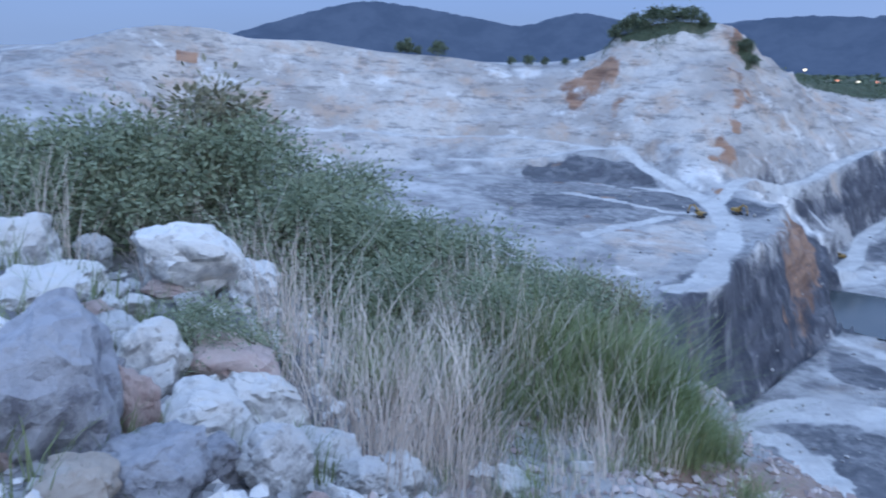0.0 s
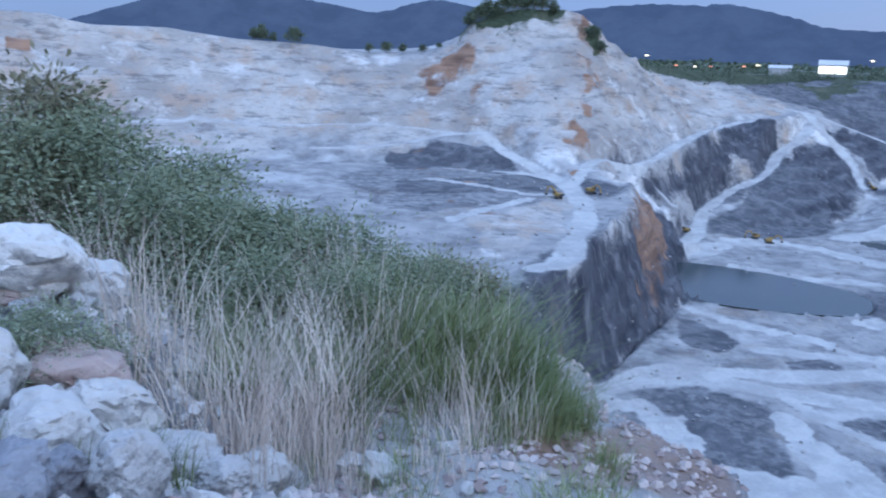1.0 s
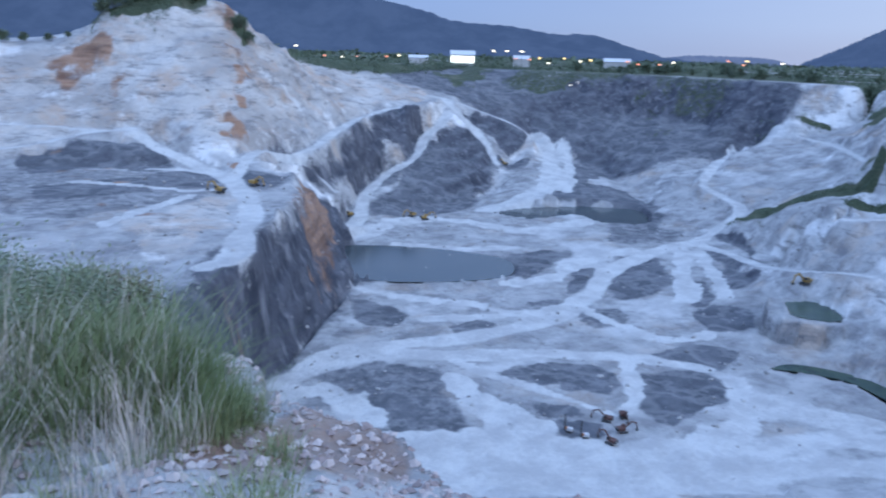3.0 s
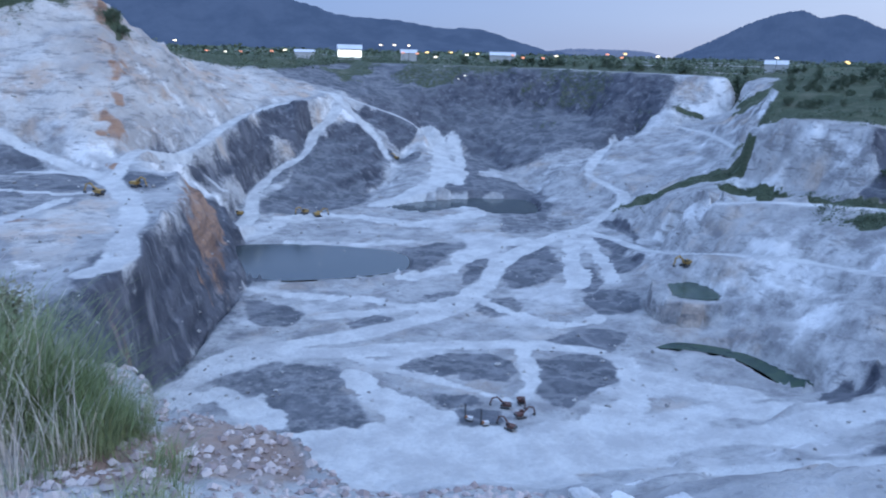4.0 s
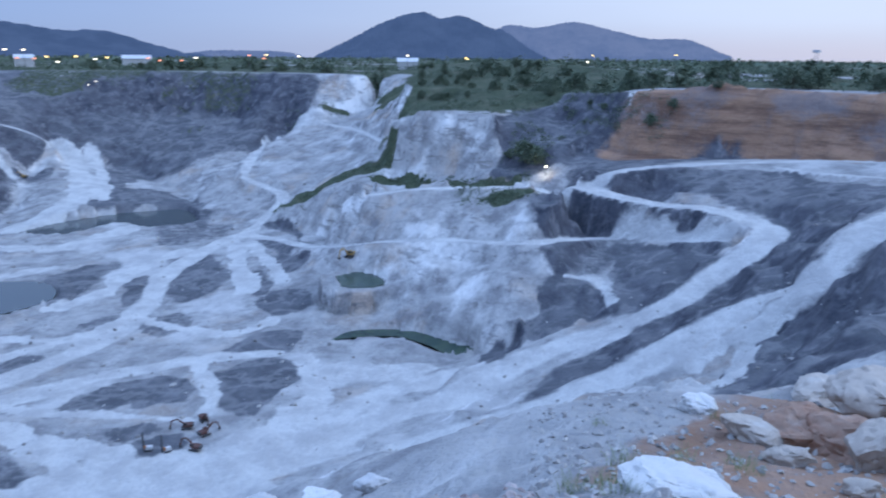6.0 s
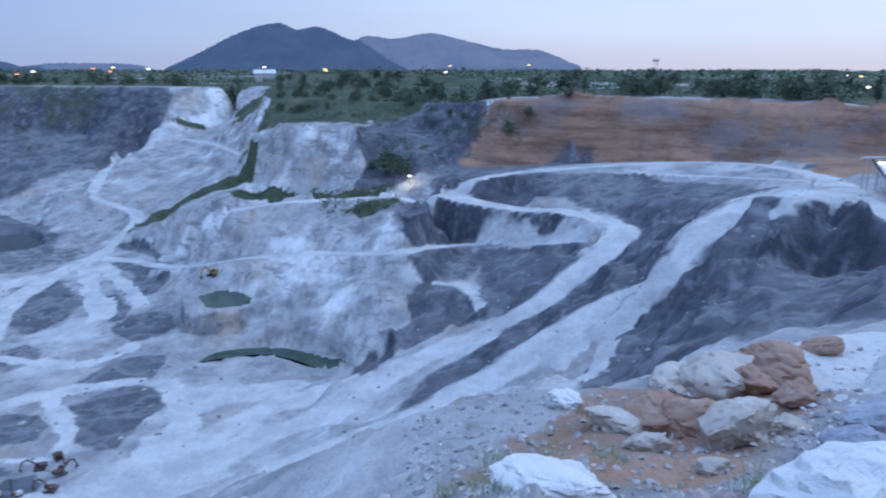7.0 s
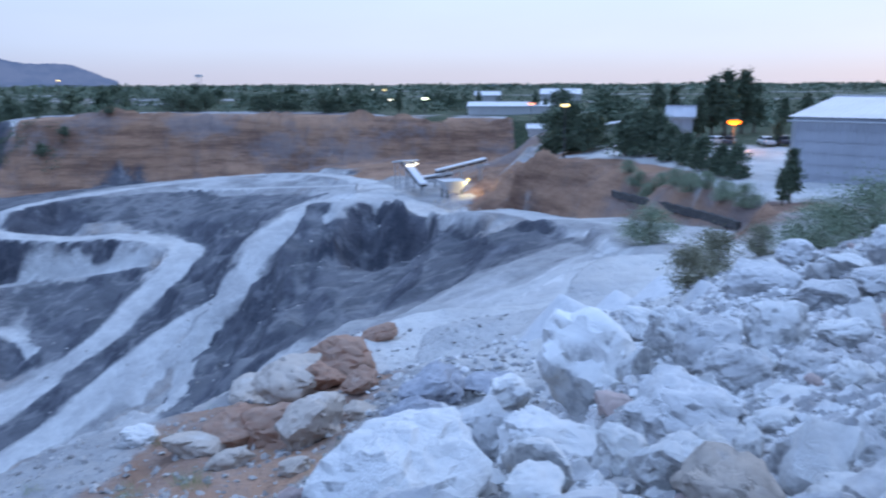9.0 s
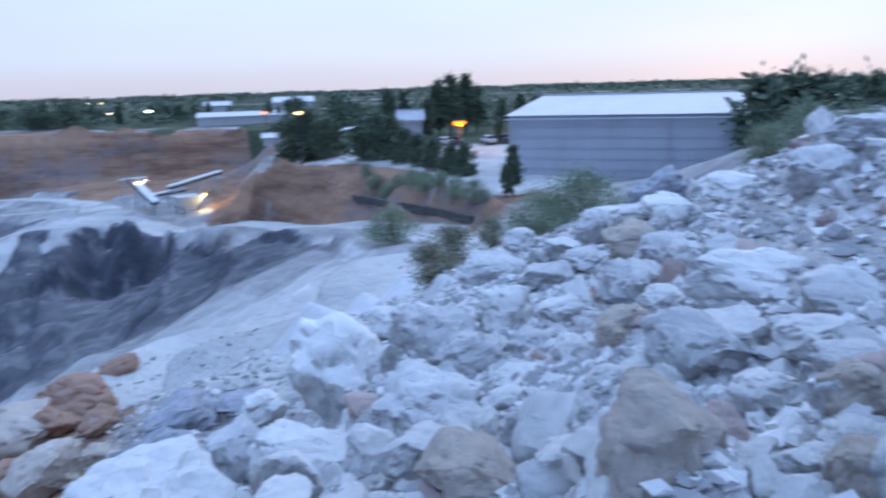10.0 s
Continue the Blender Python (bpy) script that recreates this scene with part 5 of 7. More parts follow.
rubble("rubble", "loose pale broken limestone rubble on the spoil heap", 15000, (127, 147), (3.4, 26), 0.02, 0.13, 1)
rubble("rubble", "loose pale broken limestone rubble on the spoil heap", 12000, (103, 168), (2.6, 30), 0.025, 0.16, 8)
rubble("rubble", "loose pale stones between the boulders", 3500, (-39, 0), (2.5, 14), 0.015, 0.11, 2)
rubble("gravel", "reddish grey gravel on the quarry rim", 10000, (-8, 80), (2.5, 10.5), 0.012, 0.06, 3, M_GRAVEL)
rubble("rubble", "scattered stones on the slope below the rim", 6000, (74, 114), (4.0, 46), 0.02, 0.15, 4, M_BLOCKS)
rubble("rubble", "fallen blocks along the haul roads", 420, (55, 112), (110, 230), 0.06, 0.5, 6, M_BLOCKS)
rubble("rubble", "fallen blocks on the quarry floor", 700, (12, 62), (170, 430), 0.1, 0.9, 7, M_BLOCKS)

def spoil_mound(x, y, radius, height):
    """A tipped heap of fine gravel at its angle of rest."""
    bm = B()
    rows = []
    for k in range(9):
        t = k / 8
        ring = []
        for j in range(28):
            a = 6.2832 * j / 28
            w = 1 + 0.16 * noise.noise(Vector((math.cos(a) * 1.3 + x, math.sin(a) * 1.3 + y, t)))
            r = radius * t * w
            px, py = x + r * math.cos(a), y + r * math.sin(a)
            ring.append(bm.verts.new((px, py, ground_at(px, py) - 0.25 * t + height * (1 - t ** 1.15) + 0.05 * noise.noise(Vector((px * 2, py * 2, 0))))))
        rows.append(ring)
    for u, v in zip(rows, rows[1:]):
        for j in range(28):
            bm.faces.new((u[j], v[j], v[(j + 1) % 28], u[(j + 1) % 28]))
    bmesh.ops.remove_doubles(bm, verts=bm.verts, dist=0.001)
    tagged(new("spoil_mound", mesh_of("spoil_mound", bm, STONE["grey"], True)), "grey mound of fine gravel tipped on the ground", "spoil mound", "spoil mounds on the shelf")


spoil_mound(25.3, -13.2, 1.8, 1.2)
spoil_mound(26.5, -16.3, 1.4, 1.0)
spoil_mound(25.1, -17.3, 1.7, 1.1)
spoil_mound(17.6, -13.4, 0.7, 0.5)
spoil_mound(57.6, -83.6, 6.1, 3.3)

# -- plants
def cards(centres, sizes, seed, long=2.3, droop=0.0):
    """Small diamond leaves at the centres, turned at random."""
    r_ = np.random.RandomState(seed)
    n = len(centres)
    d = r_.normal(size=(n, 3))
    d[:, 2] = d[:, 2] * 0.6 - droop
    d /= np.linalg.norm(d, axis=1)[:, None]
    s = np.cross(d, r_.normal(size=(n, 3)))
    s /= np.linalg.norm(s, axis=1)[:, None] + 1e-9
    sz = np.asarray(sizes)[:, None]
    v = np.stack([centres - d * sz * long / 2, centres + s * sz / 2, centres + d * sz * long / 2, centres - s * sz / 2], 1).reshape(-1, 3)
    return v, (4 * np.arange(n)[:, None] + np.arange(4)).tolist()


def leaf_mesh(name, v, f, mat):
    me = bpy.data.meshes.new(name)
    me.from_pydata(v.tolist(), [], f)
    me.materials.append(mat)
    return me


def child(name, me, parent, label=""):
    ob = new(name, me)
    ob.parent = parent
    return tagged(ob, label)


def plant(name, label, category, seed, height, width, clumps, leaves, size, mat, lift=0.25, cone=0.0, stems=1, clump=0.3, group=""):
    """A woody plant: tapering stems and limbs, and a crown of leaf clumps with gaps."""
    rn, r_ = random.Random(seed), np.random.RandomState(seed)
    ob = thing(name, Matrix(), label, category, group)
    bm = B()
    tips = []
    for k in range(clumps):
        t = rn.uniform(lift, 1)
        wide = width / 2 * ((1 - cone) * math.sin(math.pi * min(0.98, 0.18 + 0.8 * (t - lift) / (1 - lift))) ** 0.6 + cone * (1.05 - t))
        a, q = rn.uniform(0, 6.283), math.sqrt(rn.random())
        tips.append(Vector((wide * q * math.cos(a), wide * q * math.sin(a), t * height)))
    if stems == 1:
        top = Vector((rn.uniform(-0.05, 0.05) * height, rn.uniform(-0.05, 0.05) * height, height * 0.85))
        rod(bm, (0, 0, -0.03 * height), top, height * 0.028, height * 0.006, 6)
        for p in tips[::2]:
            rod(bm, top * max(0.15, (p.z / height) * 0.7), p, height * 0.009, height * 0.003, 4)
    else:
        for p in tips[:stems]:
            mid = Vector((p.x * 0.45, p.y * 0.45, p.z * 0.55))
            rod(bm, (p.x * 0.12, p.y * 0.12, -0.05), mid, height * 0.011, height * 0.007, 5)
            rod(bm, mid, p, height * 0.007, height * 0.002, 4)
    part("trunk" if stems == 1 else "woody_base", bm, M_BARK, ob)
    per = leaves // clumps
    c = np.concatenate([np.array(p)[None] + r_.normal(size=(per, 3)) * clump * width * (0.35 + 0.5 * rn.random()) * np.array([0.55, 0.55, 0.42]) for p in tips])
    c[:, 2] = np.maximum(c[:, 2], 0.03 * height)
    v, f = cards(c, size * r_.uniform(0.6, 1.3, len(c)), seed)
    child("crown" if stems == 1 else "foliage", leaf_mesh("crown", v, f, mat), ob)
    return ob


def at(ob, x, y, scale=1.0, turn=0.0, sink=0.05, z=None):
    ob.matrix_world = Matrix.Translation((x, y, (ground_at(x, y) if z is None else z) - sink)) @ Matrix.Rotation(turn, 4, "Z") @ Matrix.Diagonal((scale, scale, scale, 1))
    return ob


def again(ob, x, y, scale=1.0, turn=0.0, sink=0.05):
    o = copy_thing(ob, Matrix())
    return at(o, x, y, scale, turn, sink)


def blades(name, label, mat, seed, count, spread, low, high, width, lean, category="grass"):
    """A clump of grass: bent tapering blades."""
    r_ = np.random.RandomState(seed)
    a, q = r_.uniform(0, 6.283, count), spread * np.sqrt(r_.rand(count))
    root = np.stack([q * np.cos(a), q * np.sin(a), np.full(count, -0.04)], -1)
    h = r_.uniform(low, high, count)
    b = a + r_.normal(0, 1.0, count)
    bend = np.stack([np.cos(b), np.sin(b), 0 * b], -1) * (h * lean * r_.uniform(0.2, 1.2, count))[:, None]
    across = np.stack([-np.sin(b + r_.normal(0, 0.6, count)), np.cos(b), 0 * b], -1)
    v, f = [], []
    ts = (0.0, 0.35, 0.7, 1.0)
    rows = []
    for t in ts:
        c = root + bend * t ** 2.0 + np.array([0, 0, 1.0]) * (h * (t - 0.18 * t * t * lean))[:, None]
        w = width * (1 - t * 0.85)
        rows += [c - across * w / 2, c + across * w / 2]
    v = np.stack(rows, 1).reshape(-1, 3)
    base = 8 * np.arange(count)[:, None]
    f = np.concatenate([base + np.array([2 * k, 2 * k + 1, 2 * k + 3, 2 * k + 2]) for k in range(3)]).tolist()
    return leaf_mesh(name, v, f, mat)

shrub_a = plant("shrub", "dense leafy green shrub behind the boulders", "shrub", 1, 2.2, 2.6, 46, 11000, 0.042, M_LEAF, 0.12, 0, 20, 0.32, "shrubs on the rim")
shrub_b = plant("shrub", "low spreading green shrub on the rim", "shrub", 2, 1.7, 2.6, 42, 10000, 0.04, M_LEAF, 0.08, 0, 18, 0.34, "shrubs on the rim")
shrub_c = plant("shrub", "dull brownish green shrub with dusty leaves", "shrub", 4, 2.0, 2.4, 36, 5000, 0.055, M_LEAF_DULL, 0.15, 0, 16, 0.3, "shrubs on the rim")
at(shrub_a, -4.60, 7.73, 0.56, 1.4)
again(shrub_a, -4.29, 8.36, 0.63, 3.3)
at(shrub_b, -3.81, 8.81, 0.73, 2.2)
again(shrub_a, -3.30, 9.23, 0.63, 3.6)
at(shrub_c, -2.79, 9.81, 0.76, 3.8)
again(shrub_a, -2.37, 9.30, 0.66, 0.4)
again(shrub_b, -1.56, 8.66, 0.65, 0.1)
again(shrub_b, -0.85, 8.56, 0.62, 5.0)
again(shrub_a, -0.16, 8.60, 0.53, 1.6)
again(shrub_b, 0.42, 8.79, 0.59, 1.4)
again(shrub_b, -1.23, 10.13, 0.68, 6.0)
again(shrub_b, 0.98, 8.54, 0.46, 2.8)
again(shrub_c, 1.50, 8.67, 0.40, 2.9)
again(shrub_b, 1.3, 8.0, 0.5, 0.7)
again(shrub_c, 1.8, 8.2, 0.42, 1.9)
again(shrub_b, -0.36, 7.59, 0.46, 3.8)
again(shrub_b, 0.41, 7.39, 0.43, 0.9)
again(shrub_b, -1.60, 5.37, 0.30, 1.0)
again(shrub_c, 30.02, -23.68, 1.00, 1.0)
again(shrub_c, 37.68, -33.02, 0.90, 2.0)
again(shrub_b, 26.82, -29.68, 1.60, 0.5)
again(shrub_b, 31.10, -31.13, 1.40, 1.5)
again(shrub_a, 15.59, -30.22, 0.80, 1.5)
again(shrub_b, 12.48, -27.28, 0.70, 2.5)
again(shrub_a, 18.86, -32.99, 0.90, 2.5)
again(shrub_c, 20.05, -14.93, 0.70, 4.0)
again(shrub_b, 54.77, -36.83, 1.60, 1.0)
for k in range(9):
    again(shrub_b, 99 - 4.3 * k, -62.4 + 1.02 * k, 0.95 + 0.12 * (k % 3), 1.3 * k)
straw = [blades("dry_grass", "", M_STRAW, 40 + k, 22, 0.26, 0.7, 1.5, 0.012, 0.6) for k in range(3)]
green = [blades("green_grass", "", M_GRASS, 50 + k, 75, 0.24, 0.3, 0.85, 0.011, 0.85) for k in range(3)]
short = [blades("green_grass", "", M_GRASS, 60 + k, 60, 0.22, 0.12, 0.34, 0.009, 0.7) for k in range(2)]

def meadow(name, label, kinds, count, seed, az, dist, scale):
    """Grass clumps joined into one sward."""
    rn, vs, fs, n = random.Random(seed), [], [], 0
    for _ in range(count):
        me = rn.choice(kinds)
        a, r = radians(rn.uniform(*az)), rn.uniform(*dist)
        x, y, s, t = r * math.sin(a), r * math.cos(a), rn.uniform(*scale), rn.uniform(0, 6.28)
        v = np.empty(len(me.vertices) * 3, np.float32)
        me.vertices.foreach_get("co", v)
        v = v.reshape(-1, 3) * s
        v = np.stack([v[:, 0] * math.cos(t) - v[:, 1] * math.sin(t) + x, v[:, 0] * math.sin(t) + v[:, 1] * math.cos(t) + y, v[:, 2] + ground_at(x, y)], 1)
        k = np.empty(len(me.polygons) * 4, np.int32)
        me.polygons.foreach_get("vertices", k)
        vs.append(v), fs.append(k.reshape(-1, 4) + n)
        n += len(v)
    me = leaf_mesh(name, np.concatenate(vs), np.concatenate(fs).tolist(), kinds[0].materials[0])
    return tagged(new(name, me), label, "grass", kind="stuff")


meadow("dry_grass", "tall bleached dry grass stalks on the rim", straw, 44, 1, (-12, 4), (4.8, 6.8), (0.6, 1.0))
meadow("dry_grass", "thin bleached dry grass among green blades", straw, 26, 2, (0, 17), (5.0, 7.6), (0.4, 0.75))
meadow("dry_grass", "thin dry stalks standing out of the shrubs", straw, 16, 9, (-31, -5), (7.5, 9.5), (0.7, 1.05))
meadow("green_grass", "tufts of green grass along the rim edge", green, 90, 3, (-6, 17), (6.0, 8.4), (0.55, 1.0))
meadow("green_grass", "tufts of green grass along the rim edge", green, 46, 4, (9, 19), (6.4, 8.6), (0.6, 1.0))
meadow("green_grass", "tufts of green grass along the rim edge", green, 30, 14, (16, 21.5), (6.5, 7.6), (0.35, 0.6))
meadow("green_grass", "tall feathery grass on the rim edge", green, 44, 16, (5, 16), (6.9, 8.3), (1.0, 1.45))
meadow("dry_grass", "thin dry stalks standing out of the green grass", straw, 34, 15, (-2, 15), (6.6, 8.4), (0.6, 0.95))
meadow("green_grass", "low green grass on the gravel", short, 45, 5, (-2, 24), (4.2, 7.0), (0.6, 1.2))
meadow("green_grass", "sparse weeds between the boulders", short, 22, 6, (-32, -8), (3.6, 7.0), (0.8, 1.6))
meadow("green_grass", "sparse weeds on the slope below the rim", short, 26, 7, (76, 110), (6, 30), (0.8, 1.8))

# ---------------------------------------------------------------- yard, machines and lamps
def street_lamp(kind, x, y, z, size, light):
    """A lamp head on a pole, its bowl glowing."""
    low = ground_at(x, y)
    z = max(z, low + 3.0)
    a = math.atan2(x, y)
    ob = thing("street_lamp", Matrix.Translation((x, y, low)) @ Matrix.Rotation(-a, 4, "Z"), f"lit {kind} lamp on a tall steel pole", "lamp", "lit lamps of the plain")
    h = z - low
    part("pole", rod(B(), (0, 0, -0.2), (0, 0, h + 0.1), 0.09 + size * 0.06, 0.05 + size * 0.04), M_STEEL, ob)
    part("arm", rod(B(), (0, 0, h), (0, -0.8 * size - 0.2, h + 0.25), 0.05), M_GALV, ob)
    head = part("housing", box(B(), (1.5 * size, 0.8 * size, 0.2 * size), (0, -0.7 * size - 0.3, h + 0.42 * size), bevel=0.05 * size), M_STEEL, ob)
    bowl = B()
    bmesh.ops.create_uvsphere(bowl, u_segments=12, v_segments=7, radius=1.0)
    bmesh.ops.transform(bowl, matrix=Matrix.Translation((0, -0.7 * size - 0.3, h + 0.1 * size)) @ Matrix.Diagonal((0.9 * size, 0.45 * size, 0.36 * size, 1)), verts=bowl.verts)
    part("bowl", bowl, GLOW[kind], ob, f"glowing {kind} lamp bowl", True)
    if light:
        d = bpy.data.lights.new("lamp_light", "POINT")
        d.energy, d.shadow_soft_size = light, 0.5
        d.color = {"orange": (1, 0.4, 0.08), "white": (1, 0.9, 0.7)}.get(kind, (1, 0.85, 0.5))
        lo = new("lamp_light", d)
        lo.location = (x - 1.6 * math.sin(a), y - 1.6 * math.cos(a), z - 0.6)


def make_digger(colour, paint):
    ob = thing("excavator", Matrix(), f"dusty {colour} tracked excavator on the quarry ground", "excavator", "machines in the quarry")
    for s in (-1, 1):
        t = part("track", box(B(), (0.7, 4.2, 0.95), (s * 1.15, 0, 0.5), bevel=0.3), M_STEEL, ob, "dark steel track")
    part("turntable", rod(B(), (0, 0, 0.7), (0, 0, 1.2), 0.9, sides=14), M_STEEL, ob)
    part("body", box(B(), (2.7, 3.2, 1.3), (0, -0.8, 1.85), bevel=0.18), paint, ob)
    part("counterweight", box(B(), (2.6, 0.8, 1.1), (0, -2.6, 1.8), bevel=0.25), M_STEEL, ob)
    cab = part("cab", box(B(), (1.1, 1.6, 1.6), (-0.8, 0.5, 2.5), bevel=0.12), paint, ob)
    part("window", box(B(), (0.9, 0.06, 0.9), (-0.8, 1.31, 2.75)), M_PANE, cab)
    part("window", box(B(), (0.06, 1.2, 0.8), (-1.37, 0.5, 2.8)), M_PANE, cab)
    part("boom", box(box(B(), (0.5, 3.6, 0.6), (0.35, 2.2, 3.5), Matrix.Rotation(radians(42), 4, "X"), 0.08), (0.5, 2.8, 0.5), (0.35, 4.6, 4.3), Matrix.Rotation(radians(-16), 4, "X"), 0.08), paint, ob)
    part("dipper", box(B(), (0.4, 3.2, 0.45), (0.35, 6.0, 2.7), Matrix.Rotation(radians(-68), 4, "X"), 0.07), paint, ob)
    part("ram", rod(B(), (0.35, 3.2, 3.2), (0.35, 5.6, 4.5), 0.11), M_GALV, ob)
    part("bucket", box(B(), (1.2, 1.1, 0.9), (0.35, 6.3, 1.0), Matrix.Rotation(radians(25), 4, "X"), 0.25), M_STEEL, ob)
    return ob


def make_drill():
    ob = thing("drill_rig", Matrix(), "dark tracked drill rig with an upright mast", "drill rig", "machines in the quarry")
    for s in (-1, 1):
        part("track", box(B(), (0.6, 3.4, 0.8), (s * 1.1, 0, 0.42), bevel=0.25), M_STEEL, ob)
    part("body", box(B(), (2.2, 3.0, 1.5), (0, -0.3, 1.6), bevel=0.15), M_WALL, ob, "pale dusty engine housing")
    cab = part("cab", box(B(), (1.0, 1.2, 1.5), (-0.6, 1.3, 2.1), bevel=0.1), M_ORANGE, ob)
    part("window", box(B(), (0.8, 0.05, 0.8), (-0.6, 1.92, 2.4)), M_PANE, cab)
    mast = B()
    for sx in (-0.28, 0.28):
        for sy in (2.0, 2.5):
            rod(mast, (sx, sy, 0.4), (sx, sy, 9.0), 0.07, sides=5)
    for k in range(9):
        z = 0.8 + k
        rod(mast, (-0.28, 2.0, z), (0.28, 2.0, z + 0.9), 0.04, sides=4)
        rod(mast, (-0.28, 2.5, z + 0.9), (0.28, 2.5, z), 0.04, sides=4)
    part("mast", mast, M_STEEL, ob)
    part("drill_rod", rod(B(), (0, 2.25, 0), (0, 2.25, 8.6), 0.08), M_STEEL, ob)
    return ob


MACHINES = {"digger": make_digger("yellow", M_YELLOW), "old_digger": make_digger("dark reddish", M_RUSTY), "drill": make_drill()}
machine_used = set()


def machine(kind, x, y, turn, scale):
    ob = MACHINES[kind]
    if kind in machine_used:
        ob = copy_thing(ob, Matrix())
    machine_used.add(kind)
    ob.matrix_world = Matrix.Translation((x, y, ground_at(x, y) + 0.02)) @ Matrix.Rotation(radians(turn), 4, "Z") @ Matrix.Diagonal((scale, scale, scale, 1))


def ribbed(length, height, pitch=0.8, depth=0.05):
    """A ribbed sheet in the xz plane, ribs along z."""
    bm, prev = B(), None
    n = int(length / pitch)
    for k in range(n):
        for dx, dy in ((0, 0), (0.55, 0), (0.65, -depth), (0.9, -depth)):
            x = min((k + dx) * length / n, length)
            pair = (bm.verts.new((x, dy, 0)), bm.verts.new((x, dy, height)))
            if prev:
                bm.faces.new((prev[0], pair[0], pair[1], prev[1]))
            prev = pair
    end = (bm.verts.new((length, 0, 0)), bm.verts.new((length, 0, height)))
    bm.faces.new((prev[0], end[0], end[1], prev[1]))
    return bm


def moved(bm, m):
    bmesh.ops.transform(bm, matrix=m, verts=bm.verts)
    return bm


def hall(name, label, a, b, z, eave, depth, rise, wall, roof, category, lit=False, pitch=0.8):
    """A clad hall on the base line a to b, running back from it, with a gabled roof."""
    a, b = Vector((*a, z)), Vector((*b, z))
    along = (b - a).normalized()
    back = Vector((-along.y, along.x, 0))
    if back.dot(a) < 0:
        back = -back
    ln, h = (b - a).length, eave - z
    frame_m = Matrix((( along.x, back.x, 0, a.x), (along.y, back.y, 0, a.y), (0, 0, 1, z), (0, 0, 0, 1)))
    ob = thing(name, frame_m, label, category)
    part("wall", ribbed(ln, h, pitch), wall, ob)
    part("wall", moved(ribbed(ln, h, pitch), Matrix.Translation((0, depth, 0))), wall, ob)
    for x in (0.0, ln):
        bm = B()
        out = -0.06 if x == 0 else 0.06
        for dx in (x, x + out):
            pts = [(dx, 0, 0), (dx, depth, 0), (dx, depth, h), (dx, depth / 2, h + rise), (dx, 0, h)]
            bm.faces.new([bm.verts.new(p) for p in pts])
        part("gable", bm, wall, ob)
    run = math.hypot(depth / 2, rise)
    tilt = math.atan2(rise, depth / 2)
    for side in (0, 1):
        bm = moved(ribbed(ln + 1.2, run + 0.6, pitch), Matrix.Rotation(-(math.pi / 2 - tilt), 4, "X"))
        m = Matrix.Translation((-0.6, -0.55 * math.cos(tilt), h - 0.5 * math.sin(tilt) + 0.1))
        if side:
            m = Matrix.Translation((0, depth, 0)) @ Matrix.Diagonal((1, -1, 1, 1)) @ m
        part("roof", moved(bm, m), roof, ob)
    part("ridge_cap", box(B(), (ln + 1.3, 0.7, 0.12), (ln / 2, depth / 2, h + rise + 0.2), bevel=0.03), roof, ob)
    part("gutter", box(B(), (ln + 1.2, 0.25, 0.2), (ln / 2, -0.72, h - 0.42), bevel=0.05), M_GALV, ob)
    # these windows are glowing panels added to stand in for floodlight on the wall
    if lit:
        for k in range(int(ln / 5)):
            part("window", box(B(), (4.2, 0.08, h * 0.62), (2.6 + 5 * k, -0.16, h * 0.55)), GLOW["cool"], ob, "glowing panel added for the floodlight on the wall")
    return ob


def shed(name, label, a, b, z, height, depth, kind):
    hall(name, label, a, b, z, z + height * 0.72, depth, height * 0.28, M_CLAD if kind == "grey" else M_WALL, M_CLAD if kind == "grey" else M_WHITE, "building", kind == "lit", 1.6)


def warehouse(a, b, z, eave):
    ob = hall("warehouse", "large grey ribbed steel warehouse with a pale roof", a, b, z, eave, 34, 2.0, M_CLAD, M_ROOF, "warehouse")
    ln = (Vector(a) - Vector(b)).length
    h = eave - z
    for k in range(1, 6):
        part("girt_line", box(B(), (ln, 0.05, 0.12), (ln / 2, -0.12, h * k / 6)), M_CLAD, ob)
    part("corner_trim", box(B(), (0.35, 0.35, h), (0, -0.02, h / 2)), M_GALV, ob)
    part("corner_trim", box(B(), (0.35, 0.35, h), (ln, -0.02, h / 2)), M_GALV, ob)
    part("downpipe", rod(B(), (ln * 0.72, -0.3, 0), (ln * 0.72, -0.3, h), 0.12), M_GALV, ob)
    part("annex_roof", box(B(), (ln * 0.6, 22, 0.3), (ln * 1.3, 16, h + 0.6), Matrix.Rotation(radians(6), 4, "X"), 0.05), M_ROOF, ob)
    part("annex_wall", box(B(), (ln * 0.58, 20, h), (ln * 1.3, 16, h / 2 - 0.5)), M_CLAD, ob)


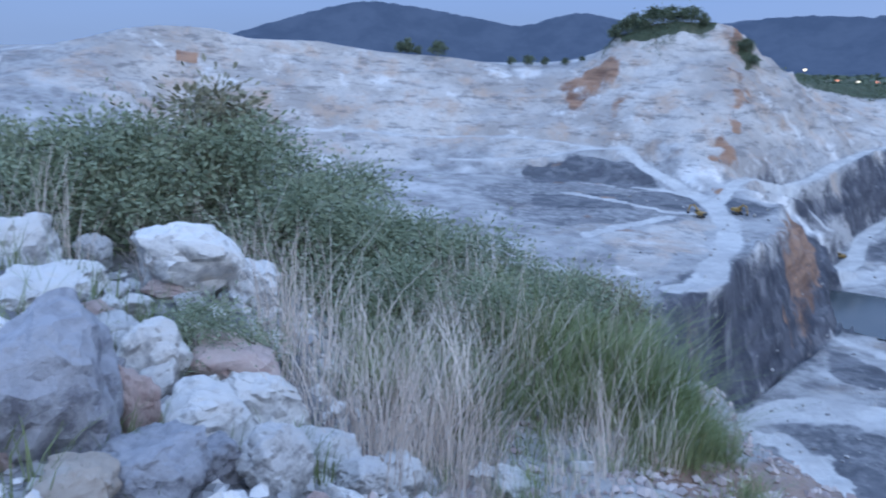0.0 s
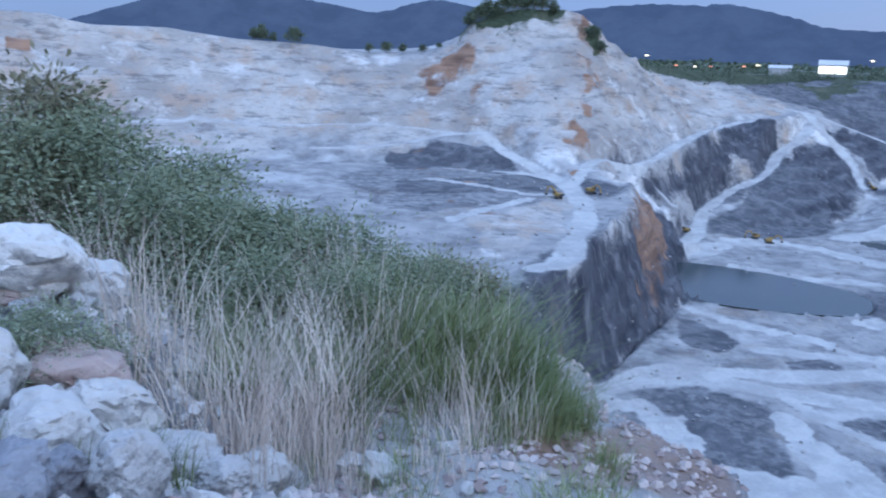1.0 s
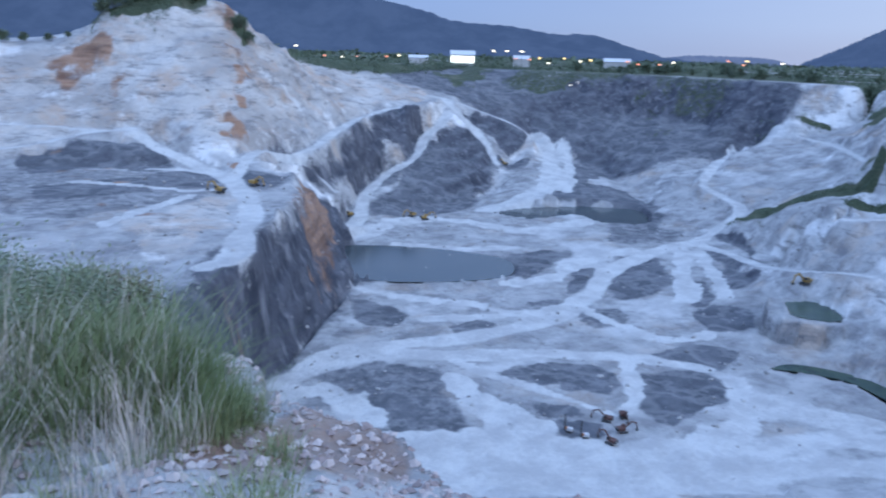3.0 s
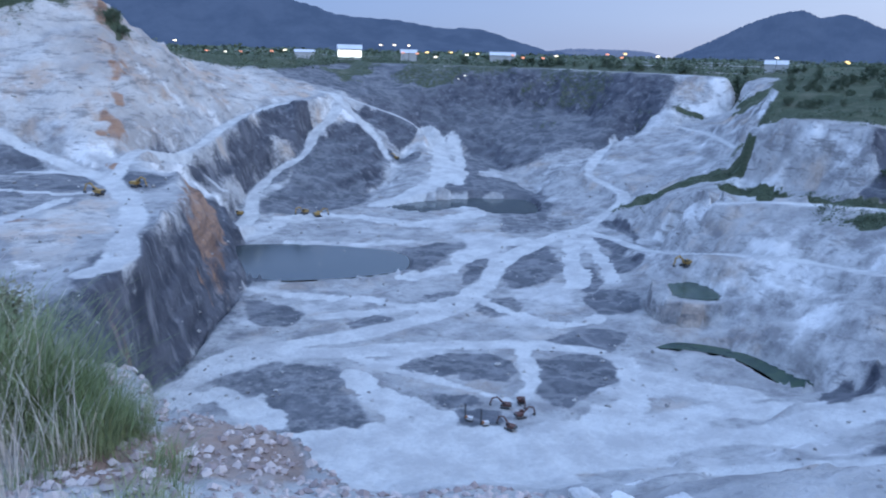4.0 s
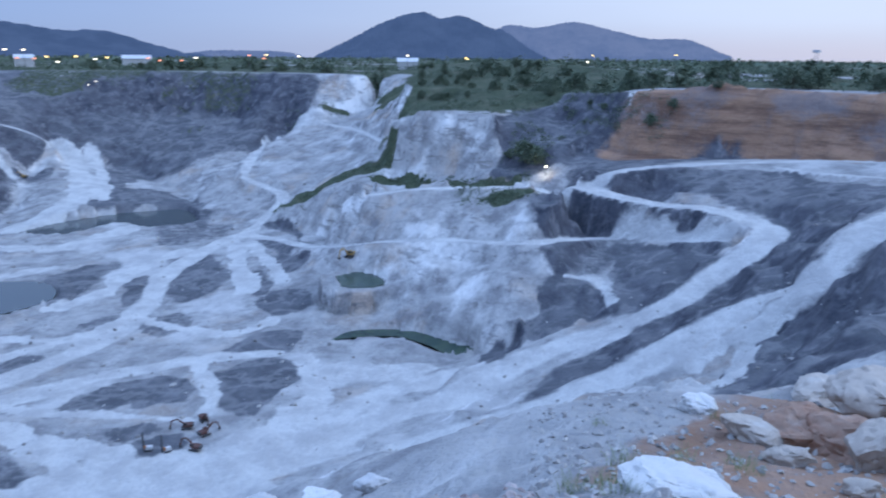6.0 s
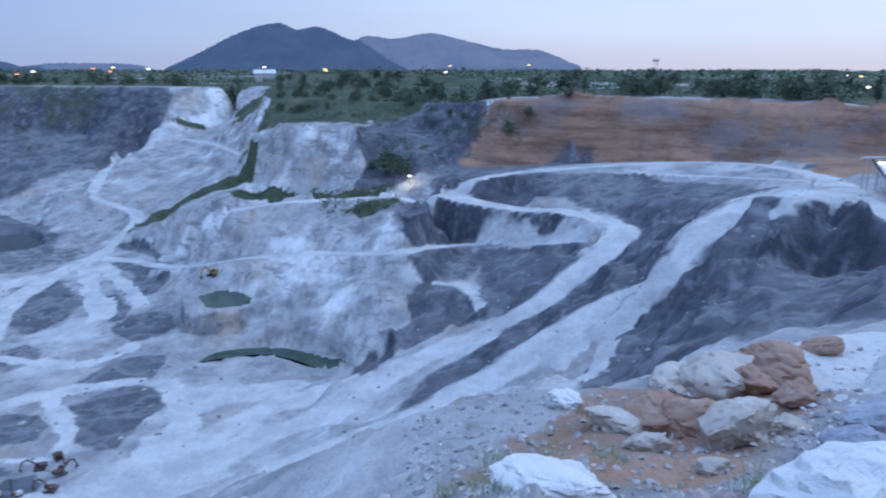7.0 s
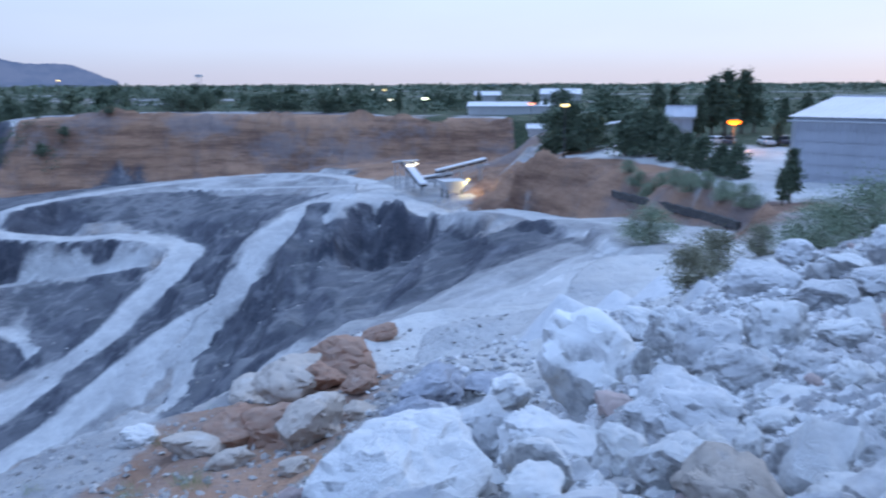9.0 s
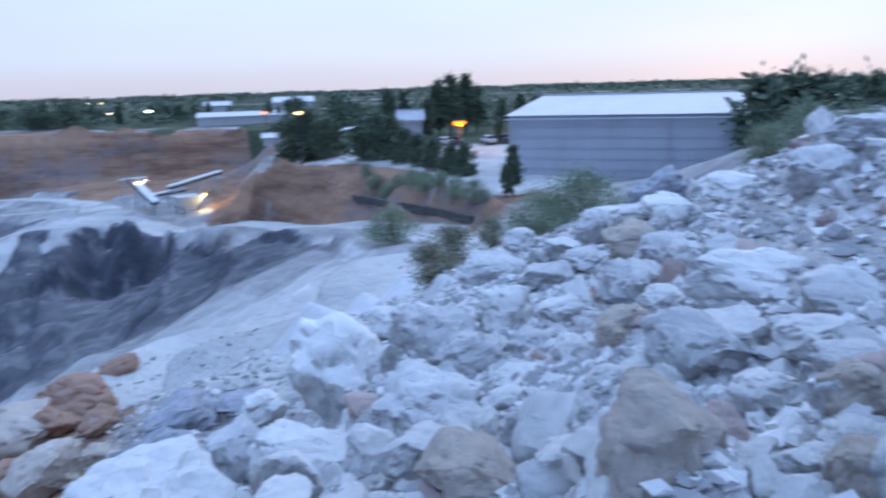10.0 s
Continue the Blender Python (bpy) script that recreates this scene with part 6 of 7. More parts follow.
def conveyor(p, q, width):
    """An inclined belt conveyor: side trusses, belt, cover and trestles."""
    p, q = Vector(p), Vector(q)
    ob = thing("conveyor", Matrix.Translation(p), "pale steel inclined belt conveyor over the quarry edge", "conveyor", "conveyors of the crushing plant")
    d = q - p
    turn = d.to_track_quat("Y", "Z").to_matrix().to_4x4()
    ln = d.length
    part("belt", moved(box(B(), (width, ln, 0.3), (0, ln / 2, 0), bevel=0.05), turn), M_STEEL, ob)
    part("cover", moved(box(B(), (width * 1.05, ln, 0.5), (0, ln / 2, 0.55), bevel=0.2), turn), M_WHITE, ob, "pale sheet steel cover")
    for s in (-1, 1):
        bm = B()
        n = max(3, int(ln / 2.5))
        for k in range(n):
            y0, y1 = ln * k / n, ln * (k + 1) / n
            rod(bm, (s * width * 0.52, y0, -0.9), (s * width * 0.52, y1, 0.0), 0.07, sides=4)
            rod(bm, (s * width * 0.52, y0, 0.0), (s * width * 0.52, y0, -0.9), 0.07, sides=4)
        rod(bm, (s * width * 0.52, 0, -0.9), (s * width * 0.52, ln, -0.9), 0.1, sides=4)
        part("side_truss", moved(bm, turn), M_GALV, ob)
    for t in (0.12, 0.5, 0.88):
        c = d * t
        low = ground_at(p.x + c.x, p.y + c.y) - p.z
        for s in (-1, 1):
            if low < c.z - 1:
                part("trestle_leg", rod(B(), (c.x + s * 0.9, c.y, low - 0.2), (c.x + s * 0.5, c.y, c.z - 0.3), 0.14, sides=6), M_GALV, ob)


def canopy(x, y, z):
    low = ground_at(x, y)
    ob = thing("crusher_canopy", Matrix.Translation((x, y, low)), "white sheet roof over the crusher head with lit lamps", "canopy")
    h = max(z - low, 2.5)
    part("roof", box(B(), (6.2, 5.2, 0.35), (0, 0, h + 0.2), Matrix.Rotation(radians(8), 4, "Y"), 0.08), M_WHITE, ob)
    for sx in (-2, 2):
        for sy in (-2, 2):
            part("post", rod(B(), (sx, sy, -0.3), (sx, sy, h + 0.1), 0.14, sides=6), M_GALV, ob)
    part("lamp_strip", box(B(), (2.2, 0.3, 0.25), (-1.2, -2.5, h - 0.3)), GLOW["white"], ob, "lit white lamp strip")
    part("lamp_strip", box(B(), (0.3, 2.2, 0.25), (-2.9, -0.6, h - 0.55)), GLOW["white"], ob, "lit white lamp strip")


def hopper(x, y):
    z = ground_at(x, y)
    ob = thing("crusher_hopper", Matrix.Translation((x, y, z)), "dusty tan stone hopper lit by a yellow work lamp", "hopper")
    bm = B()
    bmesh.ops.create_cone(bm, cap_ends=True, segments=4, radius1=2.2, radius2=4.0, depth=3.0)
    part("bin", moved(bm, Matrix.Translation((0, 0, 2.4)) @ Matrix.Rotation(radians(45), 4, "Z")), M_WALL, ob)
    for sx in (-1.8, 1.8):
        for sy in (-1.8, 1.8):
            part("leg", rod(B(), (sx, sy, -0.3), (sx, sy, 2.0), 0.18, sides=6), M_STEEL, ob)
    part("work_lamp", box(B(), (0.8, 0.4, 0.4), (-3, -3, 4.2), bevel=0.1), GLOW["yellow"], ob, "lit yellow work lamp")
    part("lamp_post", rod(B(), (-3, -3, -0.3), (-3, -3, 4.0), 0.08), M_GALV, ob)
    d = bpy.data.lights.new("work_light", "POINT")
    d.energy, d.color, d.shadow_soft_size = 1200, (1, 0.75, 0.3), 0.4
    new("work_light", d).location = (x - 3, y - 3, z + 3.6)


def yard_wall(*pts):
    """A low retaining wall with a clipped hedge behind it."""
    ob = thing("yard_wall", Matrix(), "low dark concrete retaining wall along the yard edge", "wall")
    low_a, low_b = ground_at(*pts[0]), ground_at(*pts[-1])
    for p, q in zip(pts, pts[1:]):
        p, q = Vector(p), Vector(q)
        n = 4
        for k in range(n):
            u, v = p.lerp(q, k / n), p.lerp(q, (k + 1) / n)
            c, z = (u + v) / 2, low_a + (low_b - low_a) * ((u - Vector(pts[0])).length / (Vector(pts[-1]) - Vector(pts[0])).length)
            z += 0.05
            d = v - u
            m = Matrix.Translation((c.x, c.y, z + 0.3)) @ Matrix.Rotation(math.atan2(d.y, d.x), 4, "Z")
            part("wall_panel", moved(box(B(), (d.length - 0.06, 0.35, 0.8), bevel=0.03), m), M_STEEL, ob)
            part("coping", moved(box(B(), (d.length - 0.06, 0.5, 0.14), (0, 0, 0.47), bevel=0.02), m), M_STEEL, ob)


def parked_car(kind, x, y, turn):
    ob = thing("parked_car", Matrix.Translation((x, y, ground_at(x, y))) @ Matrix.Rotation(radians(turn), 4, "Z"), f"{kind} car parked in the dusty yard", "car", "cars parked in the yard")
    paint = M_CAR if kind == "pale" else M_CAR_DARK
    part("body", box(B(), (1.75, 4.3, 0.75), (0, 0, 0.7), bevel=0.18), paint, ob)
    roof = part("cabin", box(B(), (1.55, 2.3, 0.65), (0, -0.2, 1.35), bevel=0.22), paint, ob)
    for s in (-1, 1):
        part("window", box(B(), (0.03, 1.7, 0.4), (s * 0.785, -0.2, 1.38), bevel=0.01), M_PANE, roof)
        part("window", box(B(), (1.2, 0.03, 0.4), (0, -0.2 + s * 1.16, 1.38), bevel=0.01), M_PANE, roof)
        for w in (-1, 1):
            part("wheel", rod(B(), (s * 0.72, w * 1.35, 0.33), (s * 0.92, w * 1.35, 0.33), 0.33, sides=14), M_TYRE, ob)


def water_tower(x, y, z):
    low = ground_at(x, y)
    ob = thing("water_tower", Matrix.Translation((x, y, low)), "distant steel water tower above the trees", "tower")
    h = z - low
    part("tank", rod(B(), (0, 0, h - 0.9), (0, 0, h + 0.9), 3.0, 2.6, 14), M_GALV, ob)
    for k in range(4):
        a = 0.785 + 1.571 * k
        part("leg", rod(B(), (2.2 * math.cos(a), 2.2 * math.sin(a), -0.3), (1.2 * math.cos(a), 1.2 * math.sin(a), h - 0.7), 0.2, sides=6), M_GALV, ob)


TREES = {
    "round": [plant("tree", "dark green broadleaf tree on the plain", "tree", 80 + k, 6.5, 6.6 + k, 34, 1100, 0.46, M_LEAF_DARK, 0.22, 0, 1, 0.3, "trees beyond the rim") for k in range(3)],
    "fir": [plant("tree", "dense dark tree with drooping foliage by the yard", "tree", 90 + k, 8, 7.0, 70, 4200, 0.3, M_LEAF_DARK, 0.08, 0.45, 1, 0.28, "trees round the yard") for k in range(2)],
    "tall": [plant("tree", "tall feathery dark casuarina tree", "tree", 95 + k, 12, 4.6, 70, 4200, 0.3, M_LEAF_DARK, 0.18, 0.35, 1, 0.3, "trees round the yard") for k in range(2)],
}
TREE_HEIGHT = {"round": 6.5, "fir": 8.0, "tall": 12.0}
tree_count = {}


def grow(kind, x, y, height):
    k = tree_count[kind] = tree_count.get(kind, -1) + 1
    kinds = TREES[kind]
    ob = kinds[k % len(kinds)]
    if k >= len(kinds):
        ob = copy_thing(ob, Matrix())
    at(ob, x, y, height / TREE_HEIGHT[kind], k * 2.4, 0.1)

street_lamp("white", 291.0, 658.9, 3.6, 1.6, 0)
street_lamp("red", 314.1, 648.3, -4.0, 1.6, 0)
street_lamp("white", 327.6, 641.5, -4.5, 1.6, 0)
street_lamp("red", 338.8, 635.7, -4.1, 1.6, 0)
street_lamp("red", 362.1, 622.7, -3.2, 1.6, 0)
street_lamp("white", 371.6, 617.1, -1.9, 1.6, 0)
street_lamp("white", 440.8, 569.7, 4.2, 1.6, 0)
street_lamp("white", 450.3, 562.2, 4.6, 1.6, 0)
street_lamp("white", 460.4, 554.0, 4.5, 1.6, 0)
street_lamp("red", 456.4, 557.3, -1.9, 1.6, 0)
street_lamp("yellow", 488.6, 529.3, -0.4, 1.6, 0)
street_lamp("white", 478.4, 538.5, -4.7, 1.6, 0)
street_lamp("white", 498.9, 519.6, -2.3, 1.6, 0)
street_lamp("yellow", 505.4, 513.2, -1.1, 1.6, 0)
street_lamp("red", 533.7, 483.7, -3.3, 1.6, 0)
street_lamp("red", 545.4, 470.6, -3.1, 1.6, 0)
street_lamp("red", 587.5, 416.7, -1.0, 1.6, 0)
street_lamp("red", 465.8, 549.4, -2.2, 1.6, 0)
street_lamp("yellow", 472.7, 543.6, -0.8, 1.6, 0)
street_lamp("red", 580.3, 426.8, 1.4, 1.6, 0)
street_lamp("yellow", 589.0, 414.7, 2.1, 1.6, 0)
street_lamp("white", 604.4, 391.9, 0.9, 1.6, 0)
street_lamp("white", 650.9, 308.5, 2.4, 1.6, 0)
street_lamp("yellow", 671.6, 260.4, 0.6, 1.6, 0)
street_lamp("white", 552.9, 461.7, -1.0, 1.6, 0)
street_lamp("red", 527.4, 490.6, -1.4, 1.6, 0)
street_lamp("yellow", 625.6, 136.6, 3.2, 1.2, 0)
street_lamp("white", 546.8, 122.7, -2.4, 1.2, 0)
street_lamp("yellow", 636.0, 74.7, 4.1, 1.2, 0)
street_lamp("yellow", 597.4, 230.4, -0.3, 1.2, 0)
street_lamp("white", 549.5, -109.9, -2.4, 1.2, 0)
street_lamp("white", 544.1, -134.1, -3.1, 1.2, 0)
street_lamp("yellow", 541.9, -142.5, -3.3, 1.2, 0)
street_lamp("white", 405.7, -110.1, -7.4, 1.2, 0)
street_lamp("white", 313.9, 85.6, -42.1, 0.8, 600)
street_lamp("green", 314.8, -100.1, -4.9, 1.5, 0)
street_lamp("red", 226.4, -106.8, -5.0, 1.3, 0)
street_lamp("yellow", 122.6, -64.2, -2.3, 0.85, 0)
street_lamp("orange", 107.4, -87.2, -4.9, 1.25, 1400)
street_lamp("white", 428.6, 455.4, -22.9, 0.7, 0)
street_lamp("white", 432.4, 451.8, -17.3, 0.7, 0)
machine("digger", 86.6, 261.6, 30, 0.85)
machine("digger", 102.9, 271.3, 200, 0.85)
machine("digger", 203.4, 323.0, 100, 0.85)
machine("digger", 207.2, 316.8, 260, 0.85)
machine("old_digger", 126.7, 115.1, 40, 0.55)
machine("old_digger", 131.4, 114.2, 150, 0.55)
machine("old_digger", 126.0, 109.4, 250, 0.55)
machine("old_digger", 120.0, 107.2, 10, 0.55)
machine("drill", 115.4, 115.5, 30, 0.45)
machine("drill", 116.8, 111.8, 60, 0.45)
machine("digger", 171.2, 328.5, 60, 0.85)
machine("digger", 318.3, 394.5, 10, 0.85)
machine("digger", 235.8, 134.6, 80, 0.85)
shed("factory", "bright floodlit white factory block on the far plain", (489.8, 707.3), (510.7, 692.4), -10.9, 15.4, 20.0, "lit")
shed("shed", "low white shed on the far plain", (441.9, 714.7), (458.8, 704.0), -10.8, 9.3, 14.0, "pale")
shed("shed", "low white lit shed on the far plain", (543.2, 667.1), (556.1, 656.5), -10.9, 11.9, 14.0, "pale")
shed("shed", "long low white shed on the far plain", (627.5, 617.5), (646.6, 597.5), -11.0, 12.0, 14.0, "pale")
shed("shed", "low white shed among far trees", (719.0, 351.6), (727.6, 333.4), -12.2, 12.5, 12.0, "pale")
shed("shed", "wide low shed with a pale roof beside the quarry", (309.0, -116.9), (295.5, -147.5), -11.6, 5.0, 26.0, "pale")
shed("shed", "small pale roofed shed among trees", (438.3, -170.5), (432.9, -183.9), -11.2, 7.6, 16.0, "pale")
shed("shed", "long white roofed factory hall on the plain", (387.0, -188.1), (377.4, -206.7), -11.0, 9.1, 24.0, "pale")
shed("shed", "small pale site hut by the bank", (195.0, -91.3), (192.4, -96.7), -12.8, 3.1, 8.0, "pale")
shed("shed", "grey corrugated plant tower", (135.9, -94.2), (133.1, -98.1), -9.8, 6.5, 8.0, "grey")
warehouse((73.4, -67.9), (50.1, -81.0), -10.2, -2.4)
conveyor((188.6, -54.5, -17.9), (179.6, -56.6, -22.8), 2.2)
conveyor((182.5, -60.8, -20.0), (182.0, -73.7, -17.4), 1.8)
conveyor((187.7, -57.7, -22.2), (188.8, -67.1, -21.5), 1.4)
canopy(188.6, -54.6, -17.7)
hopper(173.1, -61.5)
conveyor((165.4, -94.3, -9.1), (165.4, -113.0, -7.0), 2)
yard_wall((99.7, -60.3), (84.5, -57.2), (71.5, -54.3), (61.8, -51.5))
parked_car("pale", 118.3, -92.2, 20)
parked_car("dark", 116.8, -94.1, 40)
parked_car("pale", 112.9, -98.8, 70)
parked_car("dark", 111.1, -100.8, 60)
water_tower(640.0, -22.5, 7.5)
grow("fir", 133.0, -67.9, 7.7)
grow("fir", 132.6, -70.8, 8.6)
grow("fir", 128.6, -72.0, 6.3)
grow("fir", 127.4, -74.0, 5.5)
grow("fir", 113.9, -71.2, 6.5)
grow("fir", 111.0, -72.0, 7.2)
grow("fir", 107.9, -73.1, 6.6)
grow("fir", 101.7, -71.5, 5.0)
grow("fir", 95.7, -69.7, 4.4)
grow("fir", 89.5, -67.9, 4.2)
grow("fir", 83.4, -66.0, 3.8)
grow("fir", 79.8, -65.6, 4.0)
grow("tall", 145.4, -98.0, 10.9)
grow("tall", 145.9, -102.6, 10.2)
grow("tall", 142.8, -110.1, 12.3)
grow("tall", 138.0, -109.8, 13.0)
grow("tall", 140.5, -116.1, 13.2)
grow("tall", 141.3, -120.0, 10.3)
grow("tall", 136.4, -102.0, 8.5)
grow("tall", 141.1, -127.7, 7.4)
grow("tall", 141.8, -134.4, 8.0)
grow("tall", 142.9, -140.4, 7.0)
grow("tall", 111.9, -100.4, 4.7)
grow("tall", 60.3, -56.0, 5.2)
grow("tall", 59.3, -54.2, 3.4)
grow("round", 47.6, -82.6, 7.8)
grow("round", 48.0, -88.1, 7.4)
grow("round", 45.9, -89.2, 6.8)
grow("round", 46.1, -94.7, 6.7)
grow("round", 45.5, -100.5, 6.8)
grow("round", 43.8, -101.2, 6.7)
grow("round", 87, 429, 6.5)
grow("round", 92, 427, 7.5)
grow("round", 97, 430, 8)
grow("round", 101, 426, 7)
grow("round", 106, 429, 8.5)
grow("round", 111, 425, 7)
grow("round", 116, 428, 8)
grow("round", 121, 424, 6.5)
grow("round", 126, 426, 7.5)
grow("round", 131, 423, 6)
grow("round", 150, 409, 6)
grow("round", 152, 404, 5)
grow("round", -22.7, 431.8, 7.4)
grow("round", -25.8, 433.6, 5.5)
grow("round", -6.1, 432.3, 7.3)
grow("round", -16.6, 432.0, 4.3)
grow("round", 33.7, 436.0, 4.3)
grow("round", 42.8, 435.2, 5.0)
grow("round", 51.9, 434.3, 4.1)
grow("round", 62.3, 432.9, 3.5)
grow("round", 71.1, 431.5, 2.5)
grow("round", 366.8, 64.1, 2.5)
grow("round", 362.4, 66.0, 2.5)
grow("round", 355.3, 71.2, 2.5)
grow("round", 363.7, 79.6, 2.5)
grow("round", 375.6, 60.2, 3.4)
grow("round", 408.0, 101.2, 3.7)
grow("round", 323.8, 105.0, 3.7)
grow("round", 321.0, 96.9, 8.8)
grow("round", 319.4, 91.7, 6.9)
grow("round", 344.0, 40.2, 3.8)
grow("round", 341.9, 48.5, 4.8)
grow("round", 424.3, 117.7, 7.2)
grow("round", 344.6, 23.0, 4.0)
grow("round", 495, 168, 4.6)
grow("round", 355, -36, 6.3)
grow("round", 350, -48, 6.5)
grow("round", 385, 64, 5.7)
grow("round", 396, 28, 7.3)
grow("round", 534, 408, 4.5)
grow("round", 548, 158, 6.7)
grow("round", 386, -2, 7.4)
grow("round", 520, 449, 7.0)
grow("round", 392, 19, 4.4)
grow("round", 537, 319, 5.3)
grow("round", 368, -15, 8.0)
grow("round", 353, -41, 5.7)
grow("round", 457, 140, 5.9)
grow("round", 349, -51, 6.7)
grow("round", 554, 459, 8.0)
grow("round", 529, 365, 4.4)
grow("round", 423, 106, 4.4)
grow("round", 554, 166, 5.9)
grow("round", 554, 232, 4.4)
grow("round", 402, 83, 6.7)
grow("round", 334, -68, 6.5)
grow("round", 393, 69, 5.2)
grow("round", 440, -107, 4.5)
grow("round", 475, 33, 5.1)
grow("round", 387, 66, 5.6)
grow("round", 415, 43, 7.5)
grow("round", 517, 460, 7.9)
grow("round", 425, 86, 5.8)
grow("round", 371, -87, 4.1)
grow("round", 379, -12, 6.0)
grow("round", 555, 374, 5.5)
grow("round", 544, 482, 4.5)
grow("round", 362, -5, 7.5)
grow("round", 397, -16, 7.2)
grow("round", 591, 367, 5.9)
grow("round", 625, 404, 5.8)
grow("round", 597, 269, 5.7)
grow("round", 374, 41, 7.8)
grow("round", 530, 321, 8.4)
grow("round", 615, 454, 8.4)
grow("round", 388, 68, 4.3)
grow("round", 549, 374, 6.8)
grow("round", 351, -74, 4.6)
grow("round", 411, 93, 4.4)
grow("round", 475, 110, 4.3)
grow("round", 542, 191, 7.4)
grow("round", 599, 262, 4.8)
grow("round", 442, 26, 8.0)
grow("round", 457, 138, 4.2)
grow("round", 437, 115, 6.8)
grow("round", 559, 501, 5.0)
grow("round", 469, 490, 6.1)
grow("round", 432, 99, 4.8)
grow("round", 568, 180, 6.4)
grow("round", 338, -62, 8.5)
grow("round", 393, -50, 6.4)
grow("round", 524, 133, 4.3)
grow("round", 418, 57, 5.4)
grow("round", 433, 21, 4.5)
grow("round", 397, 30, 6.2)
grow("round", 379, 54, 6.7)
grow("round", 600, 270, 5.0)
grow("round", 429, -24, 6.8)
grow("round", 354, -40, 6.7)
grow("round", 447, 76, 5.8)
grow("round", 498, 461, 6.7)
grow("round", 528, 383, 5.6)
grow("round", 510, 169, 4.1)
grow("round", 381, -2, 7.5)
grow("round", 539, 568, 6.7)
grow("round", 443, -99, 7.7)
grow("round", 526, 450, 5.0)
grow("round", 369, -4, 5.0)
grow("round", 515, 436, 8.2)
grow("round", 350, -78, 7.3)
grow("round", 509, 170, 5.7)
grow("round", 389, 57, 5.2)
grow("round", 446, 123, 6.0)
grow("round", 337, -63, 4.5)
grow("round", 362, -11, 5.1)
grow("round", 408, -35, 5.0)
grow("round", 498, 471, 5.4)
grow("round", 476, -15, 7.5)
grow("round", 452, -64, 7.9)
grow("round", 455, -73, 4.4)
grow("round", 536, 280, 6.7)
grow("round", 476, 146, 7.8)
grow("round", 510, 213, 5.2)
grow("round", 524, 179, 6.6)
grow("round", 491, 180, 5.8)
grow("round", 531, 272, 6.4)
grow("round", 583, 416, 7.0)
grow("round", 565, 451, 5.5)
grow("round", 530, 190, 7.4)
grow("round", 422, -51, 5.0)
grow("round", 440, 109, 4.1)
grow("round", 446, 106, 7.9)
grow("round", 604, 311, 6.3)
grow("round", 559, 485, 5.3)
grow("tall", 441, -95, 7.6)
grow("round", 390, -132, 7.0)
grow("round", 407, -131, 6.3)
grow("round", 436, -78, 6.1)
grow("tall", 348, -137, 8.6)
grow("round", 244, -122, 7.1)
grow("round", 390, -146, 6.3)
grow("round", 256, -127, 7.2)
grow("round", 187, -110, 7.2)
grow("tall", 285, -171, 5.5)
grow("tall", 375, -98, 5.9)
grow("tall", 398, -103, 5.0)
grow("tall", 445, -89, 8.5)
grow("round", 357, -127, 7.2)
grow("round", 318, -185, 8.6)
grow("tall", 319, -90, 8.9)
grow("tall", 378, -95, 7.7)
grow("round", 201, -123, 7.9)
grow("tall", 370, -156, 6.1)
grow("round", 352, -80, 5.3)
grow("tall", 231, -123, 8.9)
grow("round", 349, -67, 8.5)
grow("tall", 303, -145, 8.4)
grow("round", 332, -172, 8.3)
grow("round", 481, -91, 6.1)
grow("round", 228, -136, 9.0)
grow("tall", 300, -148, 6.2)
grow("round", 222, -122, 5.8)
grow("tall", 246, -119, 5.9)
grow("tall", 395, -98, 6.5)

bushes = random.Random(31)
for _ in range(46):
    u, v = bushes.random(), bushes.random()
    grow("round", 378 + 130 * u, 92 + 30 * u + (88 + 20 * u) * v, bushes.uniform(2.4, 5.2))

SCRUB = []


def scrub(x, y, size, n):
    SCRUB.append((x, y, size, n))

scrub(372, 150, 9, 9)
scrub(385, 120, 9, 9)
scrub(398, 165, 9, 9)
scrub(410, 100, 9, 9)
scrub(430, 130, 9, 9)
scrub(445, 180, 9, 9)
scrub(460, 110, 9, 9)
scrub(480, 150, 9, 9)
scrub(500, 190, 9, 9)
scrub(510, 120, 9, 9)
scrub(380, 182, 9, 9)
scrub(425, 195, 9, 9)
scrub(365, 130, 9, 9)
scrub(398, 140, 9, 9)
scrub(88, 426, 6, 16)
scrub(96, 424, 7, 16)
scrub(106, 422, 7, 16)
scrub(118, 420, 7, 16)
scrub(128, 418, 6, 14)
scrub(105, 429, 6, 10)
scrub(114, 429, 6, 10)
scrub(120, 429, 6, 10)
scrub(128, 428, 6, 10)
scrub(101, 419, 6, 10)
scrub(111, 414, 6, 10)
scrub(120, 419, 6, 10)
scrub(132, 420, 6, 10)
scrub(86, 425, 6, 10)
scrub(104, 409, 6, 10)
scrub(147, 409, 6, 10)
scrub(151, 406, 6, 10)
scrub(314, 211, 5, 8)
scrub(326, 210, 5, 8)
scrub(326, 201, 5, 8)
scrub(334, 197, 5, 8)
scrub(337, 190, 5, 8)
scrub(336, 180, 5, 8)
scrub(337, 172, 5, 8)
scrub(322, 166, 5, 8)
scrub(323, 156, 5, 8)
scrub(319, 144, 5, 8)
scrub(313, 132, 5, 8)
scrub(310, 121, 5, 8)
scrub(306, 109, 5, 8)
scrub(306, 101, 5, 8)
scrub(309, 94, 5, 8)
scrub(264, 101, 5, 8)
scrub(261, 92, 5, 8)
scrub(259, 85, 5, 8)
scrub(255, 77, 5, 8)
scrub(434, 471, 8, 10)
scrub(447, 446, 8, 10)
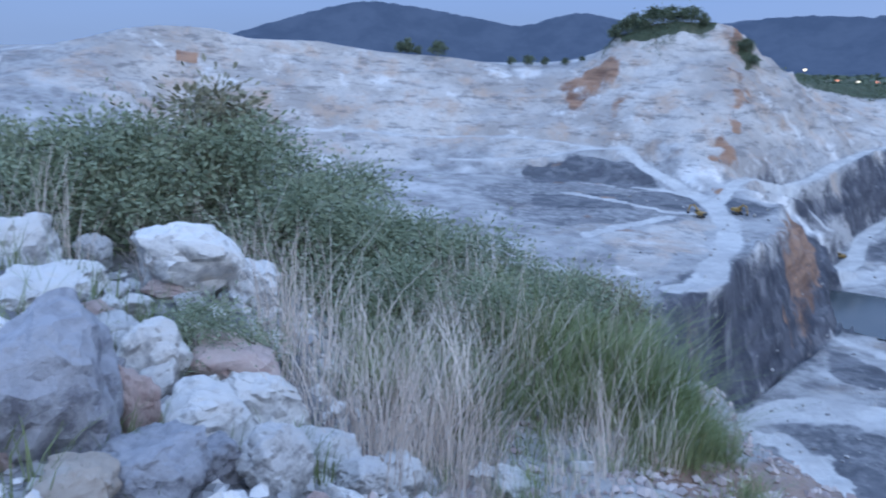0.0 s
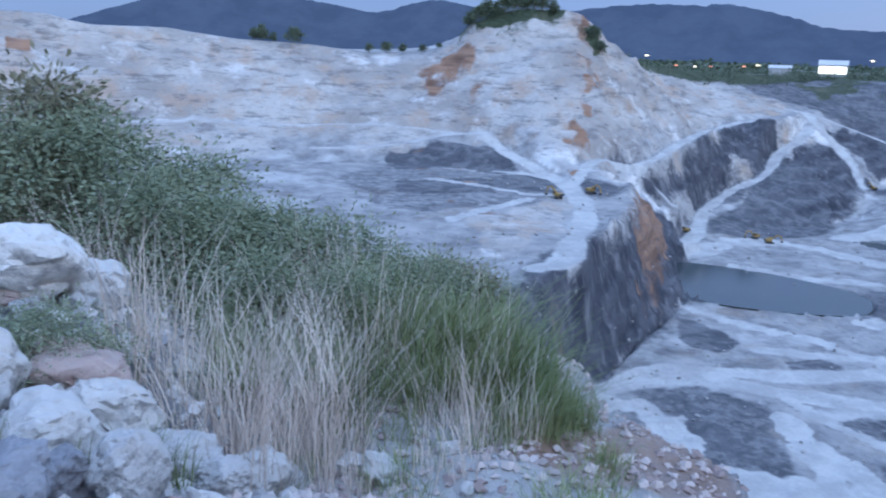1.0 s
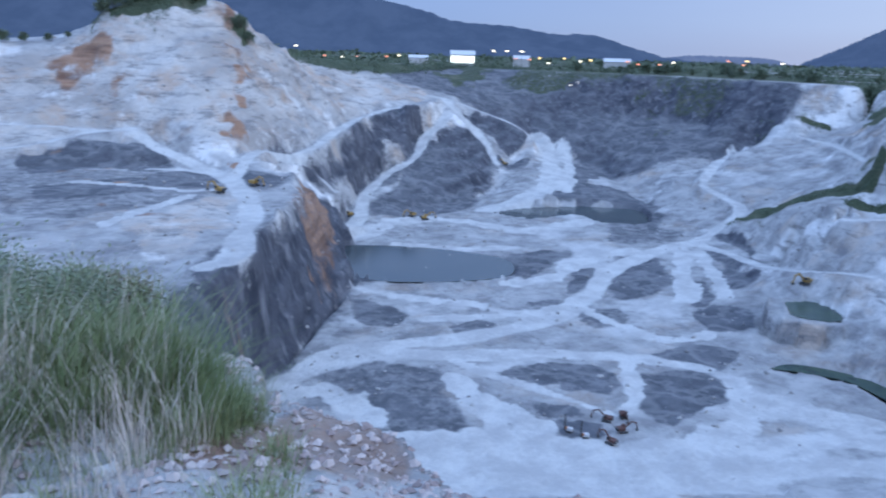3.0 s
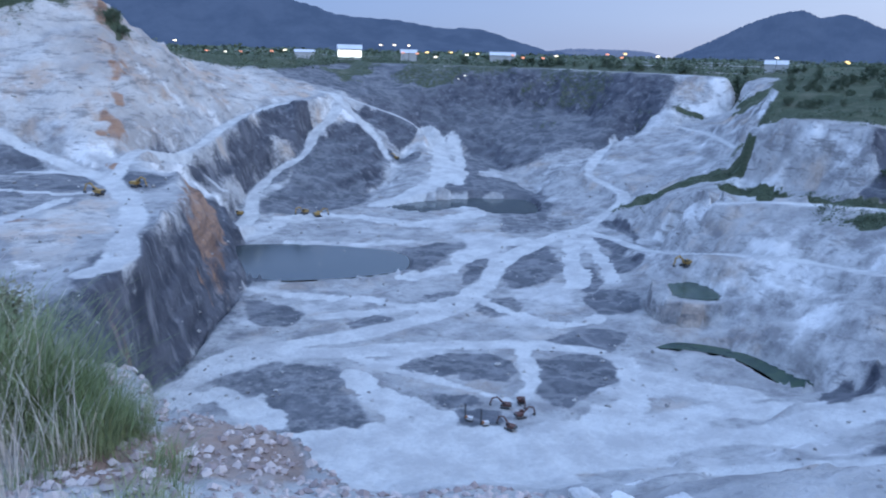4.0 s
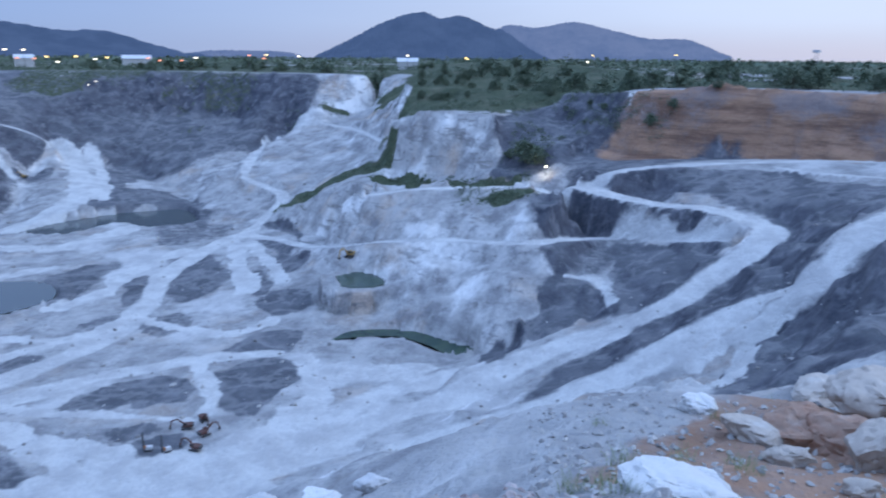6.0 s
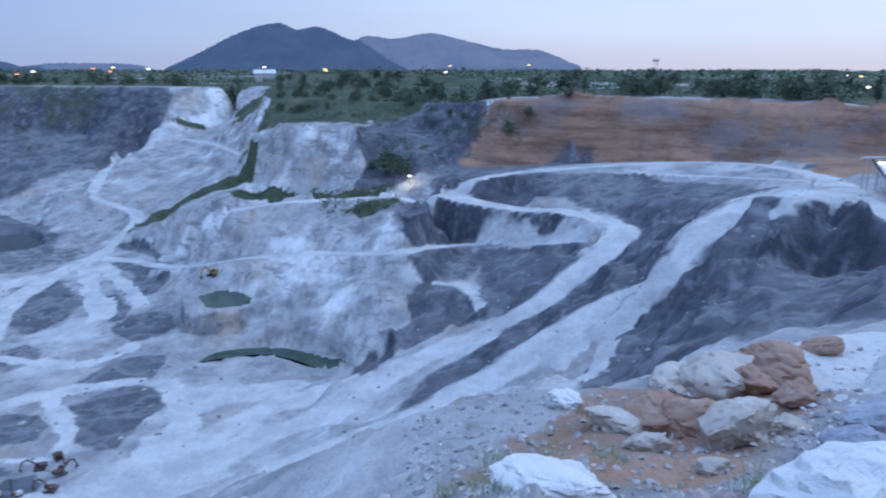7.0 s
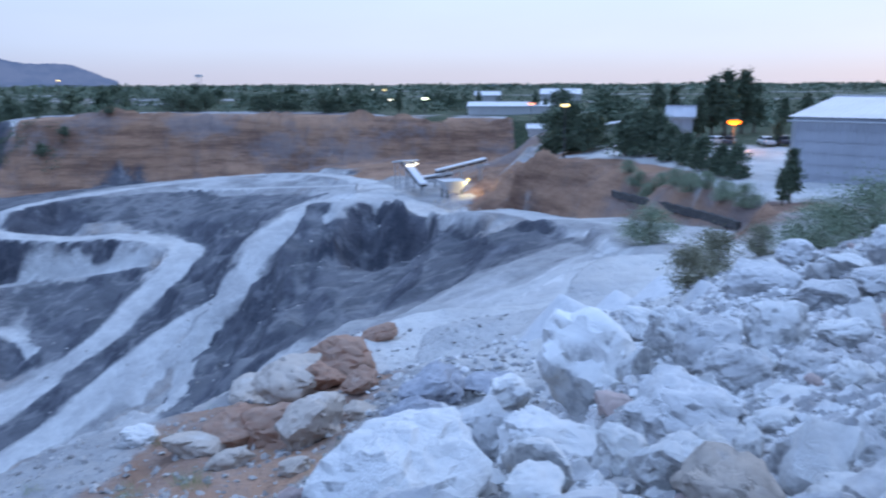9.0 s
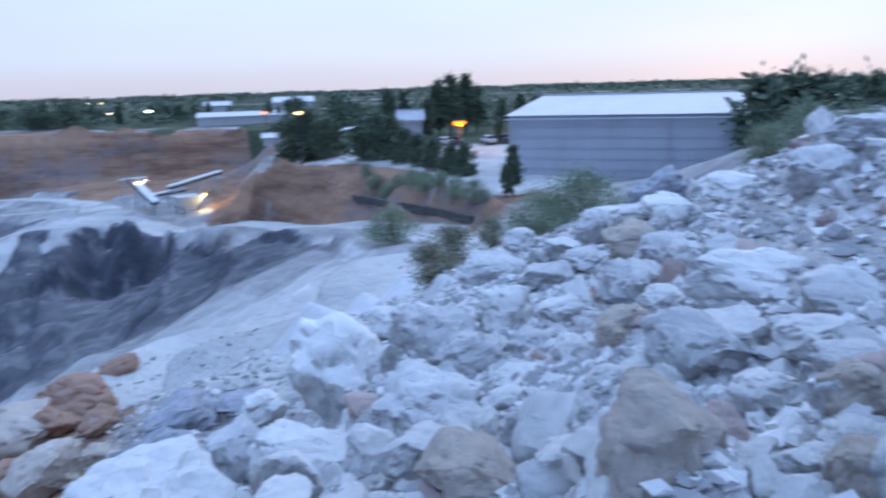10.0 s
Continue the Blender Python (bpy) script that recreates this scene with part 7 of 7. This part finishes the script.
scrub(466, 427, 8, 10)
scrub(478, 402, 8, 10)
scrub(485, 374, 8, 10)
scrub(473, 387, 8, 10)
scrub(493, 359, 8, 10)
scrub(392, 519, 8, 10)
scrub(406, 493, 8, 10)
scrub(459, 397, 8, 10)
scrub(475, 356, 8, 10)
scrub(435, 370, 8, 10)
scrub(469, 311, 8, 10)
scrub(479, 286, 8, 10)
scrub(488, 250, 8, 10)
scrub(418, 201, 8, 10)
scrub(359, 155, 8, 10)
scrub(358, 142, 8, 10)
scrub(348, 124, 8, 10)
scrub(366, 116, 8, 10)
scrub(396, 166, 8, 10)
scrub(398, 148, 8, 10)
scrub(327, 102, 8, 10)
scrub(339, 102, 8, 10)
scrub(339, 93, 8, 10)
scrub(361, 74, 6, 9)
scrub(357, 65, 6, 9)
scrub(352, 56, 6, 9)
scrub(355, 75, 6, 9)
scrub(350, 61, 6, 9)
scrub(363, 90, 6, 9)
scrub(374, 98, 6, 9)
scrub(363, 156, 7, 10)
scrub(362, 142, 7, 10)
scrub(370, 128, 7, 10)
scrub(361, 111, 7, 10)
scrub(379, 106, 7, 10)
scrub(369, 92, 7, 10)
scrub(372, 81, 7, 10)
scrub(335, 98, 7, 10)
scrub(344, 104, 7, 10)
scrub(328, 92, 7, 10)
scrub(349, 77, 7, 10)
scrub(350, 69, 7, 10)
scrub(346, 61, 7, 10)
scrub(343, 45, 7, 10)
scrub(264, 99, 7, 10)
scrub(259, 87, 7, 10)
scrub(260, 81, 7, 10)

def woods(name, label, spots, seed, mat, leaf):
    """Undergrowth and far woods: leaf clumps too many to count."""
    r_ = np.random.RandomState(seed)
    c, s = [], []
    for x, y, h, w, n in spots:
        k = 26
        p = r_.normal(size=(k, 3)) * np.array([w * 0.33, w * 0.33, h * 0.22])
        p[:, 2] = np.abs(p[:, 2] + h * 0.45)
        z = sample(H, x + p[:, 0], y + p[:, 1])
        c.append(np.stack([x + p[:, 0], y + p[:, 1], z + np.minimum(p[:, 2], h)], 1))
        s.append(leaf * (h * w / 7) ** 0.5 * r_.uniform(0.6, 1.3, k))
    v, f = cards(np.concatenate(c), np.concatenate(s), seed, 1.3)
    return tagged(new(name, leaf_mesh(name, v, f, mat)), label, "woods", kind="stuff")


r_ = np.random.RandomState(12)
far = []
for _ in range(3300):
    az = r_.uniform(20, 152)
    rim = np.interp(az, np.degrees(AZ[:1000]), RIM[:1000]) + (60 if az > 112 else 0)
    r = rim + 10 + (1500 - rim) * r_.rand() ** 1.8
    x, y = r * math.sin(radians(az)), r * math.cos(radians(az))
    if vnoise(np.array(x / 60), np.array(y / 60), 5) > 0.36:
        continue
    far.append((x, y, r_.uniform(2.2, 5.5) + (5 * r_.rand() if r_.rand() < 0.15 else 0), r_.uniform(4, 9), 1) if az < 112 else (x, y, r_.uniform(2.5, 4.6), r_.uniform(4, 9), 1))
for _ in range(900):
    az, r = r_.uniform(18, 152), r_.uniform(1100, 3600)
    far.append((r * math.sin(radians(az)), r * math.cos(radians(az)), r_.uniform(6, 13), r_.uniform(30, 80), 1))
woods("woodland", "dark dense woodland and thickets on the far plain", far, 1, M_LEAF_DARK, 0.55)
low = []
for x, y, size, n in SCRUB:
    for _ in range(n):
        a, q = r_.uniform(0, 6.28), size * math.sqrt(r_.rand())
        low.append((x + q * math.cos(a), y + q * math.sin(a), r_.uniform(0.8, 2.2), r_.uniform(1.5, 3.5), 1))
woods("undergrowth", "dark green scrub on the quarry ledges and slopes", low, 2, M_LEAF_DARK, 0.55)
